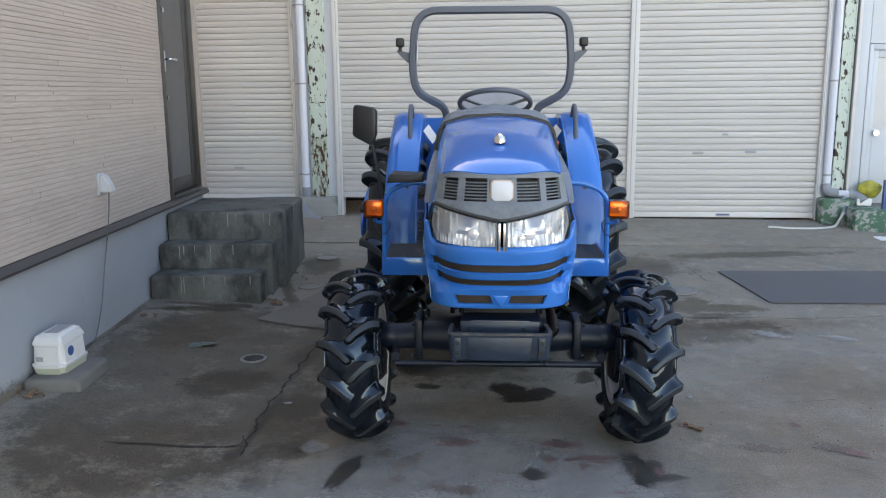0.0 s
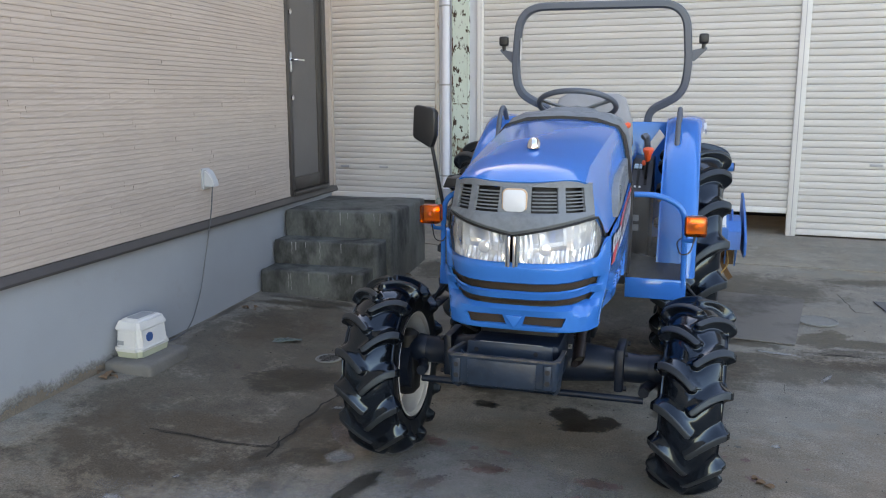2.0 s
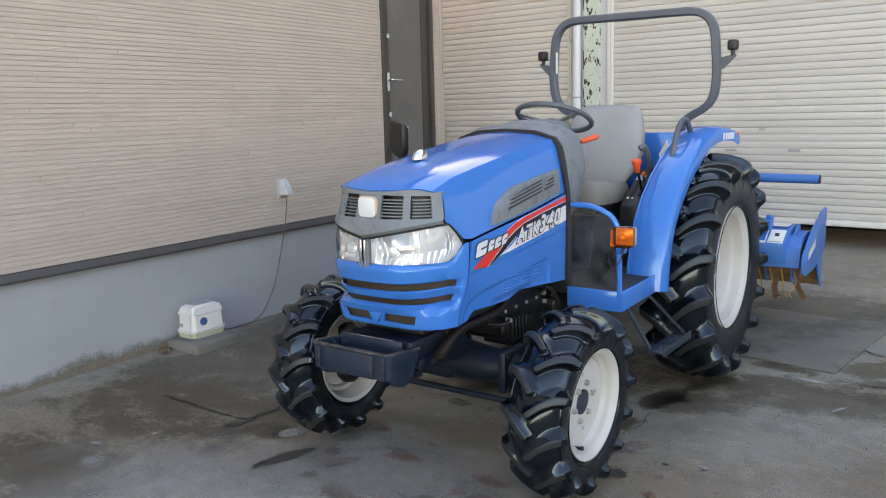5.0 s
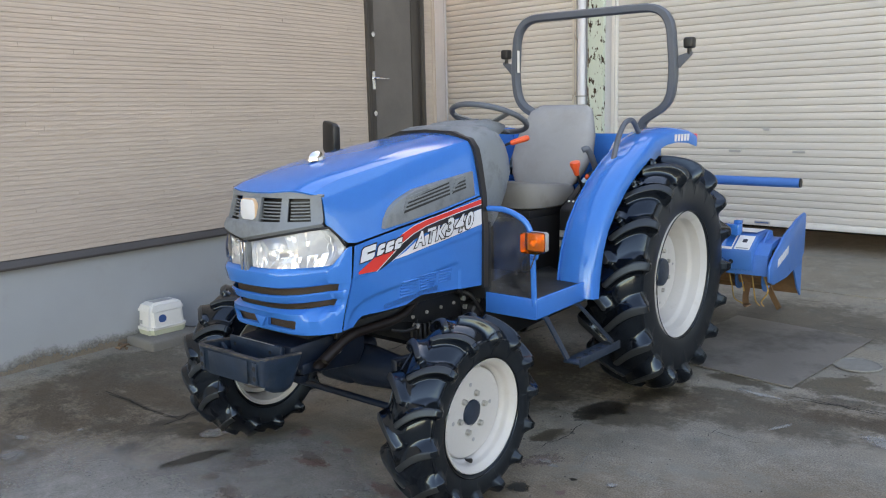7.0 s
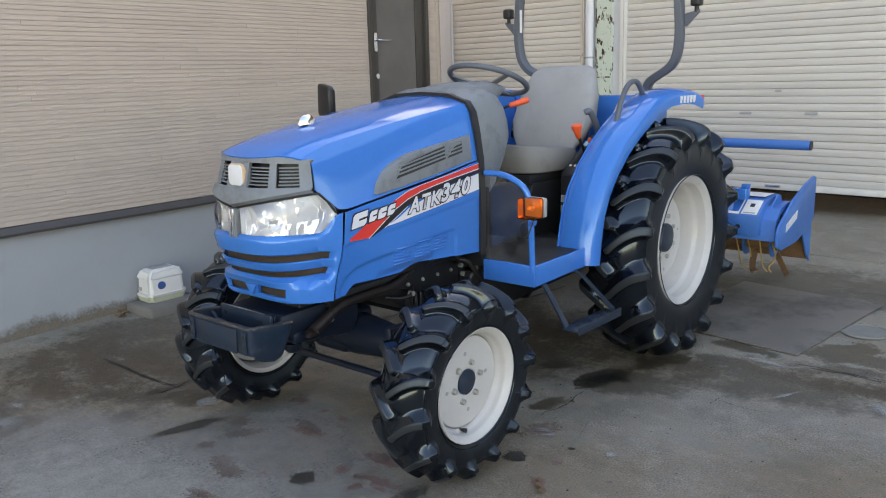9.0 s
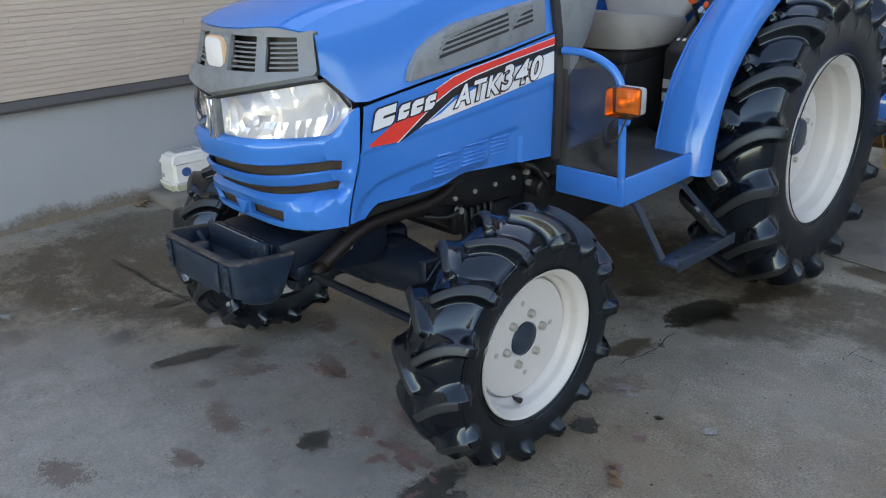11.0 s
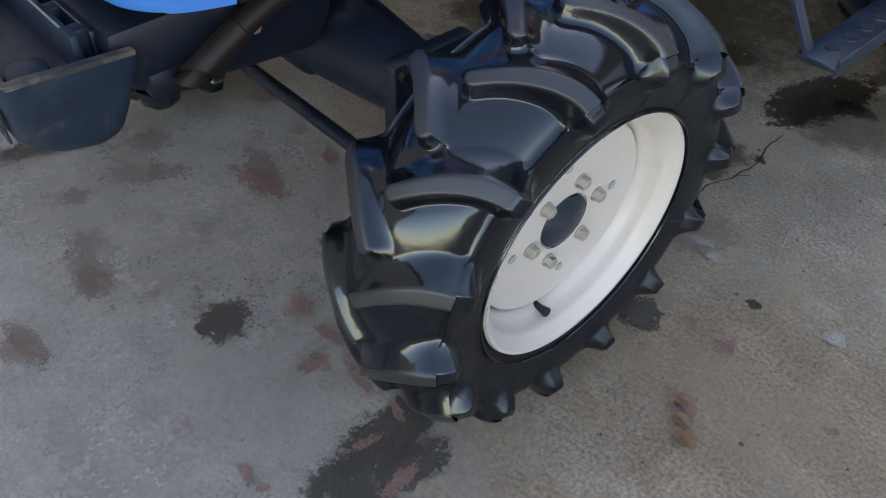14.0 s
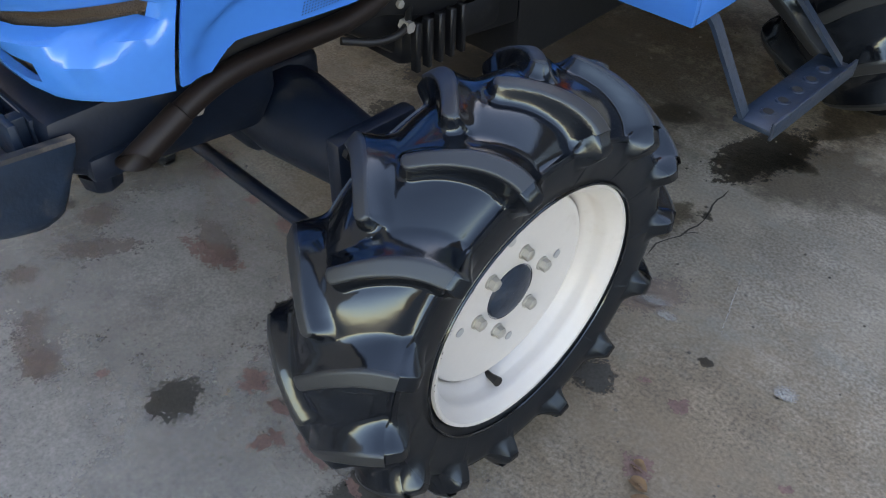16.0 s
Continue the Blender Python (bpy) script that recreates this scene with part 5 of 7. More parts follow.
    stripe("black_stripe", [(-0.084, 0.9, 0.903), (-0.014, 0.929, 0.953), (0.05, 0.961, 0.99), (0.104, 0.989, 1.012), (0.182, 1.01, 1.033), (0.3, 1.032, 1.052), (0.55, 1.068, 1.083)], DECAL_BLACK, 0.0016)
    stripe("red_stripe", [(-0.19, 0.902, 0.91), (-0.1, 0.9, 0.955), (-0.03, 0.944, 0.988), (0.042, 0.989, 1.02), (0.107, 1.017, 1.044), (0.182, 1.037, 1.059), (0.262, 1.05, 1.071), (0.377, 1.066, 1.084), (0.55, 1.087, 1.107)], DECAL_RED, 0.0022)
    for rows in ([(-0.1, 0.8965, 0.9), (-0.03, 0.9405, 0.944), (0.042, 0.9855, 0.989), (0.107, 1.014, 1.017), (0.182, 1.034, 1.037), (0.262, 1.047, 1.05), (0.377, 1.063, 1.066), (0.55, 1.084, 1.087)],
                 [(-0.02, 0.9235, 0.926), (0.05, 0.9585, 0.961), (0.104, 0.9865, 0.989)], [(0.042, 1.02, 1.022), (0.107, 1.044, 1.047), (0.182, 1.059, 1.061), (0.377, 1.084, 1.086), (0.55, 1.107, 1.109)]):
        stripe("silver_edge", rows, DECAL_WHITE, 0.0026)
    marks = [(-0.174, 0.943, 0.07, 0.052), (-0.092, 0.957, 0.036, 0.038), (-0.048, 0.962, 0.04, 0.038), (0.0, 0.968, 0.036, 0.038)]
    for v, w, wide, tall in marks:
        # a slanted block with a dark slot, cut off at two corners
        lean, cut = 0.3, 0.008
        for x0, x1, y0, y1, trim, material, lift in ((-0.0045, wide + 0.0045, -0.0045, tall + 0.0045, cut, DECAL_BLACK, 0.0034), (0.0, wide, 0.0, tall, cut, DECAL_WHITE, 0.0044), (wide * 0.42, wide + 0.002, tall * 0.44, tall * 0.58, 0.001, DECAL_BLACK, 0.0052)):
            flat = [(x0, y0), (x1 - trim, y0), (x1, y0 + trim), (x1, y1), (x0 + trim, y1), (x0, y1 - trim)]
            pts = [(v + x + lean * (y - tall / 2), w + y + 0.13 * x) for x, y in flat]
            bm = bmesh.new()
            bm.faces.new([bm.verts.new((s * (flank(p, q) + lift), p, q)) for p, q in pts])
            part("letter_block", bm, material, panel, smooth=0)
    if s > 0:
        # model number: white letters with a dark outline, leaning with the stripe
        for word, v0, v1, w0, tall in (("ATK", 0.106, 0.306, 0.961, 0.054), ("340", 0.3, 0.496, 0.98, 0.066)):
            for offset, material, lift in ((0.085, DECAL_BLACK, 0.0036), (0.03, DECAL_WHITE, 0.0046)):
                me = lettering(word, offset)
                for p in me.vertices:
                    x, y = v0 + 0.012 + p.co.x * (v1 - v0 - 0.024), p.co.y * tall
                    v, w = x + 0.32 * (y - tall / 2), w0 + y + 0.085 * (x - v0)
                    p.co = (flank(v, w) + lift, v, w)
                me.materials.append(material)
                o = new("lettering", me)
                o.parent = panel

# rubber seal and grey cowl
half = [(0.312, 0.72), (0.316, 0.95), (0.309, 1.12), (0.288, 1.25), (0.272, 1.318), (0.244, 1.356), (0.15, 1.386), (0.0, 1.394)]
arch = [(-u, 0.568, w) for u, w in half] + [(u, 0.568, w) for u, w in half[-2::-1]]
part("seal", tubed(arch, 1, section=[(-0.006, -0.016), (0.007, -0.016), (0.007, 0.016), (-0.006, 0.016)], up=(0, 1, 0)), BLACK_PLASTIC, tractor, "black rubber seal behind the bonnet")
rings = []
for v, hw, wt, wb in ((0.574, 0.292, 1.392, 0.92), (0.62, 0.293, 1.406, 0.925), (0.68, 0.294, 1.418, 0.94), (0.735, 0.294, 1.42, 0.965), (0.775, 0.291, 1.405, 1.0), (0.805, 0.28, 1.375, 1.05), (0.828, 0.25, 1.335, 1.11), (0.84, 0.17, 1.28, 1.18)):
    q = wt - wb
    ring = [(hw * 0.8, v, wb), (hw * 0.95, v, wb + q * 0.25), (hw * 1.02, v, wb + q * 0.48), (hw * 0.99, v, wt - q * 0.33), (hw * 0.92, v, wt - q * 0.16), (hw * 0.83, v, wt - q * 0.07), (hw * 0.66, v, wt - q * 0.02), (hw * 0.35, v, wt - q * 0.004)]
    rings.append(ring + [(0, v, wt)] + [(-u, q, w) for u, q, w in ring[::-1]])
part("cowl", loft(bmesh.new(), rings), GREY_PLASTIC, tractor, "grey plastic dashboard cowl", smooth=50)
rings = []
for v, hw, wt, wb in ((0.66, 0.15, 1.405, 1.3), (0.72, 0.152, 1.43, 1.28), (0.82, 0.145, 1.437, 1.29), (0.92, 0.13, 1.436, 1.325), (1.0, 0.112, 1.428, 1.362), (1.05, 0.09, 1.416, 1.385)):
    rings.append([(hw * math.copysign(abs(math.cos(a)) ** 0.6, math.cos(a)), v, (wt + wb) / 2 + (wt - wb) / 2 * math.copysign(abs(math.sin(a)) ** 0.7, math.sin(a))) for a in (2 * math.pi * i / 24 for i in range(24))])
part("dashboard", loft(bmesh.new(), rings), GREY_PLASTIC, tractor, "grey dashboard under the steering wheel", smooth=50)
part("firewall", boxed(-0.3, 0.3, 0.585, 0.64, 0.66, 1.0, bev=0.006), BLACK_IRON, tractor)

# steering wheel
tilt = Matrix.Translation((0.004, 1.035, 1.44)) @ Matrix.Rotation(radians(-22), 4, "X")
bm = tubed([(0.187 * math.cos(a), 0.187 * math.sin(a), 0) for a in (2 * math.pi * i / 56 for i in range(56))], 0.0135, 12, closed=True)
wheel_rim = part("steering_wheel", bm, ROPS_GREY, tractor, "dark grey steering wheel", m=tilt)
for a in (90, 205, 335):
    part("spoke", tubed([(0.03 * math.cos(radians(a)), 0.03 * math.sin(radians(a)), -0.03), (0.184 * math.cos(radians(a)), 0.184 * math.sin(radians(a)), -0.004)], 1, section=[(-0.012, -0.004), (0.012, -0.004), (0.012, 0.004), (-0.012, 0.004)]), GREY_PLASTIC, wheel_rim)
part("hub", tubed([(0, 0, -0.05), (0, 0, -0.02), (0, 0, -0.012)], [0.045, 0.045, 0.03], 20), GREY_PLASTIC, wheel_rim)
part("steering_column", rod((0, 0.97, 1.33), (0.003, 1.005, 1.41), 0.035), BLACK_PLASTIC, tractor)

# seat
def cushion(stations, bev, seg=10):
    """stations: v, w, half width, half depth, lean of the section."""
    rings = []
    for v, w, hw, hd, lean in stations:
        c, s2 = math.cos(radians(lean)), math.sin(radians(lean))
        ring = []
        for i in range(28):
            a = 2 * math.pi * i / 28
            x, y = math.copysign(abs(math.cos(a)) ** 0.42, math.cos(a)) * hw, math.copysign(abs(math.sin(a)) ** 0.6, math.sin(a)) * hd
            ring.append((x, v + y * c, w + y * s2))
        rings.append(ring)
    return loft(bmesh.new(), rings)


seat = part("seat_cushion", cushion([(1.335, 0.985, 0.2, 0.2, 0), (1.33, 0.997, 0.225, 0.235, 0), (1.325, 1.03, 0.236, 0.245, -3), (1.325, 1.072, 0.236, 0.245, -5), (1.33, 1.1, 0.226, 0.236, -6), (1.332, 1.108, 0.2, 0.21, -6), (1.335, 1.104, 0.15, 0.16, -6), (1.34, 1.1, 0.08, 0.09, -6)], 0.01), SEAT_TAN, tractor, "worn grey seat cushion")
part("seat_back", cushion([(1.555, 1.065, 0.13, 0.04, 10), (1.56, 1.08, 0.178, 0.06, 10), (1.585, 1.14, 0.215, 0.074, 11), (1.622, 1.23, 0.243, 0.076, 12), (1.662, 1.33, 0.234, 0.068, 13), (1.698, 1.42, 0.206, 0.055, 15), (1.72, 1.47, 0.187, 0.042, 16), (1.732, 1.494, 0.15, 0.024, 16)], 0.01), SEAT_GREY, tractor, "grey vinyl seat back")
part("seat_pan", boxed(-0.2, 0.2, 1.1, 1.56, 0.945, 0.99, bev=0.012), BLACK_PLASTIC, tractor)
part("seat_base", prism(bmesh.new(), [(1.05, 0.66), (1.12, 0.95), (1.72, 0.95), (1.8, 0.66)], -0.2, 0.2, "u", 0.01), BLACK_PLASTIC, tractor)
part("seat_belt", tubed(fillet([(-0.235, 1.5, 1.09), (-0.26, 1.47, 1.13), (-0.255, 1.44, 1.1), (-0.24, 1.42, 1.0)], 0.02), 0.013, 8), BLACK_PLASTIC, tractor)

# fenders
FTOP = [(0.985, 0.62), (1.0, 0.74), (1.03, 0.86), (1.08, 0.96), (1.16, 1.055), (1.27, 1.15), (1.39, 1.225), (1.511, 1.285), (1.62, 1.335), (1.74, 1.366), (1.85, 1.375), (1.98, 1.367), (2.085, 1.342)]
for s in (-1, 1):
    path = [Vector((v, w)) for v, w in FTOP]
    grid = []
    for i, p in enumerate(path):
        t = (path[min(i + 1, len(path) - 1)] - path[max(i - 1, 0)]).normalized()
        nrm = Vector((t.y, -t.x))
        wide = 0.602 + 0.034 * soft(p.x, 1.6, 2.08)
        prof = [(0.425, 0.012), (0.44, 0.004), (0.47, 0.0), (0.53, -0.004), (wide - 0.06, -0.002), (wide - 0.03, 0.004), (wide - 0.008, 0.016), (wide, 0.035), (wide + 0.002, 0.065), (wide + 0.001, 0.078)]
        grid.append([(s * u, p.x + nrm.x * d, p.y + nrm.y * d) for u, d in prof])
    fender = part("fender", sheet(bmesh.new(), grid, 0.005, within=(s * 0.5, 1.7, 0.7)), BLUE, tractor, "blue rear fender", smooth=40)
    side = [(v, w - 0.012) for v, w in FTOP] + [(2.1, 0.9), (1.9, 0.66), (1.0, 0.6)]
    part("fender_side", prism(bmesh.new(), side, s * 0.418, s * 0.426, "u"), BLUE, tractor, smooth=0)
    part("tail_lamp", boxed(s * 0.55, s * 0.63, 2.075, 2.1, 1.29, 1.335, bev=0.006), DECAL_RED, tractor, "red tail lamp")
    for i in range(5):
        v = 1.82 + 0.032 * i
        face = 0.6045 + 0.034 * soft(v, 1.6, 2.08)
        part("letter_block", prism(bmesh.new(), [(v, 1.303), (v + 0.025, 1.302), (v + 0.029, 1.338), (v + 0.004, 1.339)], s * (face - 0.004), s * (face + 0.0015), "u"), DECAL_WHITE, fender, smooth=0)
    part("grab_bar", tubed(fillet([(s * 0.481, 1.415, 1.225), (s * 0.482, 1.455, 1.33), (s * 0.485, 1.52, 1.41), (s * 0.487, 1.605, 1.424), (s * 0.485, 1.68, 1.35)], 0.07), 0.0135, 12), ROPS_GREY, tractor, "grey grab bar on the fender")
    part("warning_label", boxed(-0.032, 0.032, -0.0015, 0.0015, -0.05, 0.05, bev=0.0), LABEL_WHITE, tractor, "white warning label", smooth=0, m=Matrix.Translation((s * 0.372, 1.6, 1.25)) @ Euler((radians(-15), radians(35 * s), radians(-55 * s))).to_matrix().to_4x4())
part("rear_panel", boxed(-0.416, 0.416, 1.86, 1.9, 0.75, 1.34, bev=0.006), BLUE, tractor)

# roll bar
half = [(0.29, 2.11, 1.30), (0.30, 2.095, 1.40), (0.49, 2.045, 1.50), (0.513, 2.03, 1.66), (0.485, 2.02, 2.012), (0.0, 2.02, 2.014)]
up_side = fillet(half[:-1] + [(0.0, 2.02, 2.013)], 0.15, 9)
rops = up_side + [Vector((-p.x, p.y, p.z)) for p in up_side[-2::-1]]
sq = [(x * 0.0225, y * 0.027) for x, y in ((-1, -0.65), (-0.65, -1), (0.65, -1), (1, -0.65), (1, 0.65), (0.65, 1), (-0.65, 1), (-1, 0.65))]
part("roll_bar", tubed(rops, 1, section=sq, up=(0, 1, 0)), ROPS_GREY, tractor, "grey steel roll bar")
part("label", boxed(-0.4625, -0.460, 1.998, 2.02, 1.7, 1.83), LABEL_WHITE, tractor, "white label on the roll bar", smooth=0, m=pose(-0.016, -0.0, 0.0))
for s in (-1, 1):
    part("roll_bar_foot", boxed(s * 0.25, s * 0.335, 2.06, 2.15, 0.8, 1.33, bev=0.008), ROPS_GREY, tractor)
    br = part("lamp_bracket", prism(bmesh.new(), [(0.53, 1.69), (0.53, 1.75), (0.608, 1.768), (0.612, 1.756), (0.542, 1.685)], 2.035, 2.043, "v") if s > 0 else prism(bmesh.new(), [(-0.53, 1.69), (-0.53, 1.75), (-0.608, 1.768), (-0.612, 1.756), (-0.542, 1.685)], 2.035, 2.043, "v"), ROPS_GREY, tractor, smooth=0)
    lamp = part("work_lamp", boxed(s * 0.563, s * 0.617, 2.015, 2.07, 1.785, 1.843, bev=0.012, seg=3), BLACK_PLASTIC, tractor, "small black work lamp")
    part("stalk", rod((s * 0.59, 2.045, 1.755), (s * 0.59, 2.045, 1.79), 0.012, 10), BLACK_PLASTIC, lamp)

# platforms, guards, indicators, steps
for s in (-1, 1):
    part("floor_mat", prism(bmesh.new(), [(s * 0.18, 0.62), (s * 0.545, 0.62), (s * 0.555, 1.08), (s * 0.4, 1.12), (s * 0.18, 1.3)], 0.664, 0.689, "w"), RAMP_FLOOR, tractor, "worn black floor mat", smooth=0)
    part("platform_front", boxed(s * 0.3, s * 0.562, 0.59, 0.606, 0.602, 0.692, bev=0.003), BLUE, tractor, "blue platform edge")
    part("platform_side", prism(bmesh.new(), [(0.6065, 0.602), (1.1, 0.615), (1.1, 0.70), (0.6065, 0.692)], s * 0.55, s * 0.562, "u", 0.003), BLUE, tractor, "blue platform edge")
    post = [(s * 0.325, 0.578, 1.066), (s * 0.43, 0.575, 1.068), (s * 0.538, 0.58, 1.015), (s * 0.545, 0.59, 0.9), (s * 0.548, 0.6, 0.66)]
    part("guard_bar", tubed(fillet(post, 0.1, 8), 0.0125, 12), BLUE, tractor, "blue bent guard bar")
    guard = part("clear_guard", sheet(bmesh.new(), [[(s * (0.315 + (pick(w, [(0.69, 0.54), (0.96, 0.535), (1.03, 0.49), (1.06, 0.42)]) - 0.315) * k / 4), 0.584 + 0.02 * (1.08 - w), w) for k in range(5)] for w in (0.695, 0.8, 0.9, 0.96, 1.01, 1.04, 1.058)]), ACRYLIC, tractor, "scuffed clear plastic guard", smooth=0)
    guard.visible_shadow = False
    part("guard_bolt", rod((s * 0.43, 0.575, 1.045), (s * 0.43, 0.59, 1.045), 0.009, 10), BLACK_PLASTIC, tractor)
    c = (s * 0.588, 0.535, 0.946)
    ind = part("indicator", boxed(c[0] - 0.046, c[0] + 0.046, c[1] - 0.045, c[1] + 0.02, c[2] - 0.043, c[2] + 0.043, bev=0.012, seg=3), AMBER_GLASS, tractor, "amber indicator lamp")
    ind.visible_shadow = False
    part("reflector", boxed(c[0] - 0.04, c[0] + 0.04, c[1] + 0.008, c[1] + 0.018, c[2] - 0.037, c[2] + 0.037, bev=0.004), REFLECTOR, ind)
    part("bulb", tubed([(c[0], c[1] + 0.006, c[2]), (c[0], c[1] - 0.012, c[2]), (c[0], c[1] - 0.026, c[2]), (c[0], c[1] - 0.033, c[2])], [0.01, 0.016, 0.014, 0.005], 16), REFLECTOR, ind)
    part("back_cover", boxed(c[0] - 0.043, c[0] + 0.043, c[1] + 0.0205, c[1] + 0.05, c[2] - 0.04, c[2] + 0.04, bev=0.01), AMBER if s < 0 else LABEL_GREY, ind)
    part("stalk", tubed(fillet([(c[0], c[1] + 0.02, c[2] - 0.04), (c[0], c[1] + 0.02, c[2] - 0.068), (s * 0.545, 0.585, c[2] - 0.075)], 0.02), 0.009, 8), BLUE, ind)
    part("lead", tubed(fillet([(c[0], c[1] + 0.01, c[2] - 0.05), (s * 0.57, 0.53, c[2] - 0.12), (s * 0.53, 0.53, c[2] - 0.13), (s * 0.51, 0.56, c[2] - 0.08), (s * 0.535, 0.585, c[2] - 0.06)], 0.04), 0.003, 6), BLACK_PLASTIC, ind)
    arm = [(-0.018, -0.004), (0.018, -0.004), (0.018, 0.004), (-0.018, 0.004)]
    part("step_arm", tubed(fillet([(s * 0.5, 0.66, 0.63), (s * 0.56, 0.67, 0.6), (s * 0.66, 0.69, 0.425)], 0.02), 1, section=arm), NAVY_IRON, tractor)
    part("step_arm", tubed(fillet([(s * 0.5, 0.93, 0.63), (s * 0.56, 0.95, 0.6), (s * 0.7, 1.02, 0.43)], 0.02), 1, section=arm), NAVY_IRON, tractor)
    tread = part("foot_step", boxed(s * 0.645, s * 0.725, 0.675, 1.04, 0.412, 0.424, bev=0.003), NAVY_IRON, tractor, "dark steel foot step with holes")
    for k in range(5):
        v = 0.735 + 0.06 * k
        part("tread_hole", tubed([(s * 0.687, v, 0.4235), (s * 0.687, v, 0.4265)], [0.017, 0.014], 14), NAVY_IRON, tread)
        part("hole", tubed([(s * 0.687, v, 0.4262), (s * 0.687, v, 0.4272)], 0.0105, 14), DARK_VOID, tread)
    part("step_lip", boxed(s * 0.722, s * 0.729, 0.676, 1.039, 0.402, 0.44, bev=0.002), NAVY_IRON, tread)

# levers, mirror, tray
def lever(a, b, c, knob_r, label):
    rod_ = part("lever", tubed(fillet([a, b, c], 0.04), 0.006, 8), BLACK_PLASTIC, tractor)
    bm = bmesh.new()
    bmesh.ops.create_uvsphere(bm, u_segments=16, v_segments=10, radius=knob_r, matrix=Matrix.Translation(c) @ Matrix.Diagonal((0.85, 0.85, 1.15, 1)))
    part("knob", bm, ORANGE, rod_, label)


console = part("lever_box", prism(bmesh.new(), [(1.28, 0.66), (1.28, 0.98), (1.3, 0.995), (1.56, 1.15), (1.72, 1.16), (1.72, 0.66)], 0.255, 0.366, "u", 0.01), BLACK_PLASTIC, tractor, "black lever console beside the seat")
for u, v, w, a, b in ((0.276, 1.49, 1.1135, 0.011, 0.02), (0.302, 1.49, 1.1135, 0.011, 0.02)):
    part("lever_plate", boxed(-a, a, -b, b, -0.002, 0.003, bev=0.001), BADGE_PALE, console, "pale blue sign beside the levers", m=pose(u, v, w, 31, 0, 0))
for u in (0.28, 0.305):
    part("lever_dot", boxed(-0.005, 0.005, -0.005, 0.005, -0.002, 0.003), LABEL_WHITE, console, smooth=0, m=pose(u, 1.335, 1.0195, 31, 0, 0))
for u in (0.29, 0.33):
    part("lever_slot", boxed(-0.006, 0.006, -0.06, 0.06, -0.001, 0.002), DARK_VOID, console, smooth=0, m=pose(u, 1.405, 1.062, 31, 0, 0))
for w in (0.795, 0.845):
    part("type_plate", boxed(0.262, 0.312, 1.2755, 1.2795, w, w + 0.033), LABEL_GREY, console, "small grey type plate", smooth=0)
gear = part("lever", tubed(fillet([(0.33, 1.4, 1.05), (0.335, 1.36, 1.1), (0.342, 1.295, 1.18)], 0.03), 0.0075, 10), BLACK_PLASTIC, tractor)
bm = tubed([(0.3405, 1.308, 1.158), (0.341, 1.304, 1.164), (0.3425, 1.29, 1.19), (0.3435, 1.282, 1.21), (0.344, 1.278, 1.222), (0.344, 1.277, 1.226)], [0.011, 0.014, 0.018, 0.027, 0.026, 0.014], 8)
part("knob", bm, ORANGE, gear, "orange lever knob")
lever((0.3, 1.5, 1.05), (0.31, 1.48, 1.1), (0.315, 1.455, 1.135), 0.013, "small orange lever knob")
shuttle = part("lever", tubed(fillet([(0.1, 0.9, 1.28), (0.15, 0.905, 1.3), (0.19, 0.92, 1.322), (0.21, 0.935, 1.33)], 0.02), 0.006, 8), BLACK_PLASTIC, tractor)
part("grip", tubed([(0.203, 0.926, 1.327), (0.208, 0.931, 1.329), (0.256, 0.984, 1.349), (0.263, 0.992, 1.352)], [0.008, 0.0125, 0.015, 0.009], 12), ORANGE, shuttle, "orange lever grip")
part("arm_rest", tubed(fillet([(0.305, 1.42, 1.272), (0.322, 1.435, 1.283), (0.328, 1.47, 1.245), (0.33, 1.51, 1.18), (0.32, 1.56, 1.12)], 0.03), 0.016, 12), ROPS_GREY, tractor, "grey bent arm beside the seat")
mir = part("mirror_arm", tubed(fillet([(-0.545, 0.585, 0.98), (-0.56, 0.575, 1.06), (-0.585, 0.57, 1.2), (-0.6, 0.57, 1.27)], 0.05), 0.0085, 10), BLACK_PLASTIC, tractor, "black mirror on a thin arm")
bm = bmesh.new()
out = [(-0.692, 1.30), (-0.685, 1.43), (-0.672, 1.442), (-0.585, 1.428), (-0.57, 1.415), (-0.572, 1.3), (-0.59, 1.25), (-0.6, 1.248), (-0.682, 1.288)]
prism(bm, out, 0.555, 0.59, "v", 0.008)
turned = Matrix.Translation((-0.63, 0.57, 0)) @ Matrix.Rotation(radians(-15), 4, "Z") @ Matrix.Translation((0.63, -0.57, 0))
part("mirror_shell", bm, BLACK_PLASTIC, mir, m=turned)
part("mirror_glass", prism(bmesh.new(), [(u * 0.96 - 0.025, 1.345 + (w - 1.345) * 0.9) for u, w in out], 0.5905, 0.593, "v"), MIRROR, mir, smooth=0, m=turned)
part("tool_tray", prism(bmesh.new(), [(-0.525, 1.072), (-0.345, 1.08), (-0.35, 1.112), (-0.505, 1.118)], 0.5, 0.66, "v", 0.006), BLACK_PLASTIC, tractor, "black tray on the guard bar")

# chassis
part("engine_block", prism(bmesh.new(), [(-0.2, 0.72), (0.6, 0.74), (0.6, 0.47), (0.26, 0.51), (0.14, 0.6), (-0.2, 0.62)], -0.16, 0.16, "u", 0.012), BLACK_IRON, tractor, "dark engine block")
part("engine_top", boxed(-0.22, 0.22, -0.2, 0.56, 0.7, 1.05, bev=0.01), BLACK_IRON, tractor)
part("gearbox", prism(bmesh.new(), [(0.6, 0.68), (2.0, 0.7), (2.05, 0.42), (0.6, 0.36)], -0.16, 0.16, "u", 0.015), BLACK_IRON, tractor, "dark gearbox housing")
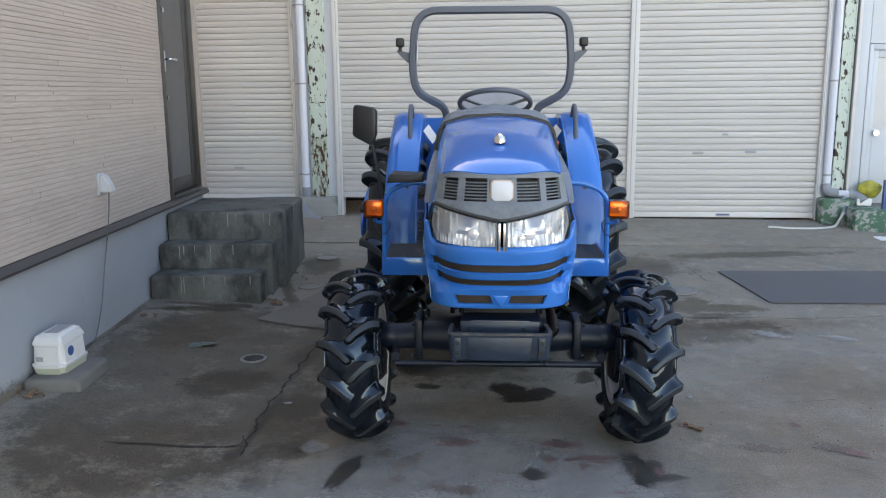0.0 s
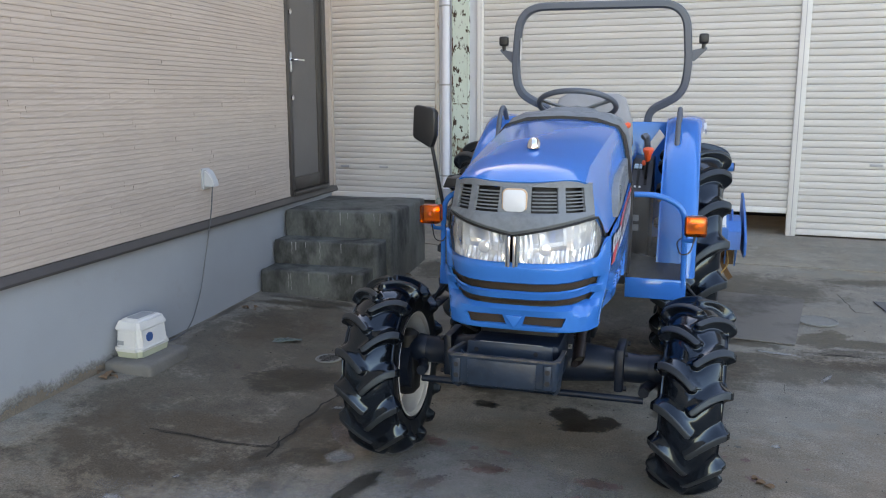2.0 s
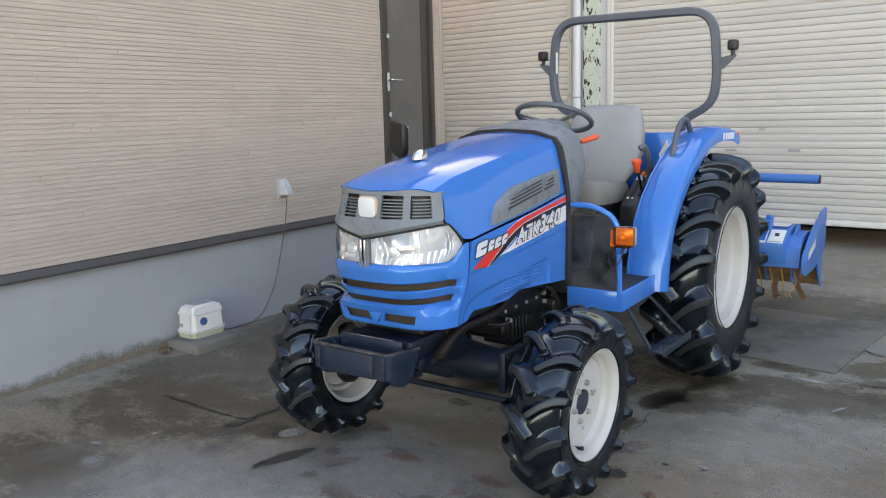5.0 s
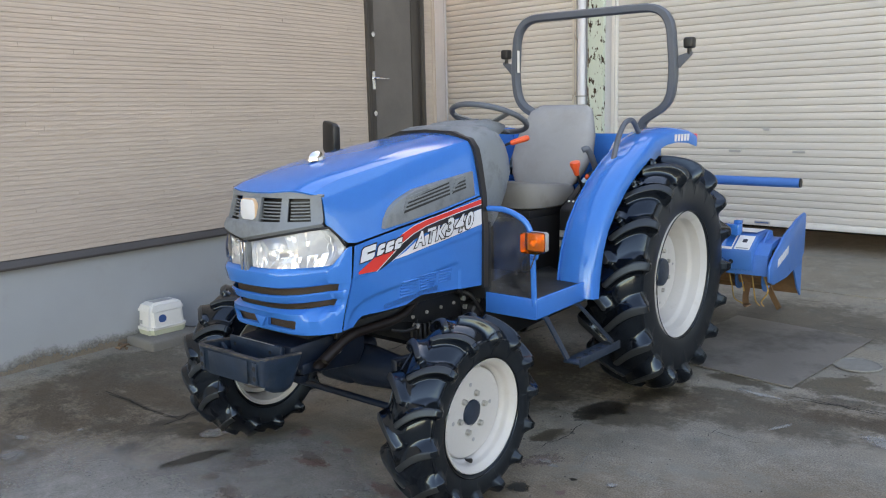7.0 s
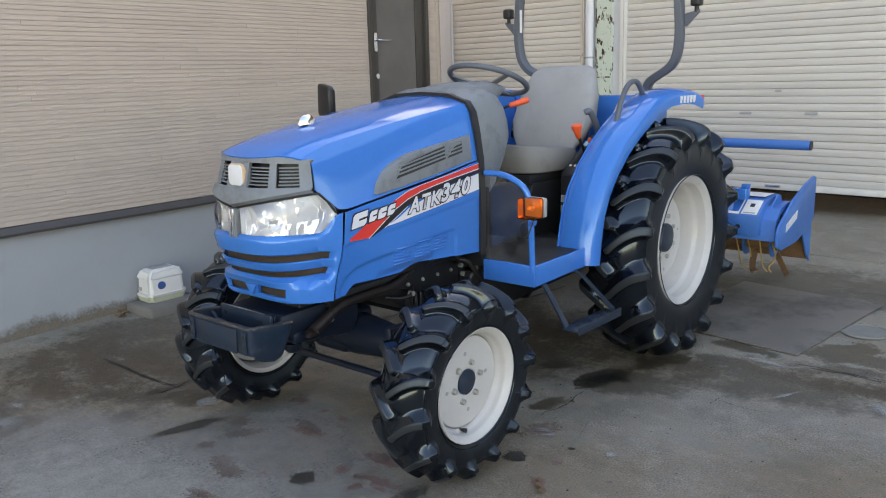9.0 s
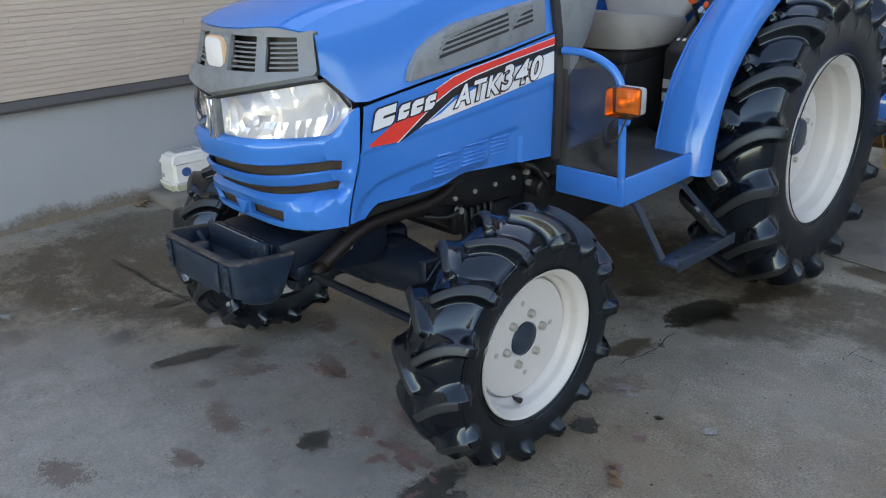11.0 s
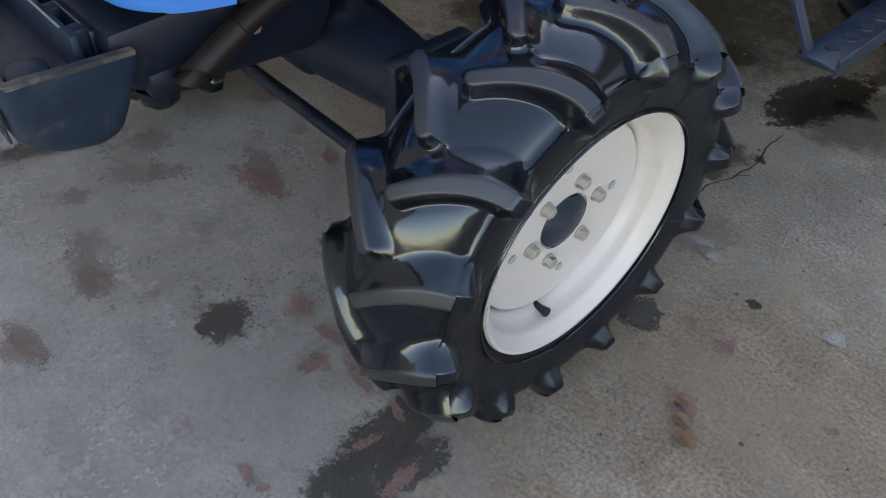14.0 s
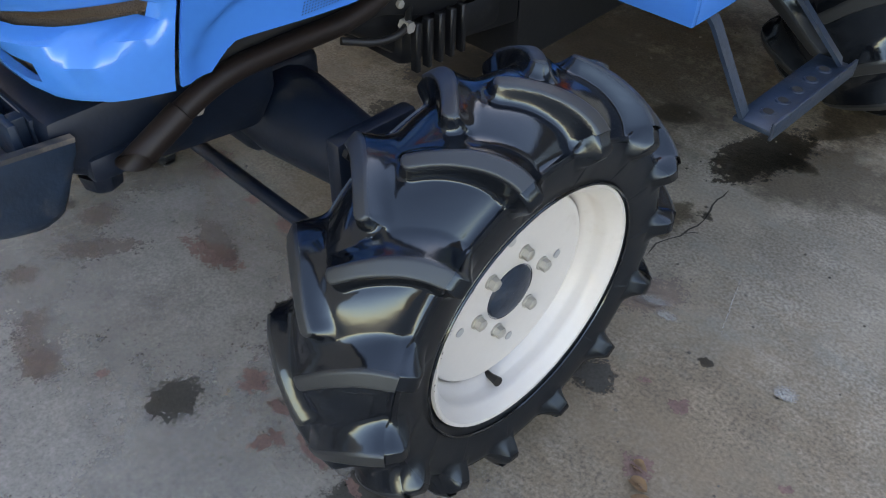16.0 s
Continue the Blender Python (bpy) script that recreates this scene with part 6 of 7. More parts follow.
part("rear_axle", tubed([(-0.46, 1.77, 0.6), (-0.2, 1.77, 0.6), (-0.17, 1.77, 0.6), (0.17, 1.77, 0.6), (0.2, 1.77, 0.6), (0.46, 1.77, 0.6)], [0.08, 0.1, 0.16, 0.16, 0.1, 0.08], 20), BLACK_IRON, tractor)
for s in (-1, 1):
    rail = part("frame_rail", prism(bmesh.new(), [(-0.2, 0.67), (-0.1, 0.69), (0.56, 0.72), (0.56, 0.58), (0.3, 0.592), (0.2, 0.625), (0.05, 0.645), (-0.15, 0.645), (-0.2, 0.64)], s * 0.165, s * 0.185, "u", 0.004), BLACK_IRON, tractor, "black frame rail")
    for v, w in ((0.23, 0.638), (0.32, 0.641), (0.415, 0.643), (0.505, 0.645)):
        part("bolt", rod((s * 0.184, v, w), (s * 0.192, v, w), 0.008, 6), STEEL, rail)
    for k in range(5):
        part("rib", boxed(s * 0.19, s * 0.21, 0.25 + 0.03 * k, 0.262 + 0.03 * k, 0.5, 0.6, bev=0.003, seg=1), BLACK_IRON, rail)
part("oil_pan", boxed(-0.14, 0.18, 0.24, 0.52, 0.5, 0.58, bev=0.02), BLACK_IRON, tractor)
run = fillet([(0.17, 0.27, 0.7), (0.197, 0.17, 0.667), (0.2, 0.09, 0.652), (0.2, -0.02, 0.653), (0.202, -0.13, 0.651), (0.206, -0.2, 0.632), (0.2115, -0.312, 0.578)], 0.035, 6)
tip, back = run[-1], (run[-2] - run[-1]).normalized()
bm = tubed(run, 0.0185, 20, cap=False)
for v in bm.verts:
    # the end is cut off at a slant
    if (v.co - tip).length < 0.03:
        v.co += back * 0.9 * (v.co.x - tip.x)
exh = part("exhaust_pipe", bm, EXHAUST, tractor, "brown sooty exhaust pipe")
bm = tubed([tip + back * 0.1, tip + back * 0.098, tip + back * 0.03, tip], [0.0186, 0.0215, 0.0215, 0.0215], 20, cap=False)
for v in bm.verts:
    if (v.co - tip).length < 0.024:
        v.co += back * 0.9 * (v.co.x - tip.x)
part("pipe_sleeve", bm, EXHAUST, exh)
part("pipe_bore", tubed([tip + back * 0.022, tip + back * 0.024], 0.0182, 18), DARK_VOID, exh)

part("axle_support", prism(bmesh.new(), [(-0.4, 0.655), (-0.4, 0.57), (-0.35, 0.535), (-0.24, 0.52), (-0.06, 0.5), (-0.02, 0.56), (-0.02, 0.66)], -0.15, 0.16, "u", 0.02), AXLE_IRON, tractor, "dark cast axle support")
part("support_lug", tubed([(0.12, -0.33, 0.53), (0.12, -0.33, 0.505), (0.12, -0.33, 0.495)], [0.034, 0.03, 0.018], 8), AXLE_IRON, tractor)
part("bolt", rod((0.158, -0.176, 0.588), (0.172, -0.176, 0.588), 0.009, 6), STEEL, tractor)
part("cross_member", boxed(-0.17, 0.17, -0.36, -0.24, 0.535, 0.58, bev=0.012, seg=2), AXLE_IRON, tractor)
part("fan_belt_guard", boxed(-0.14, 0.14, -0.3, -0.22, 0.6, 0.72, bev=0.01), BLACK_IRON, tractor)
# hoses, fittings and brackets along the engine's foot
for pts, r in (([(0.17, 0.3, 0.69), (0.235, 0.36, 0.735), (0.262, 0.43, 0.742), (0.24, 0.5, 0.7), (0.18, 0.56, 0.66)], 0.008), ([(0.17, 0.5, 0.7), (0.23, 0.57, 0.68), (0.24, 0.63, 0.6), (0.19, 0.72, 0.54)], 0.01), ([(0.18, 0.1, 0.61), (0.21, 0.16, 0.595), (0.215, 0.22, 0.6), (0.18, 0.26, 0.62)], 0.007), ([(0.165, 0.62, 0.63), (0.21, 0.68, 0.66), (0.23, 0.76, 0.64), (0.18, 0.84, 0.58)], 0.008)):
    part("hose", tubed(fillet(pts, 0.03), r, 10), BLACK_PLASTIC, tractor)
for u, v, w in ((0.19, 0.565, 0.655), (0.2, 0.63, 0.665), (0.185, 0.68, 0.62), (0.185, 0.59, 0.61), (0.205, 0.23, 0.603)):
    part("hose_fitting", rod((u - 0.012, v, w), (u + 0.012, v, w), 0.011, 6), STEEL, tractor)
part("engine_bracket", prism(bmesh.new(), [(0.56, 0.7), (0.72, 0.69), (0.74, 0.6), (0.68, 0.56), (0.58, 0.57)], 0.162, 0.178, "u", 0.004), BLACK_IRON, tractor)
part("oil_filter", tubed([(0.15, 0.62, 0.6), (0.225, 0.62, 0.59), (0.232, 0.62, 0.589)], [0.036, 0.036, 0.028], 20), BLACK_PLASTIC, tractor)
# front axle
axle = part("front_axle", tubed([(-0.46, 0.03, 0.46), (-0.38, 0.03, 0.46), (-0.34, 0.03, 0.465), (-0.12, 0.03, 0.47), (0.12, 0.03, 0.47), (0.34, 0.03, 0.465), (0.38, 0.03, 0.46), (0.46, 0.03, 0.46)], [0.055, 0.056, 0.06, 0.085, 0.085, 0.06, 0.056, 0.055], 18), AXLE_IRON, tractor, "dark front axle casing")
part("axle_centre", boxed(-0.1, 0.1, -0.05, 0.12, 0.395, 0.57, bev=0.03, seg=3), AXLE_IRON, axle)
for s in (-1, 1):
    part("flange", boxed(s * 0.318, s * 0.352, -0.055, 0.115, 0.385, 0.552, bev=0.008), AXLE_IRON, axle)
    for dv, dw in ((-0.04, 0.4), (-0.04, 0.535), (0.1, 0.4), (0.1, 0.535)):
        part("bolt", rod((s * 0.354, dv, dw), (s * 0.365, dv, dw), 0.01, 6), BLACK_IRON, axle)
    part("gear_case", tubed([(s * 0.53, 0.03, 0.535), (s * 0.53, 0.03, 0.52), (s * 0.53, 0.03, 0.44), (s * 0.535, 0.03, 0.37), (s * 0.535, 0.03, 0.29), (s * 0.535, 0.03, 0.265)], [0.025, 0.045, 0.05, 0.058, 0.055, 0.035], 18), BLACK_IRON, axle)
    part("knuckle", tubed([(s * 0.44, 0.03, 0.46), (s * 0.47, 0.03, 0.46), (s * 0.5, 0.03, 0.455), (s * 0.55, 0.03, 0.44)], [0.056, 0.062, 0.05, 0.04], 18), AXLE_IRON, axle)
    part("wheel_hub", tubed([(s * 0.5, 0.035, 0.385), (s * 0.56, 0.035, 0.385), (s * 0.565, 0.035, 0.385), (s * 0.63, 0.035, 0.385)], [0.1, 0.1, 0.07, 0.07], 20), AXLE_IRON, axle)
    part("steering_arm", tubed(fillet([(s * 0.47, 0.03, 0.42), (s * 0.43, -0.06, 0.41), (s * 0.43, -0.1, 0.41)], 0.03), 0.02, 10), AXLE_IRON, axle)
part("tie_rod", rod((-0.43, -0.085, 0.375), (0.43, -0.085, 0.375), 0.0135, 12), AXLE_IRON, tractor, "tie rod")

# weight bracket at the front
def bracket_line():
    """The bracket's plan from one rear end round the front to the other."""
    return fillet([(-0.188, -0.37, 0), (-0.192, -0.46, 0), (-0.194, -0.556, 0), (0.182, -0.556, 0), (0.182, -0.46, 0), (0.178, -0.37, 0)], 0.022, 6)


def fine_line(pts, step):
    out = []
    for p, q in zip(pts, pts[1:]):
        k = max(1, round((Vector(q) - Vector(p)).length / step))
        out += [Vector(p).lerp(Vector(q), i / k) for i in range(k)]
    return out + [Vector(pts[-1])]


plan = fine_line(bracket_line(), 0.014)
rim_w = lambda v: pick(v, [(-0.56, 0.645), (-0.52, 0.645), (-0.37, 0.629)])
foot_w = lambda v: pick(v, [(-0.56, 0.542), (-0.53, 0.53), (-0.5, 0.512), (-0.45, 0.499), (-0.43, 0.5), (-0.41, 0.512), (-0.395, 0.54), (-0.38, 0.575), (-0.37, 0.6)])
grid = []
for k in (0, 0.12, 0.35, 0.6, 0.85, 0.95, 1.0):
    tuck = 0.0 if k < 0.9 else (0.004 if k < 0.99 else 0.012)
    row = []
    for p in plan:
        w = rim_w(p.y) + (foot_w(p.y) - rim_w(p.y)) * k
        row.append((p.x * (1 - 0.06 * k) - math.copysign(tuck, p.x) * (abs(p.x) > 0.15), p.y + 0.006 * k * (p.y < -0.54) + tuck * (p.y < -0.54), w))
    grid.append(row)
br = part("front_bracket", sheet(bmesh.new(), grid, 0.012, within=(0, -0.45, 0.6)), NAVY_IRON, tractor, "scuffed dark cast front weight bracket", smooth=40)
part("worn_rim", tubed([(p.x * 0.972, p.y + 0.005 * (p.y < -0.54), rim_w(p.y) + 0.0) for p in plan], 1, section=[(-0.009, -0.004), (-0.008, 0.003), (0.006, 0.003), (0.0065, -0.004)], up=(0, 0, 1)), SCUFFED, br, "worn edge of the bracket", smooth=50)
part("face_plate", prism(bmesh.new(), [(-0.122, 0.634), (0.108, 0.634), (0.104, 0.548), (-0.118, 0.548)], -0.559, -0.5565, "v", 0.001), NAVY_IRON, br)
for s, e in ((-1, 0.192), (1, 0.178)):
    part("pillar", boxed(s * (e - 0.046), s * (e - 0.02), -0.5598, -0.556, 0.552, 0.634, bev=0.003), NAVY_IRON, br)
    for w in (0.575, 0.612):
        part("bolt_hole", rod((s * (e - 0.033), -0.559, w), (s * (e - 0.033), -0.5606, w), 0.0085, 12), DARK_VOID, br)
    part("boss", tubed([(s * 0.1, -0.495, 0.59), (s * 0.1, -0.495, 0.615), (s * 0.1, -0.495, 0.62)], [0.034, 0.03, 0.02], 18), NAVY_IRON, br)
    part("web", prism(bmesh.new(), [(s * 0.115, 0.594), (s * 0.168, 0.594), (s * 0.168, 0.634), (s * 0.15, 0.622)], -0.47, -0.455, "v", 0.003), NAVY_IRON, br)
part("tray_floor", boxed(-0.176, 0.166, -0.546, -0.39, 0.575, 0.596), NAVY_IRON, br, smooth=0)
part("inner_box", boxed(-0.15, 0.14, -0.398, -0.33, 0.561, 0.64, bev=0.01, seg=3), NAVY_IRON, br)
part("inner_plate", boxed(-0.15, 0.142, -0.438, -0.426, 0.561, 0.66, bev=0.003), NAVY_IRON, br)
part("inner_plate", boxed(-0.15, 0.12, -0.404, -0.395, 0.561, 0.645, bev=0.003), NAVY_IRON, br)
for u in (-0.12, 0.085):
    part("bolt_hole", rod((u, -0.4382, 0.63), (u, -0.4395, 0.63), 0.008, 12), DARK_VOID, br)
for u in (-0.1, 0.02, 0.1):
    part("lug_rib", boxed(u - 0.012, u + 0.012, -0.4258, -0.4042, 0.575, 0.65, bev=0.002), NAVY_IRON, br)
part("bright_edge", boxed(-0.107, 0.108, -0.4375, -0.4345, 0.6602, 0.6618), STEEL, br, "bright worn edge", smooth=0)
part("bright_edge", boxed(-0.13, 0.09, -0.4035, -0.4015, 0.6452, 0.6462), STEEL, br, smooth=0)


# ---- wheels ----
def tyre_section(R, depth, hw, bead):
    """The bare casing's outline, smoothed, from the outer bead over the crown to the inner one."""
    c = R - depth
    side = [(bead, hw * 0.78), (bead + (c - bead) * 0.1, hw * 0.9), (bead + (c - bead) * 0.25, hw * 0.98), (bead + (c - bead) * 0.45, hw * 1.02), (bead + (c - bead) * 0.66, hw * 1.0), (c - 0.056, hw * 0.93), (c - 0.034, hw * 0.78), (c - 0.014, hw * 0.5), (c - 0.003, hw * 0.22)]
    pts = np.array(side + [(c, 0.0)] + [(r, -x) for r, x in side[::-1]])
    for _ in range(3):
        cut = np.empty((2 * len(pts) - 2, 2))
        cut[0::2], cut[1::2] = pts[:-1] * 0.75 + pts[1:] * 0.25, pts[:-1] * 0.25 + pts[1:] * 0.75
        pts = np.vstack([pts[:1], cut, pts[-1:]])
    arc = np.concatenate([[0], np.cumsum(np.hypot(*np.diff(pts, axis=0).T))])
    return pts, arc[-1] / 2 - arc


def tyre_mesh(R, depth, hw, bead, lugs, sweep, wide):
    """Casing and curved lugs in one moulded skin."""
    pts, arc = tyre_section(R, depth, hw, bead)
    a = np.concatenate([np.linspace(arc[0], hw * 1.5, 12)[:-1], np.linspace(hw * 1.5, -hw * 1.5, 112), np.linspace(-hw * 1.5, arc[-1], 12)[1:]])
    r, x = np.interp(-a, -arc, pts[:, 0]), np.interp(-a, -arc, pts[:, 1])
    dr, dx = np.gradient(r, a), np.gradient(x, a)
    ln = np.hypot(dr, dx)
    nr, nx = dx / ln, -dr / ln
    pitch, per = 2 * math.pi * R / lugs, 72
    s = np.arange(per) * pitch / per
    shoulder, end = hw * 1.0, hw * 1.3
    k = np.linspace(0, 1, 40)
    pa = 0.004 + (end - 0.004) * k
    ps = R * sweep * np.clip(1 - pa / shoulder, 0, 1) ** 1.6
    top = wide * (0.36 + 0.24 * np.clip((pa - 0.2 * hw) / hw, 0, 1))
    foot = wide * (0.6 + 0.45 * np.clip((pa - 0.1 * hw) / hw, 0, 1))
    tall = 0.8 + 0.6 * np.clip(np.abs(a) / shoulder, 0, 1.1) ** 2
    height, apart = np.zeros((len(a), per)), np.full((len(a), per), 1.0)
    for row in (1, -1):
        off = 0.0 if row > 0 else pitch / 2
        for turn in (-2, -1, 0, 1, 2):
            along = s[None, :, None] - off - turn * pitch - ps
            d = np.hypot(row * a[:, None, None] - pa, along)
            j = (d - top).argmin(axis=2)
            near = np.take_along_axis(d, j[:, :, None], axis=2)[:, :, 0]
            # the leading flank runs out into the casing, the other one is steep
            lead = np.take_along_axis(along, j[:, :, None], axis=2)[:, :, 0] < 0
            apart = np.minimum(apart, near - top[j])
            p = np.clip((near - top[j]) / (foot[j] * np.where(lead, 2.1, 1.0)), 0, 1)
            p = (np.sqrt(p * p + 0.006) - 0.0775) / 0.9255
            fall = np.clip((row * a[:, None] - shoulder) / (end + 0.012 - shoulder), 0, 1)
            rise = 1 - 0.92 * fall ** 1.3
            height = np.maximum(height, rise * (1 - p) ** 1.9)
    # the casing swells a little between the lugs
    swell = 0.16 * (1 - np.exp(-(np.maximum(apart, 0) / (0.8 * wide)) ** 2)) * (np.abs(a) < shoulder)[:, None] * np.cos(np.clip(np.abs(a) / shoulder, 0, 1) * math.pi / 2)[:, None]
    verts, faces, worn = [], [], []
    n, m = len(a), per * lugs
    for q in range(m):
        f = q / m * 2 * math.pi
        h = height[:, q % per] * depth * tall + swell[:, q % per] * depth
        rr, xx = r + nr * h, x + nx * h
        worn.append(height[:, q % per])
        verts.append(np.stack([xx, -rr * math.sin(f), rr * math.cos(f)], axis=1))
    for q in range(m):
        t = (q + 1) % m
        for i in range(n - 1):
            faces.append((q * n + i, q * n + i + 1, t * n + i + 1, t * n + i))
    me = bpy.data.meshes.new("tyre")
    me.from_pydata(np.concatenate(verts).tolist(), [], faces)
    bm = bmesh.new()
    bm.from_mesh(me)
    bpy.data.meshes.remove(me)
    lay = bm.verts.layers.float.new("worn")
    for v, k in zip(bm.verts, np.clip(np.concatenate(worn) * 5 - 4, 0, 1).tolist()):
        v[lay] = k
    # the sidewalls are duller than the tread
    lay = bm.verts.layers.float.new("side")
    for v, k in zip(bm.verts, np.tile(np.clip((np.abs(a) / hw - 1.12) * 5, 0, 1), m).tolist()):
        v[lay] = k
    return bm


TYRES = {}


def tyre(name, m, R, depth, hw, bead, lugs, sweep, wide):
    if name in TYRES:
        t = again(TYRES[name], m)
    else:
        t = TYRES[name] = part(name, tyre_mesh(R, depth, hw, bead, lugs, sweep, wide), RUBBER, tractor, "glossy black farm tyre with curved lugs", smooth=60, m=m)
    # moulded ring on the sidewalls
    for s in (-1, 1):
        r = bead + 0.018
        part("bead_ring", tubed([(s * hw * 0.945, r * math.cos(a), r * math.sin(a)) for a in (2 * math.pi * i / 64 for i in range(64))], 0.0022, 6, closed=True), RUBBER, t)


def wheel(name, u, v, w, s, R, depth, hw, bead, lugs, sweep, wide, rim_prof, hub_r, hub_x, bolts, bolt_r, disc_x, label, turn, lean=0.0, toe=0.0, first=0.3, seated=(0.0, 0.0, 0.0)):
    m = pose(u, v, w, 0, s * lean, s * toe) @ Matrix.Rotation(turn, 4, "X")
    rim = part(name, spin(bmesh.new(), [(r, s * x) for r, x in rim_prof], 96), RIM_WHITE, tractor, label, smooth=28, m=Matrix.Translation(seated) @ m)
    tyre(name.replace("wheel", "tyre"), m, R, depth, hw, bead, lugs, sweep, wide)
    cap = [(hub_r, disc_x + 0.002), (hub_r, hub_x - 0.012), (hub_r * 0.93, hub_x - 0.004), (hub_r * 0.6, hub_x), (0.0005, hub_x)]
    part("hub_cap", spin(bmesh.new(), [(r, s * x) for r, x in cap], 32), NAVY_IRON, rim, "dark hub cap")
    nut = None
    for i in range(bolts):
        a = 2 * math.pi * i / bolts + first - turn
        mb = Matrix.Translation((s * disc_x, bolt_r * math.cos(a), bolt_r * math.sin(a)))
        if nut is None:
            bm = tubed([(0, 0, 0), (s * 0.003, 0, 0)], 0.0125, 16)
            tube(bm, [(s * 0.003, 0, 0), (s * 0.013, 0, 0), (s * 0.015, 0, 0)], [0.0105, 0.0105, 0.007], 6)
            nut = part("wheel_nut", bm, STEEL, rim, m=mb)
        else:
            again(nut, mb)
    for i in range(4):
        a = math.pi / 2 * i + 0.1 - turn
        q = bolt_r * 1.5
        part("disc_hole", rod((s * (disc_x + 0.0005), q * math.cos(a), q * math.sin(a)), (s * (disc_x + 0.0018), q * math.cos(a), q * math.sin(a)), 0.008, 10), LABEL_GREY, rim)
    return rim


F_RIM = [(0.206, -0.096), (0.216, -0.102), (0.218, -0.096), (0.2, -0.09), (0.19, -0.065), (0.184, 0.0), (0.184, 0.03), (0.188, 0.056), (0.197, 0.077), (0.202, 0.084), (0.213, 0.088), (0.2165, 0.093), (0.214, 0.098), (0.209, 0.097), (0.204, 0.092), (0.198, 0.085), (0.1935, 0.08), (0.191, 0.076),
         (0.19, 0.07), (0.1893, 0.06), (0.1875, 0.054), (0.184, 0.049), (0.18, 0.044), (0.177, 0.039), (0.1752, 0.035), (0.1745, 0.024), (0.172, 0.024), (0.1712, 0.038), (0.168, 0.042), (0.16, 0.0425), (0.1, 0.0425), (0.0005, 0.0425), (0.0005, 0.0), (0.15, 0.0), (0.158, -0.02), (0.175, -0.02)]
R_RIM = [(0.312, -0.125), (0.332, -0.13), (0.333, -0.122), (0.308, -0.112), (0.292, -0.07), (0.285, 0.0), (0.287, 0.05), (0.296, 0.09), (0.312, 0.112), (0.326, 0.116), (0.332, 0.124), (0.328, 0.131), (0.319, 0.128), (0.311, 0.12), (0.302, 0.112), (0.2955, 0.106), (0.293, 0.098),
         (0.291, 0.066), (0.288, 0.057), (0.277, 0.046), (0.272, 0.036), (0.27, -0.03), (0.264, -0.043), (0.235, -0.045), (0.218, -0.03), (0.214, -0.004), (0.21, 0.0), (0.1, 0.0), (0.0005, 0.0), (0.0005, -0.012), (0.2, -0.012), (0.21, -0.05), (0.262, -0.058), (0.276, -0.04)]
for s in (-1, 1):
    fw_ = wheel("front_wheel", s * 0.598, 0.03, 0.381, s, 0.378, 0.029, 0.106, 0.206, 14, radians(12.5), 0.022, F_RIM, 0.05, 0.05, 6, 0.0735, 0.043, "white front wheel with a dark hub", radians(-8.4 if s > 0 else 1.0), 2.0, -0.7, radians(12), (0, 0.003, 0.006))
    part("valve", tubed([(s * 0.028, -0.028, -0.18), (s * 0.05, -0.03, -0.176), (s * 0.068, -0.032, -0.172)], [0.006, 0.006, 0.009], 10), BLACK_PLASTIC, fw_, "rubber tyre valve", m=Matrix.Rotation(radians(8.4 if s > 0 else -1.0), 4, "X"))
    rnd = random.Random(5 + s)
    bm = bmesh.new()
    for k in range(46):
        a, da, r = rnd.uniform(0, 2 * math.pi), rnd.uniform(0.008, 0.04), rnd.uniform(0.2135, 0.2165)
        ring = [(s * 0.0992, rr * math.cos(a + f * da), rr * math.sin(a + f * da)) for rr, f in ((r, 0), (r + 0.0012, 0.5), (r, 1), (r - 0.0016, 0.5))]
        bm.faces.new([bm.verts.new(q) for q in ring])
    tagged(part("chipped_edge", bm, BLACK_IRON, fw_, smooth=0), "dark chips along the rim's edge", kind="stuff")
    wheel("rear_wheel", s * 0.578, 1.768, 0.618, s, 0.624, 0.04, 0.15, 0.318, 17, radians(11), 0.032, R_RIM, 0.075, 0.03, 8, 0.115, 0.0005, "large white rear wheel with a dark hub", radians(12.5), 0, 0, radians(22))

# ---- rotary tiller behind the tractor ----
tiller = thing("rotary_tiller", TRACTOR_POSE, "blue rotary tiller hitched behind the tractor", "tiller")
part("top_bar", rod((-0.86, 3.22, 0.985), (0.86, 3.22, 0.985), 0.031, 20), BLUE_WORN, tiller, "blue round cross bar")
part("bar_cap", rod((0.8602, 3.22, 0.985), (0.868, 3.22, 0.985), 0.029, 20), BLACK_PLASTIC, tiller)
cover = [(2.52, 0.50), (2.53, 0.62), (2.6, 0.68), (2.72, 0.7), (2.84, 0.69), (2.95, 0.655), (3.08, 0.58), (3.1, 0.55), (2.92, 0.63), (2.8, 0.665), (2.62, 0.65), (2.56, 0.6), (2.545, 0.50)]
part("cover", prism(bmesh.new(), cover, -0.9, 0.9, "u"), BLUE_WORN, tiller, "blue steel hood over the tines", smooth=25)
part("rear_flap", prism(bmesh.new(), [(3.06, 0.6), (3.09, 0.615), (3.18, 0.3), (3.165, 0.28)], -0.88, 0.9, "u"), RUSTY, tiller, "muddy rear flap", smooth=0)
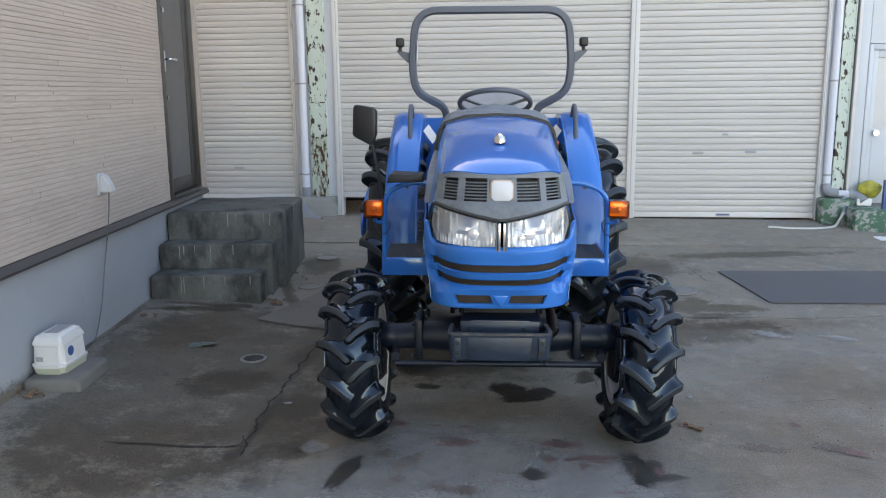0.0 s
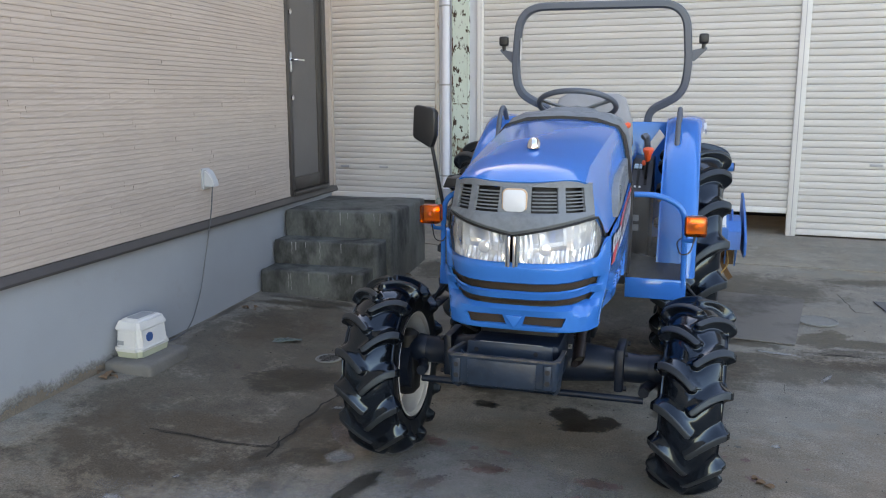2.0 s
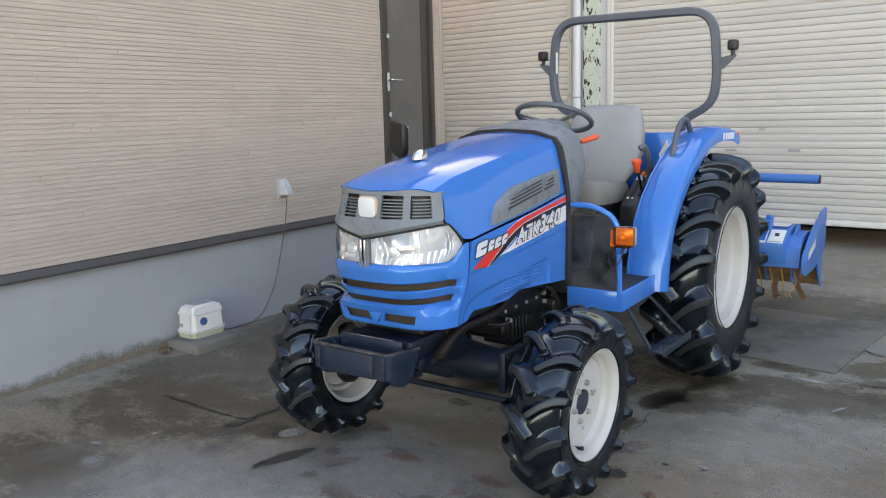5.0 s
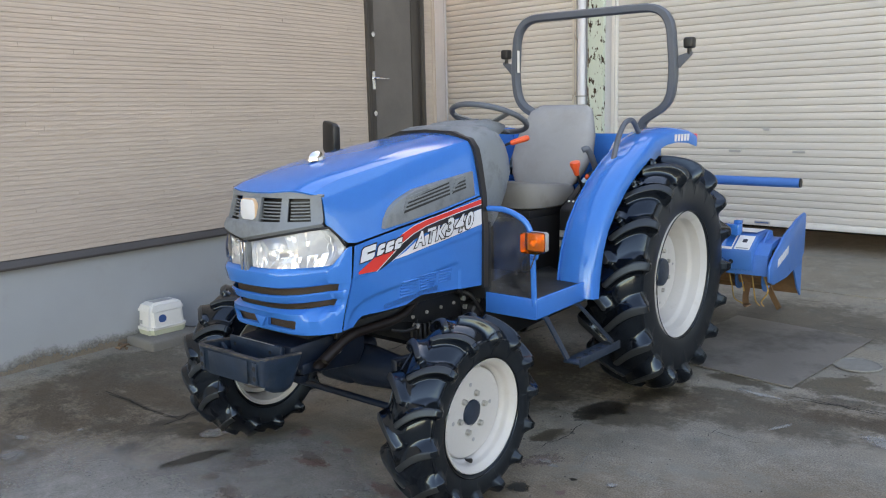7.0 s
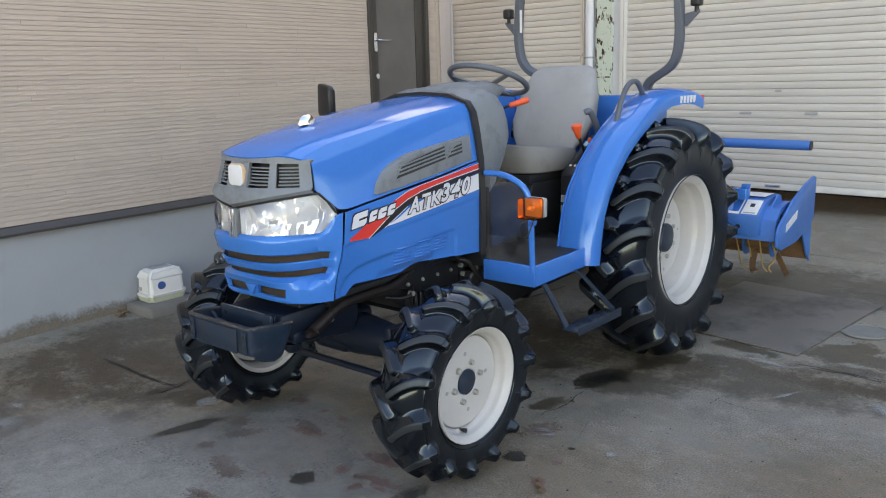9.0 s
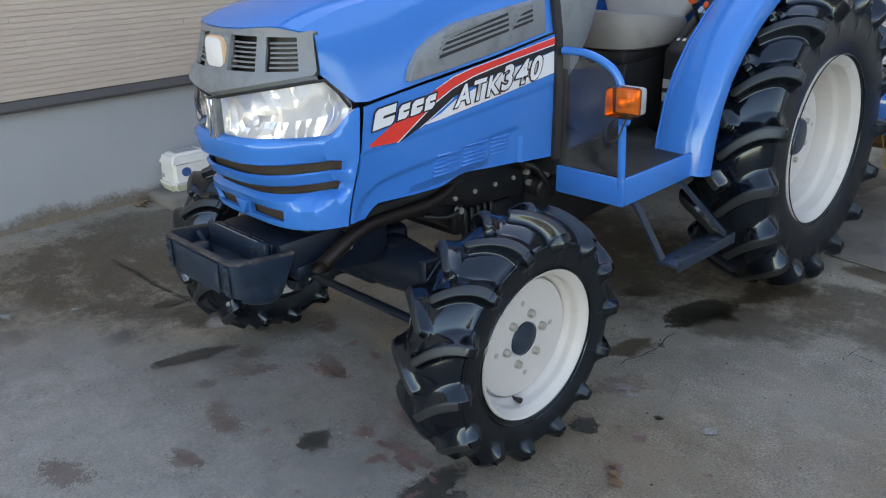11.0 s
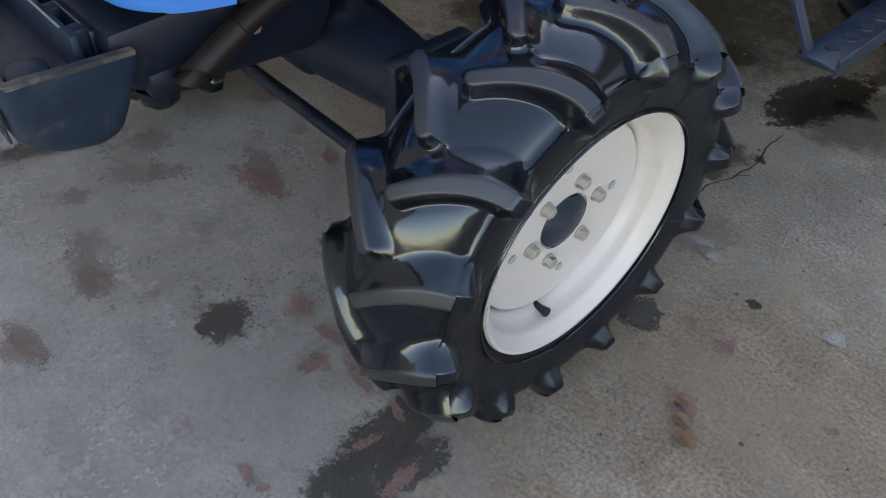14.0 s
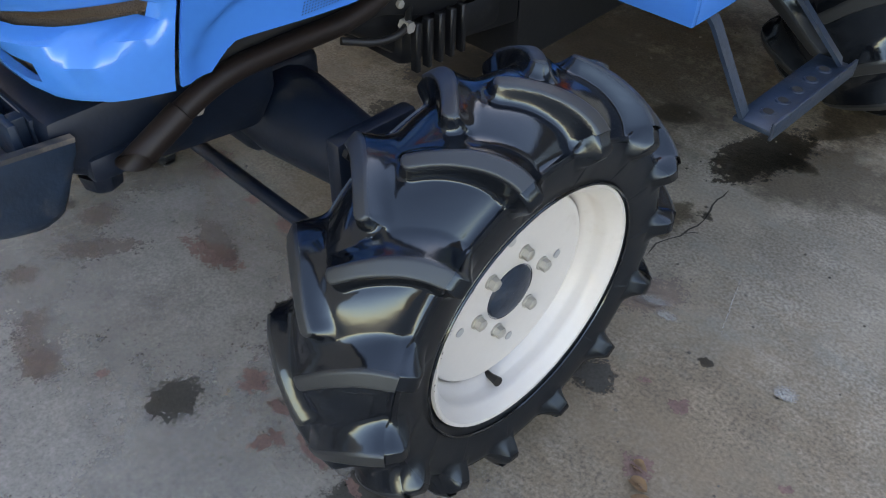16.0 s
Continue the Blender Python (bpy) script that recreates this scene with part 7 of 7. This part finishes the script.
for s in (-1, 1):
    plate = [(2.46, 0.56), (2.5, 0.60), (2.72, 0.72), (2.95, 0.79), (3.1, 0.815), (3.13, 0.80), (3.13, 0.56), (3.05, 0.5), (2.8, 0.455), (2.55, 0.45), (2.47, 0.48)]
    p = part("end_plate", prism(bmesh.new(), plate, s * 0.92, s * 0.935, "u", 0.003), BLUE_WORN, tiller, "worn blue leaf-shaped end plate")
    for i in range(5):
        part("letter_block", prism(bmesh.new(), [(2.6 + i * 0.04, 0.545 + i * 0.012), (2.63 + i * 0.04, 0.553 + i * 0.012), (2.632 + i * 0.04, 0.6 + i * 0.012), (2.602 + i * 0.04, 0.592 + i * 0.012)], s * 0.9352, s * 0.9375, "u"), DECAL_WHITE, p, smooth=0)
    part("side_tip", prism(bmesh.new(), [(2.98, 0.5), (3.16, 0.6), (3.17, 0.27), (3.1, 0.33)], s * 0.905, s * 0.915, "u"), BLUE_WORN, tiller, smooth=0)
    part("lower_link", tubed(fillet([(s * 0.22, 1.95, 0.45), (s * 0.3, 2.3, 0.46), (s * 0.32, 2.6, 0.56)], 0.1), 0.022, 10), NAVY_IRON, tiller)
front_box = part("gear_housing", prism(bmesh.new(), [(2.5, 0.527), (2.478, 0.648), (2.6, 0.722), (2.8, 0.735), (2.86, 0.72), (2.86, 0.56)], -0.82, 0.82, "u", 0.006), BLUE_WORN, tiller, "worn blue gear housing with labels")


def on_slope(u0, u1, a, b, lift):
    """A label on the housing's sloping front face."""
    p, q = Vector((2.478, 0.648)), Vector((2.6, 0.722))
    n = Vector((-(q - p).y, (q - p).x)).normalized() * lift
    bm = bmesh.new()
    c, d = p.lerp(q, a) + n, p.lerp(q, b) + n
    bm.faces.new([bm.verts.new(v) for v in ((u0, c.x, c.y), (u1, c.x, c.y), (u1, d.x, d.y), (u0, d.x, d.y))])
    return bm


part("label", on_slope(0.5, 0.705, 0.02, 0.98, 0.0015), LABEL_WHITE, front_box, "pale framed label", smooth=0)
part("label", on_slope(0.508, 0.697, 0.16, 0.9, 0.0022), BLUE, front_box, "blue label", smooth=0)
part("label", on_slope(0.715, 0.805, 0.05, 0.95, 0.0015), LABEL_WHITE, front_box, "white warning label", smooth=0)
part("label_print", on_slope(0.725, 0.795, 0.1, 0.17, 0.0022), LABEL_GREY, front_box, smooth=0)
part("label_print", on_slope(0.745, 0.772, 0.5, 0.72, 0.0022), DECAL_BLACK, front_box, smooth=0)
part("dust", boxed(0.3, 0.8, 2.63, 2.78, 0.7365, 0.7385), LABEL_WHITE, front_box, "pale top of the gear housing", smooth=0)
part("plug", rod((0.7, 2.494, 0.575), (0.7, 2.486, 0.575), 0.014, 12), BLACK_IRON, front_box)
part("bracket", boxed(0.635, 0.725, 2.52, 2.6, 0.725, 0.79, bev=0.006), BLUE, tiller)
part("bracket_hook", prism(bmesh.new(), [(2.54, 0.79), (2.54, 0.815), (2.6, 0.81), (2.6, 0.79)], 0.69, 0.725, "u", 0.004), BLUE, tiller)
part("hook_rod", tubed(fillet([(0.56, 2.5, 0.72), (0.58, 2.48, 0.79), (0.62, 2.5, 0.8), (0.635, 2.54, 0.77)], 0.03), 0.006, 8), NAVY_IRON, tiller)
part("fin", prism(bmesh.new(), [(2.6, 0.68), (2.7, 0.745), (2.74, 0.74), (2.78, 0.69)], 0.84, 0.852, "u", 0.002), BLUE_WORN, tiller)
part("tine_shaft", rod((-0.86, 2.78, 0.44), (0.86, 2.78, 0.44), 0.045, 16), RUSTY, tiller)
for u in (-0.75, -0.45, -0.15, 0.15, 0.45, 0.66, 0.82):
    part("tine_flange", rod((u - 0.004, 2.78, 0.44), (u + 0.004, 2.78, 0.44), 0.085, 20), BLUE_WORN, tiller)
tine = None
for i in range(18):
    m = pose(-0.8 + i * 0.095, 2.78, 0.44) @ Matrix.Rotation(radians(i * 77), 4, "X")
    if tine is None:
        tine = part("tine", tubed(fillet([(0, 0, 0.03), (0, 0.01, 0.13), (0.03, 0.05, 0.2), (0.06, 0.09, 0.21)], 0.05), 1, section=[(-0.004, -0.018), (0.004, -0.018), (0.004, 0.018), (-0.004, 0.018)]), RUSTY, tiller, "rusty curved tine", m=m)
    else:
        again(tine, m)
rnd = random.Random(11)
for i in range(4):
    u = 0.62 + 0.07 * i
    bm = tubed(fillet([(u, 2.7, 0.46), (u + 0.02, 2.72 + rnd.uniform(-0.05, 0.05), 0.36), (u + rnd.uniform(-0.04, 0.06), 2.75, 0.29), (u + rnd.uniform(-0.06, 0.08), 2.78, 0.26)], 0.04), 0.0042, 6)
    part("straw", bm, YELLOW_ROPE, tiller, "straw caught round the tines")
part("top_link", tubed(fillet([(0, 2.0, 0.8), (0, 2.4, 0.9), (0, 3.2, 0.985)], 0.1), 0.03, 10), NAVY_IRON, tiller)
for s in (-0.25, 0.25):
    part("mast", tubed([(s, 2.66, 0.74), (s * 0.9, 3.2, 0.97)], 0.022, 10), BLUE, tiller)


# ---- on the yard ----
def lid(name, x, y, r, label, slots):
    z = gz(x, y)
    c = thing(name, pose(x, y, z), label, "drain cover", "drain covers", kind="structure")
    part("ring", tubed([(r * math.cos(a), r * math.sin(a), 0.004) for a in (2 * math.pi * i / 40 for i in range(40))], 0.006, 8, closed=True), IRON_COVER, c)
    part("disc", tubed([(0, 0, -0.02), (0, 0, 0.006)], r - 0.007, 40), IRON_COVER, c)
    for k in range(slots):
        yy = -r * 0.7 + 1.4 * r * k / max(1, slots - 1)
        h = math.sqrt(max(0.0, (r * 0.8) ** 2 - yy * yy))
        part("slot", boxed(-h, h, yy - r * 0.06, yy + r * 0.06, 0.0062, 0.0085), CRACK, c, smooth=0)


lid("drain_cover", -1.094, 4.498, 0.072, "round slotted drain cover set in the concrete", 6)
lid("drain_cover", -1.016, 6.05, 0.085, "pale round cover set in the concrete", 0)
lid("drain_cover", -0.998, 6.93, 0.09, "pale round cover set in the concrete", 0)
lid("drain_cover", 1.738, 5.85, 0.12, "round manhole cover beside a steel sheet", 0)


bm = bmesh.new()
grid = [[(0.085 * k * (1 + 0.35 * math.sin(3 * a + 1)) * math.cos(a), 0.04 * k * (1 + 0.3 * math.sin(2 * a)) * math.sin(a), 0.004 + 0.016 * abs(noise.noise(Vector((k * 4, 2 * math.cos(a), 2 * math.sin(a)))))) for a in (2 * math.pi * i / 24 for i in range(25))] for k in (0.02, 0.3, 0.55, 0.8, 1.0)]
tagged(part("plastic_scrap", sheet(bm, grid, 0.002, within=(0, 0, -1)), SCRAP_GREEN, smooth=40, m=pose(-1.45, 4.66, gz(-1.45, 4.66), 0, 0, 12)), "flattened dull green plastic scrap on the concrete", "litter")


def lying_sheet(name, pts, material, label, category, lift=0.004, thick=0.006):
    bm = bmesh.new()
    c = [Vector(p) for p in pts]
    n = 10
    grid = []
    for j in range(n + 1):
        row = []
        for i in range(n + 1):
            p = (c[0] * (1 - i / n) + c[1] * (i / n)) * (1 - j / n) + (c[3] * (1 - i / n) + c[2] * (i / n)) * (j / n)
            row.append((p.x, p.y, gz(p.x, p.y) + lift + thick))
        grid.append(row)
    sheet(bm, grid, thick, within=(pts[0][0], pts[0][1], -9))
    return tagged(part(name, bm, material, smooth=30), label, category)


lying_sheet("steel_sheet", [(0.7, 5.48), (1.523, 5.333), (1.736, 6.318), (0.9, 6.46)], SHEET_BROWN, "brown steel sheet lying on the concrete", "steel sheet", 0.006)
lying_sheet("rubber_sheet", [(2.277, 5.522), (4.4, 5.4), (4.4, 6.25), (2.184, 6.354)], SHEET_DARK, "dark grey sheet lying on the concrete", "sheet", 0.006)
lying_sheet("steel_sheet", [(-1.235, 5.23), (-0.35, 4.93), (-0.1, 5.85), (-0.88, 5.95)], SHEET_BROWN, "brown steel sheet lying beside the steps", "steel sheet", 0.006)
lying_sheet("slab", [(-1.35, 7.52), (4.1, 7.06), (4.1, 8.2), (-1.35, 8.8)], GROUND, "paler concrete apron before the shutters", "apron", 0.001, 0.01)

# x, y, half-lengths, turn
# these lighten the ground ahead of the tractor, where too little light falls
DRY_LIT_SPOTS = [(0.15, 2.75, 0.9, 0.55, 10), (0.1, 3.2, 0.5, 0.3, -20), (-0.1, 2.55, 1.0, 0.5, 0)]
RED_SPOTS_a = [(0.055, 3.328, 0.085, 0.027, 1), (0.098, 3.511, 0.033, 0.018, -16), (0.441, 3.153, 0.032, 0.015, 25), (0.523, 3.156, 0.03, 0.013, 9), (0.558, 3.087, 0.039, 0.014, 69), (0.573, 3.107, 0.024, 0.01, -8), (0.646, 3.131, 0.046, 0.01, -4), (0.757, 3.051, 0.038, 0.009, 75), (0.849, 3.044, 0.04, 0.016, 92), (0.662, 2.871, 0.025, 0.01, -9), (1.08, 3.676, 0.021, 0.019, 26), (0.995, 3.689, 0.011, 0.009, 26), (0.195, 2.971, 0.015, 0.012, 45), (0.747, 3.132, 0.028, 0.008, -11)]
RED_SPOTS_b = [(0.973, 3.15, 0.013, 0.008, 68), (1.31, 3.643, 0.014, 0.008, 21), (0.51, 2.853, 0.008, 0.006, 24), (0.704, 2.874, 0.012, 0.006, 74), (-0.036, 3.524, 0.022, 0.017, 30), (0.512, 3.306, 0.091, 0.035, -7), (0.615, 3.171, 0.094, 0.027, 0), (0.428, 3.172, 0.028, 0.021, -1), (0.086, 3.348, 0.056, 0.024, -1), (1.095, 3.505, 0.034, 0.025, -42), (1.589, 3.486, 0.03, 0.028, -34), (-0.215, 3.555, 0.058, 0.034, -44), (1.706, 3.195, 0.067, 0.03, -45)]
TAN_SPOTS = [(0.08, 2.895, 0.045, 0.04, 76), (0.134, 2.737, 0.082, 0.022, 4), (-0.032, 2.942, 0.038, 0.032, 87), (-0.255, 3.231, 0.049, 0.041, 79), (-0.147, 3.166, 0.109, 0.033, 50), (-0.19, 2.999, 0.037, 0.029, 76), (-0.223, 3.541, 0.04, 0.028, 27), (-0.06, 2.457, 0.108, 0.051, 11), (0.058, 2.904, 0.086, 0.036, -3), (0.153, 2.712, 0.065, 0.033, 23), (1.349, 3.25, 0.112, 0.036, -16), (1.634, 3.243, 0.065, 0.043, -27), (-0.638, 3.509, 0.118, 0.042, -55), (0.869, 3.895, 0.108, 0.052, 58), (0.02, 3.366, 0.09, 0.032, -6), (0.488, 3.31, 0.045, 0.049, 50)]
PALE_SPOTS = [(1.023, 3.991, 0.093, 0.002, -75), (1.218, 3.835, 0.024, 0.011, 5), (0.937, 3.87, 0.031, 0.014, 9), (-0.563, 3.295, 0.063, 0.045, -1), (-0.568, 3.303, 0.06, 0.066, 28), (1.601, 4.817, 0.091, 0.015, 63), (-1.109, 2.623, 0.057, 0.06, 56), (-1.242, 2.733, 0.039, 0.019, 22), (1.404, 5.177, 0.148, 0.021, -9), (1.218, 3.845, 0.024, 0.019, 3), (-0.77, 3.813, 0.027, 0.023, 14), (2.407, 4.786, 0.109, 0.064, -27), (2.026, 4.867, 0.116, 0.061, -32), (0.891, 3.892, 0.042, 0.017, 19), (1.157, 3.456, 0.009, 0.002, 28), (-1.118, 2.955, 0.02, 0.013, 82)]
WET_OVER = [row for row in WET_SPOTS if row[1] < 3.7]
count = 0
for name, m, spots in (("dry_patch", DRY_LIT, DRY_LIT_SPOTS), ("wet_patch", WET, WET_OVER), ("flaked_patch", REDDISH, RED_SPOTS_a + RED_SPOTS_b), ("flaked_patch", TAN, TAN_SPOTS), ("scuff", PALE, PALE_SPOTS)):
    for x, y, a, b, turn in spots:
        count += 1
        part(name, blob(bmesh.new(), x, y, a * 1.15, b * 1.2, turn, seed=count, lift=0.002 + 0.00008 * count, zfun=gz, rag=0.2), m, ground, smooth=0)

CRACKS = [
    ([(-0.746, 5.008), (-0.794, 4.571), (-0.837, 4.018), (-0.87, 3.786), (-0.87, 3.513), (-0.866, 3.229)], 0.02),
    ([(-1.461, 3.294), (-1.288, 3.316), (-1.115, 3.306), (-0.824, 3.329)], 0.008),
    ([(0.814, 4.373), (0.82, 4.267), (0.827, 4.228), (0.821, 4.134), (0.796, 4.066), (0.797, 4.017)], 0.006),
    ([(0.821, 4.134), (0.831, 4.164), (0.846, 4.173)], 0.004),
    ([(1.357, 4.541), (1.376, 4.675), (1.405, 4.679)], 0.004),
    ([(1.37, 4.614), (1.481, 4.587), (1.611, 4.6)], 0.004),
    ([(1.592, 5.201), (1.768, 5.222), (1.964, 5.197)], 0.01),
    ([(1.536, 5.238), (2.036, 5.223), (2.431, 5.187), (2.929, 5.23)], 0.008),
    ([(1.587, 7.324), (2.269, 7.229), (3.906, 7.074)], 0.012),
    ([(1.989, 6.535), (2.014, 6.1), (2.121, 6.096)], 0.008),
    ([(1.691, 3.776), (1.923, 3.8)], 0.004),
    ([(2.011, 3.753), (2.088, 3.693)], 0.004),
    ([(-1.409, 3.288), (-1.236, 3.31), (-1.006, 3.322), (-0.897, 3.345), (-0.9, 3.449)], 0.009),
    ([(1.106, 7.324), (1.62, 7.306)], 0.012),
    ([(0.714, 6.584), (1.145, 6.58)], 0.006),
    ([(-1.314, 7.517), (-1.174, 7.466), (-0.755, 7.47)], 0.01),
    ([(1.494, 6.553), (1.734, 6.549)], 0.006),
]
rnd = random.Random(31)
for pts, w in CRACKS:
    fine = []
    for (x0, y0), (x1, y1) in zip(pts, pts[1:]):
        k = max(1, int(math.hypot(x1 - x0, y1 - y0) / 0.025))
        fine += [(x0 + (x1 - x0) * i / k + rnd.uniform(-0.006, 0.006), y0 + (y1 - y0) * i / k + rnd.uniform(-0.006, 0.006)) for i in range(k)]
    part("crack", stroke(bmesh.new(), fine + [pts[-1]], w * 0.6, 0.0018), CRACK, ground, smooth=0)

# soil splashed along the foot of the house wall
bm = bmesh.new()
lay = bm.verts.layers.float.new("fade")
rows = []
for w, f in ((0.0, 1.0), (0.03, 0.75), (0.065, 0.42), (0.115, 0.0)):
    row = []
    for i in range(61):
        y = 0.5 + i * 0.058
        v = bm.verts.new((HX - 0.0205, y, gz(HX, y) + w * (1 + 0.6 * noise.noise(Vector((y * 1.3, 0, 4))))))
        v[lay] = f
        row.append(v)
    rows.append(row)
for a, b in zip(rows, rows[1:]):
    for i in range(60):
        bm.faces.new((a[i], a[i + 1], b[i + 1], b[i]))
SOIL = patch_mat("soil_splash", (0.2, 0.16, 0.12), 0.9, 0.3, 0.7, (0.3, 0.8), 1.2, 0.6, 6.0)
part("soil_splash", bm, SOIL, ground, smooth=0)

# dry leaves and grit
def leaf_mesh(size):
    grid = []
    for i in range(6):
        k = i / 5
        w = size * 0.32 * math.sin(math.pi * (0.06 + 0.9 * k))
        grid.append([(x * w, size * (k - 0.5), size * 0.12 * abs(x) + size * 0.16 * math.sin(3 * k)) for x in (-1, -0.5, 0, 0.5, 1)])
    return sheet(bmesh.new(), grid)


rnd = random.Random(21)
spots = [(-1.2, 5.62, 0.07, 9), (-2.0, 3.72, 0.06, 6), (-2.0, 3.9, 0.03, 3), (-1.95, 5.2, 0.1, 5), (-1.15, 6.3, 0.1, 6)]
first = None
for x, y, r, count in spots:
    for i in range(count):
        a, q = rnd.uniform(-r, r), rnd.uniform(-r, r)
        m = pose(x + a, y + q, gz(x + a, y + q) + 0.004 + 0.006 * rnd.random(), rnd.uniform(-15, 15), rnd.uniform(-15, 15), rnd.uniform(0, 360)) @ Matrix.Scale(rnd.uniform(0.7, 1.3), 4)
        if first is None:
            first = part("dry_leaf", leaf_mesh(0.05), LEAF, smooth=60, m=m)
            tagged(first, "curled brown dry leaf on the concrete", "leaf", "dry leaves")
        else:
            o = new("dry_leaf", first.data)
            o.matrix_basis = m
            tagged(o, "curled brown dry leaf on the concrete", "leaf", "dry leaves")
for x, y, r in ((1.095, 3.504, 0.016), (1.112, 3.473, 0.018), (1.137, 3.447, 0.021)):
    grid = [[(x + r * k * (1 + 0.2 * math.sin(3 * a + r * 90)) * math.cos(a), y + 0.7 * r * k * math.sin(a), gz(x, y) + 0.004 + 0.006 * k * k * (1 + math.sin(2 * a + r * 300)) + 0.004 * noise.noise(Vector((x * 40 + k * 3, a * 2, r)))) for a in (2 * math.pi * i / 14 for i in range(15))] for k in (0.02, 0.3, 0.55, 0.8, 1.0)]
    tagged(part("dry_leaf", sheet(bmesh.new(), grid), LEAF, smooth=50), "curled brown dry leaf on the concrete", "leaf", "dry leaves")
verts, faces = [], []
for i in range(900):
    x, y, s = rnd.uniform(-2.0, 3.0), rnd.uniform(1.6, 6.0), rnd.uniform(0.0012, 0.0045)
    z = gz(x, y) + 0.001
    k = len(verts)
    verts += [(x - s, y - s * 0.6, z), (x + s * 0.8, y - s, z), (x + s, y + s * 0.7, z), (x - s * 0.6, y + s, z), (x, y, z + s * 1.1)]
    faces += [(k, k + 1, k + 4), (k + 1, k + 2, k + 4), (k + 2, k + 3, k + 4), (k + 3, k, k + 4)]
me = bpy.data.meshes.new("grit")
me.from_pydata(verts, [], faces)
me.materials.append(mat("dark_grit", (0.1, 0.09, 0.08), 0.9, var=0.3, island=0.6))
tagged(new("grit", me), "scattered dark grit on the concrete", "grit", kind="stuff")
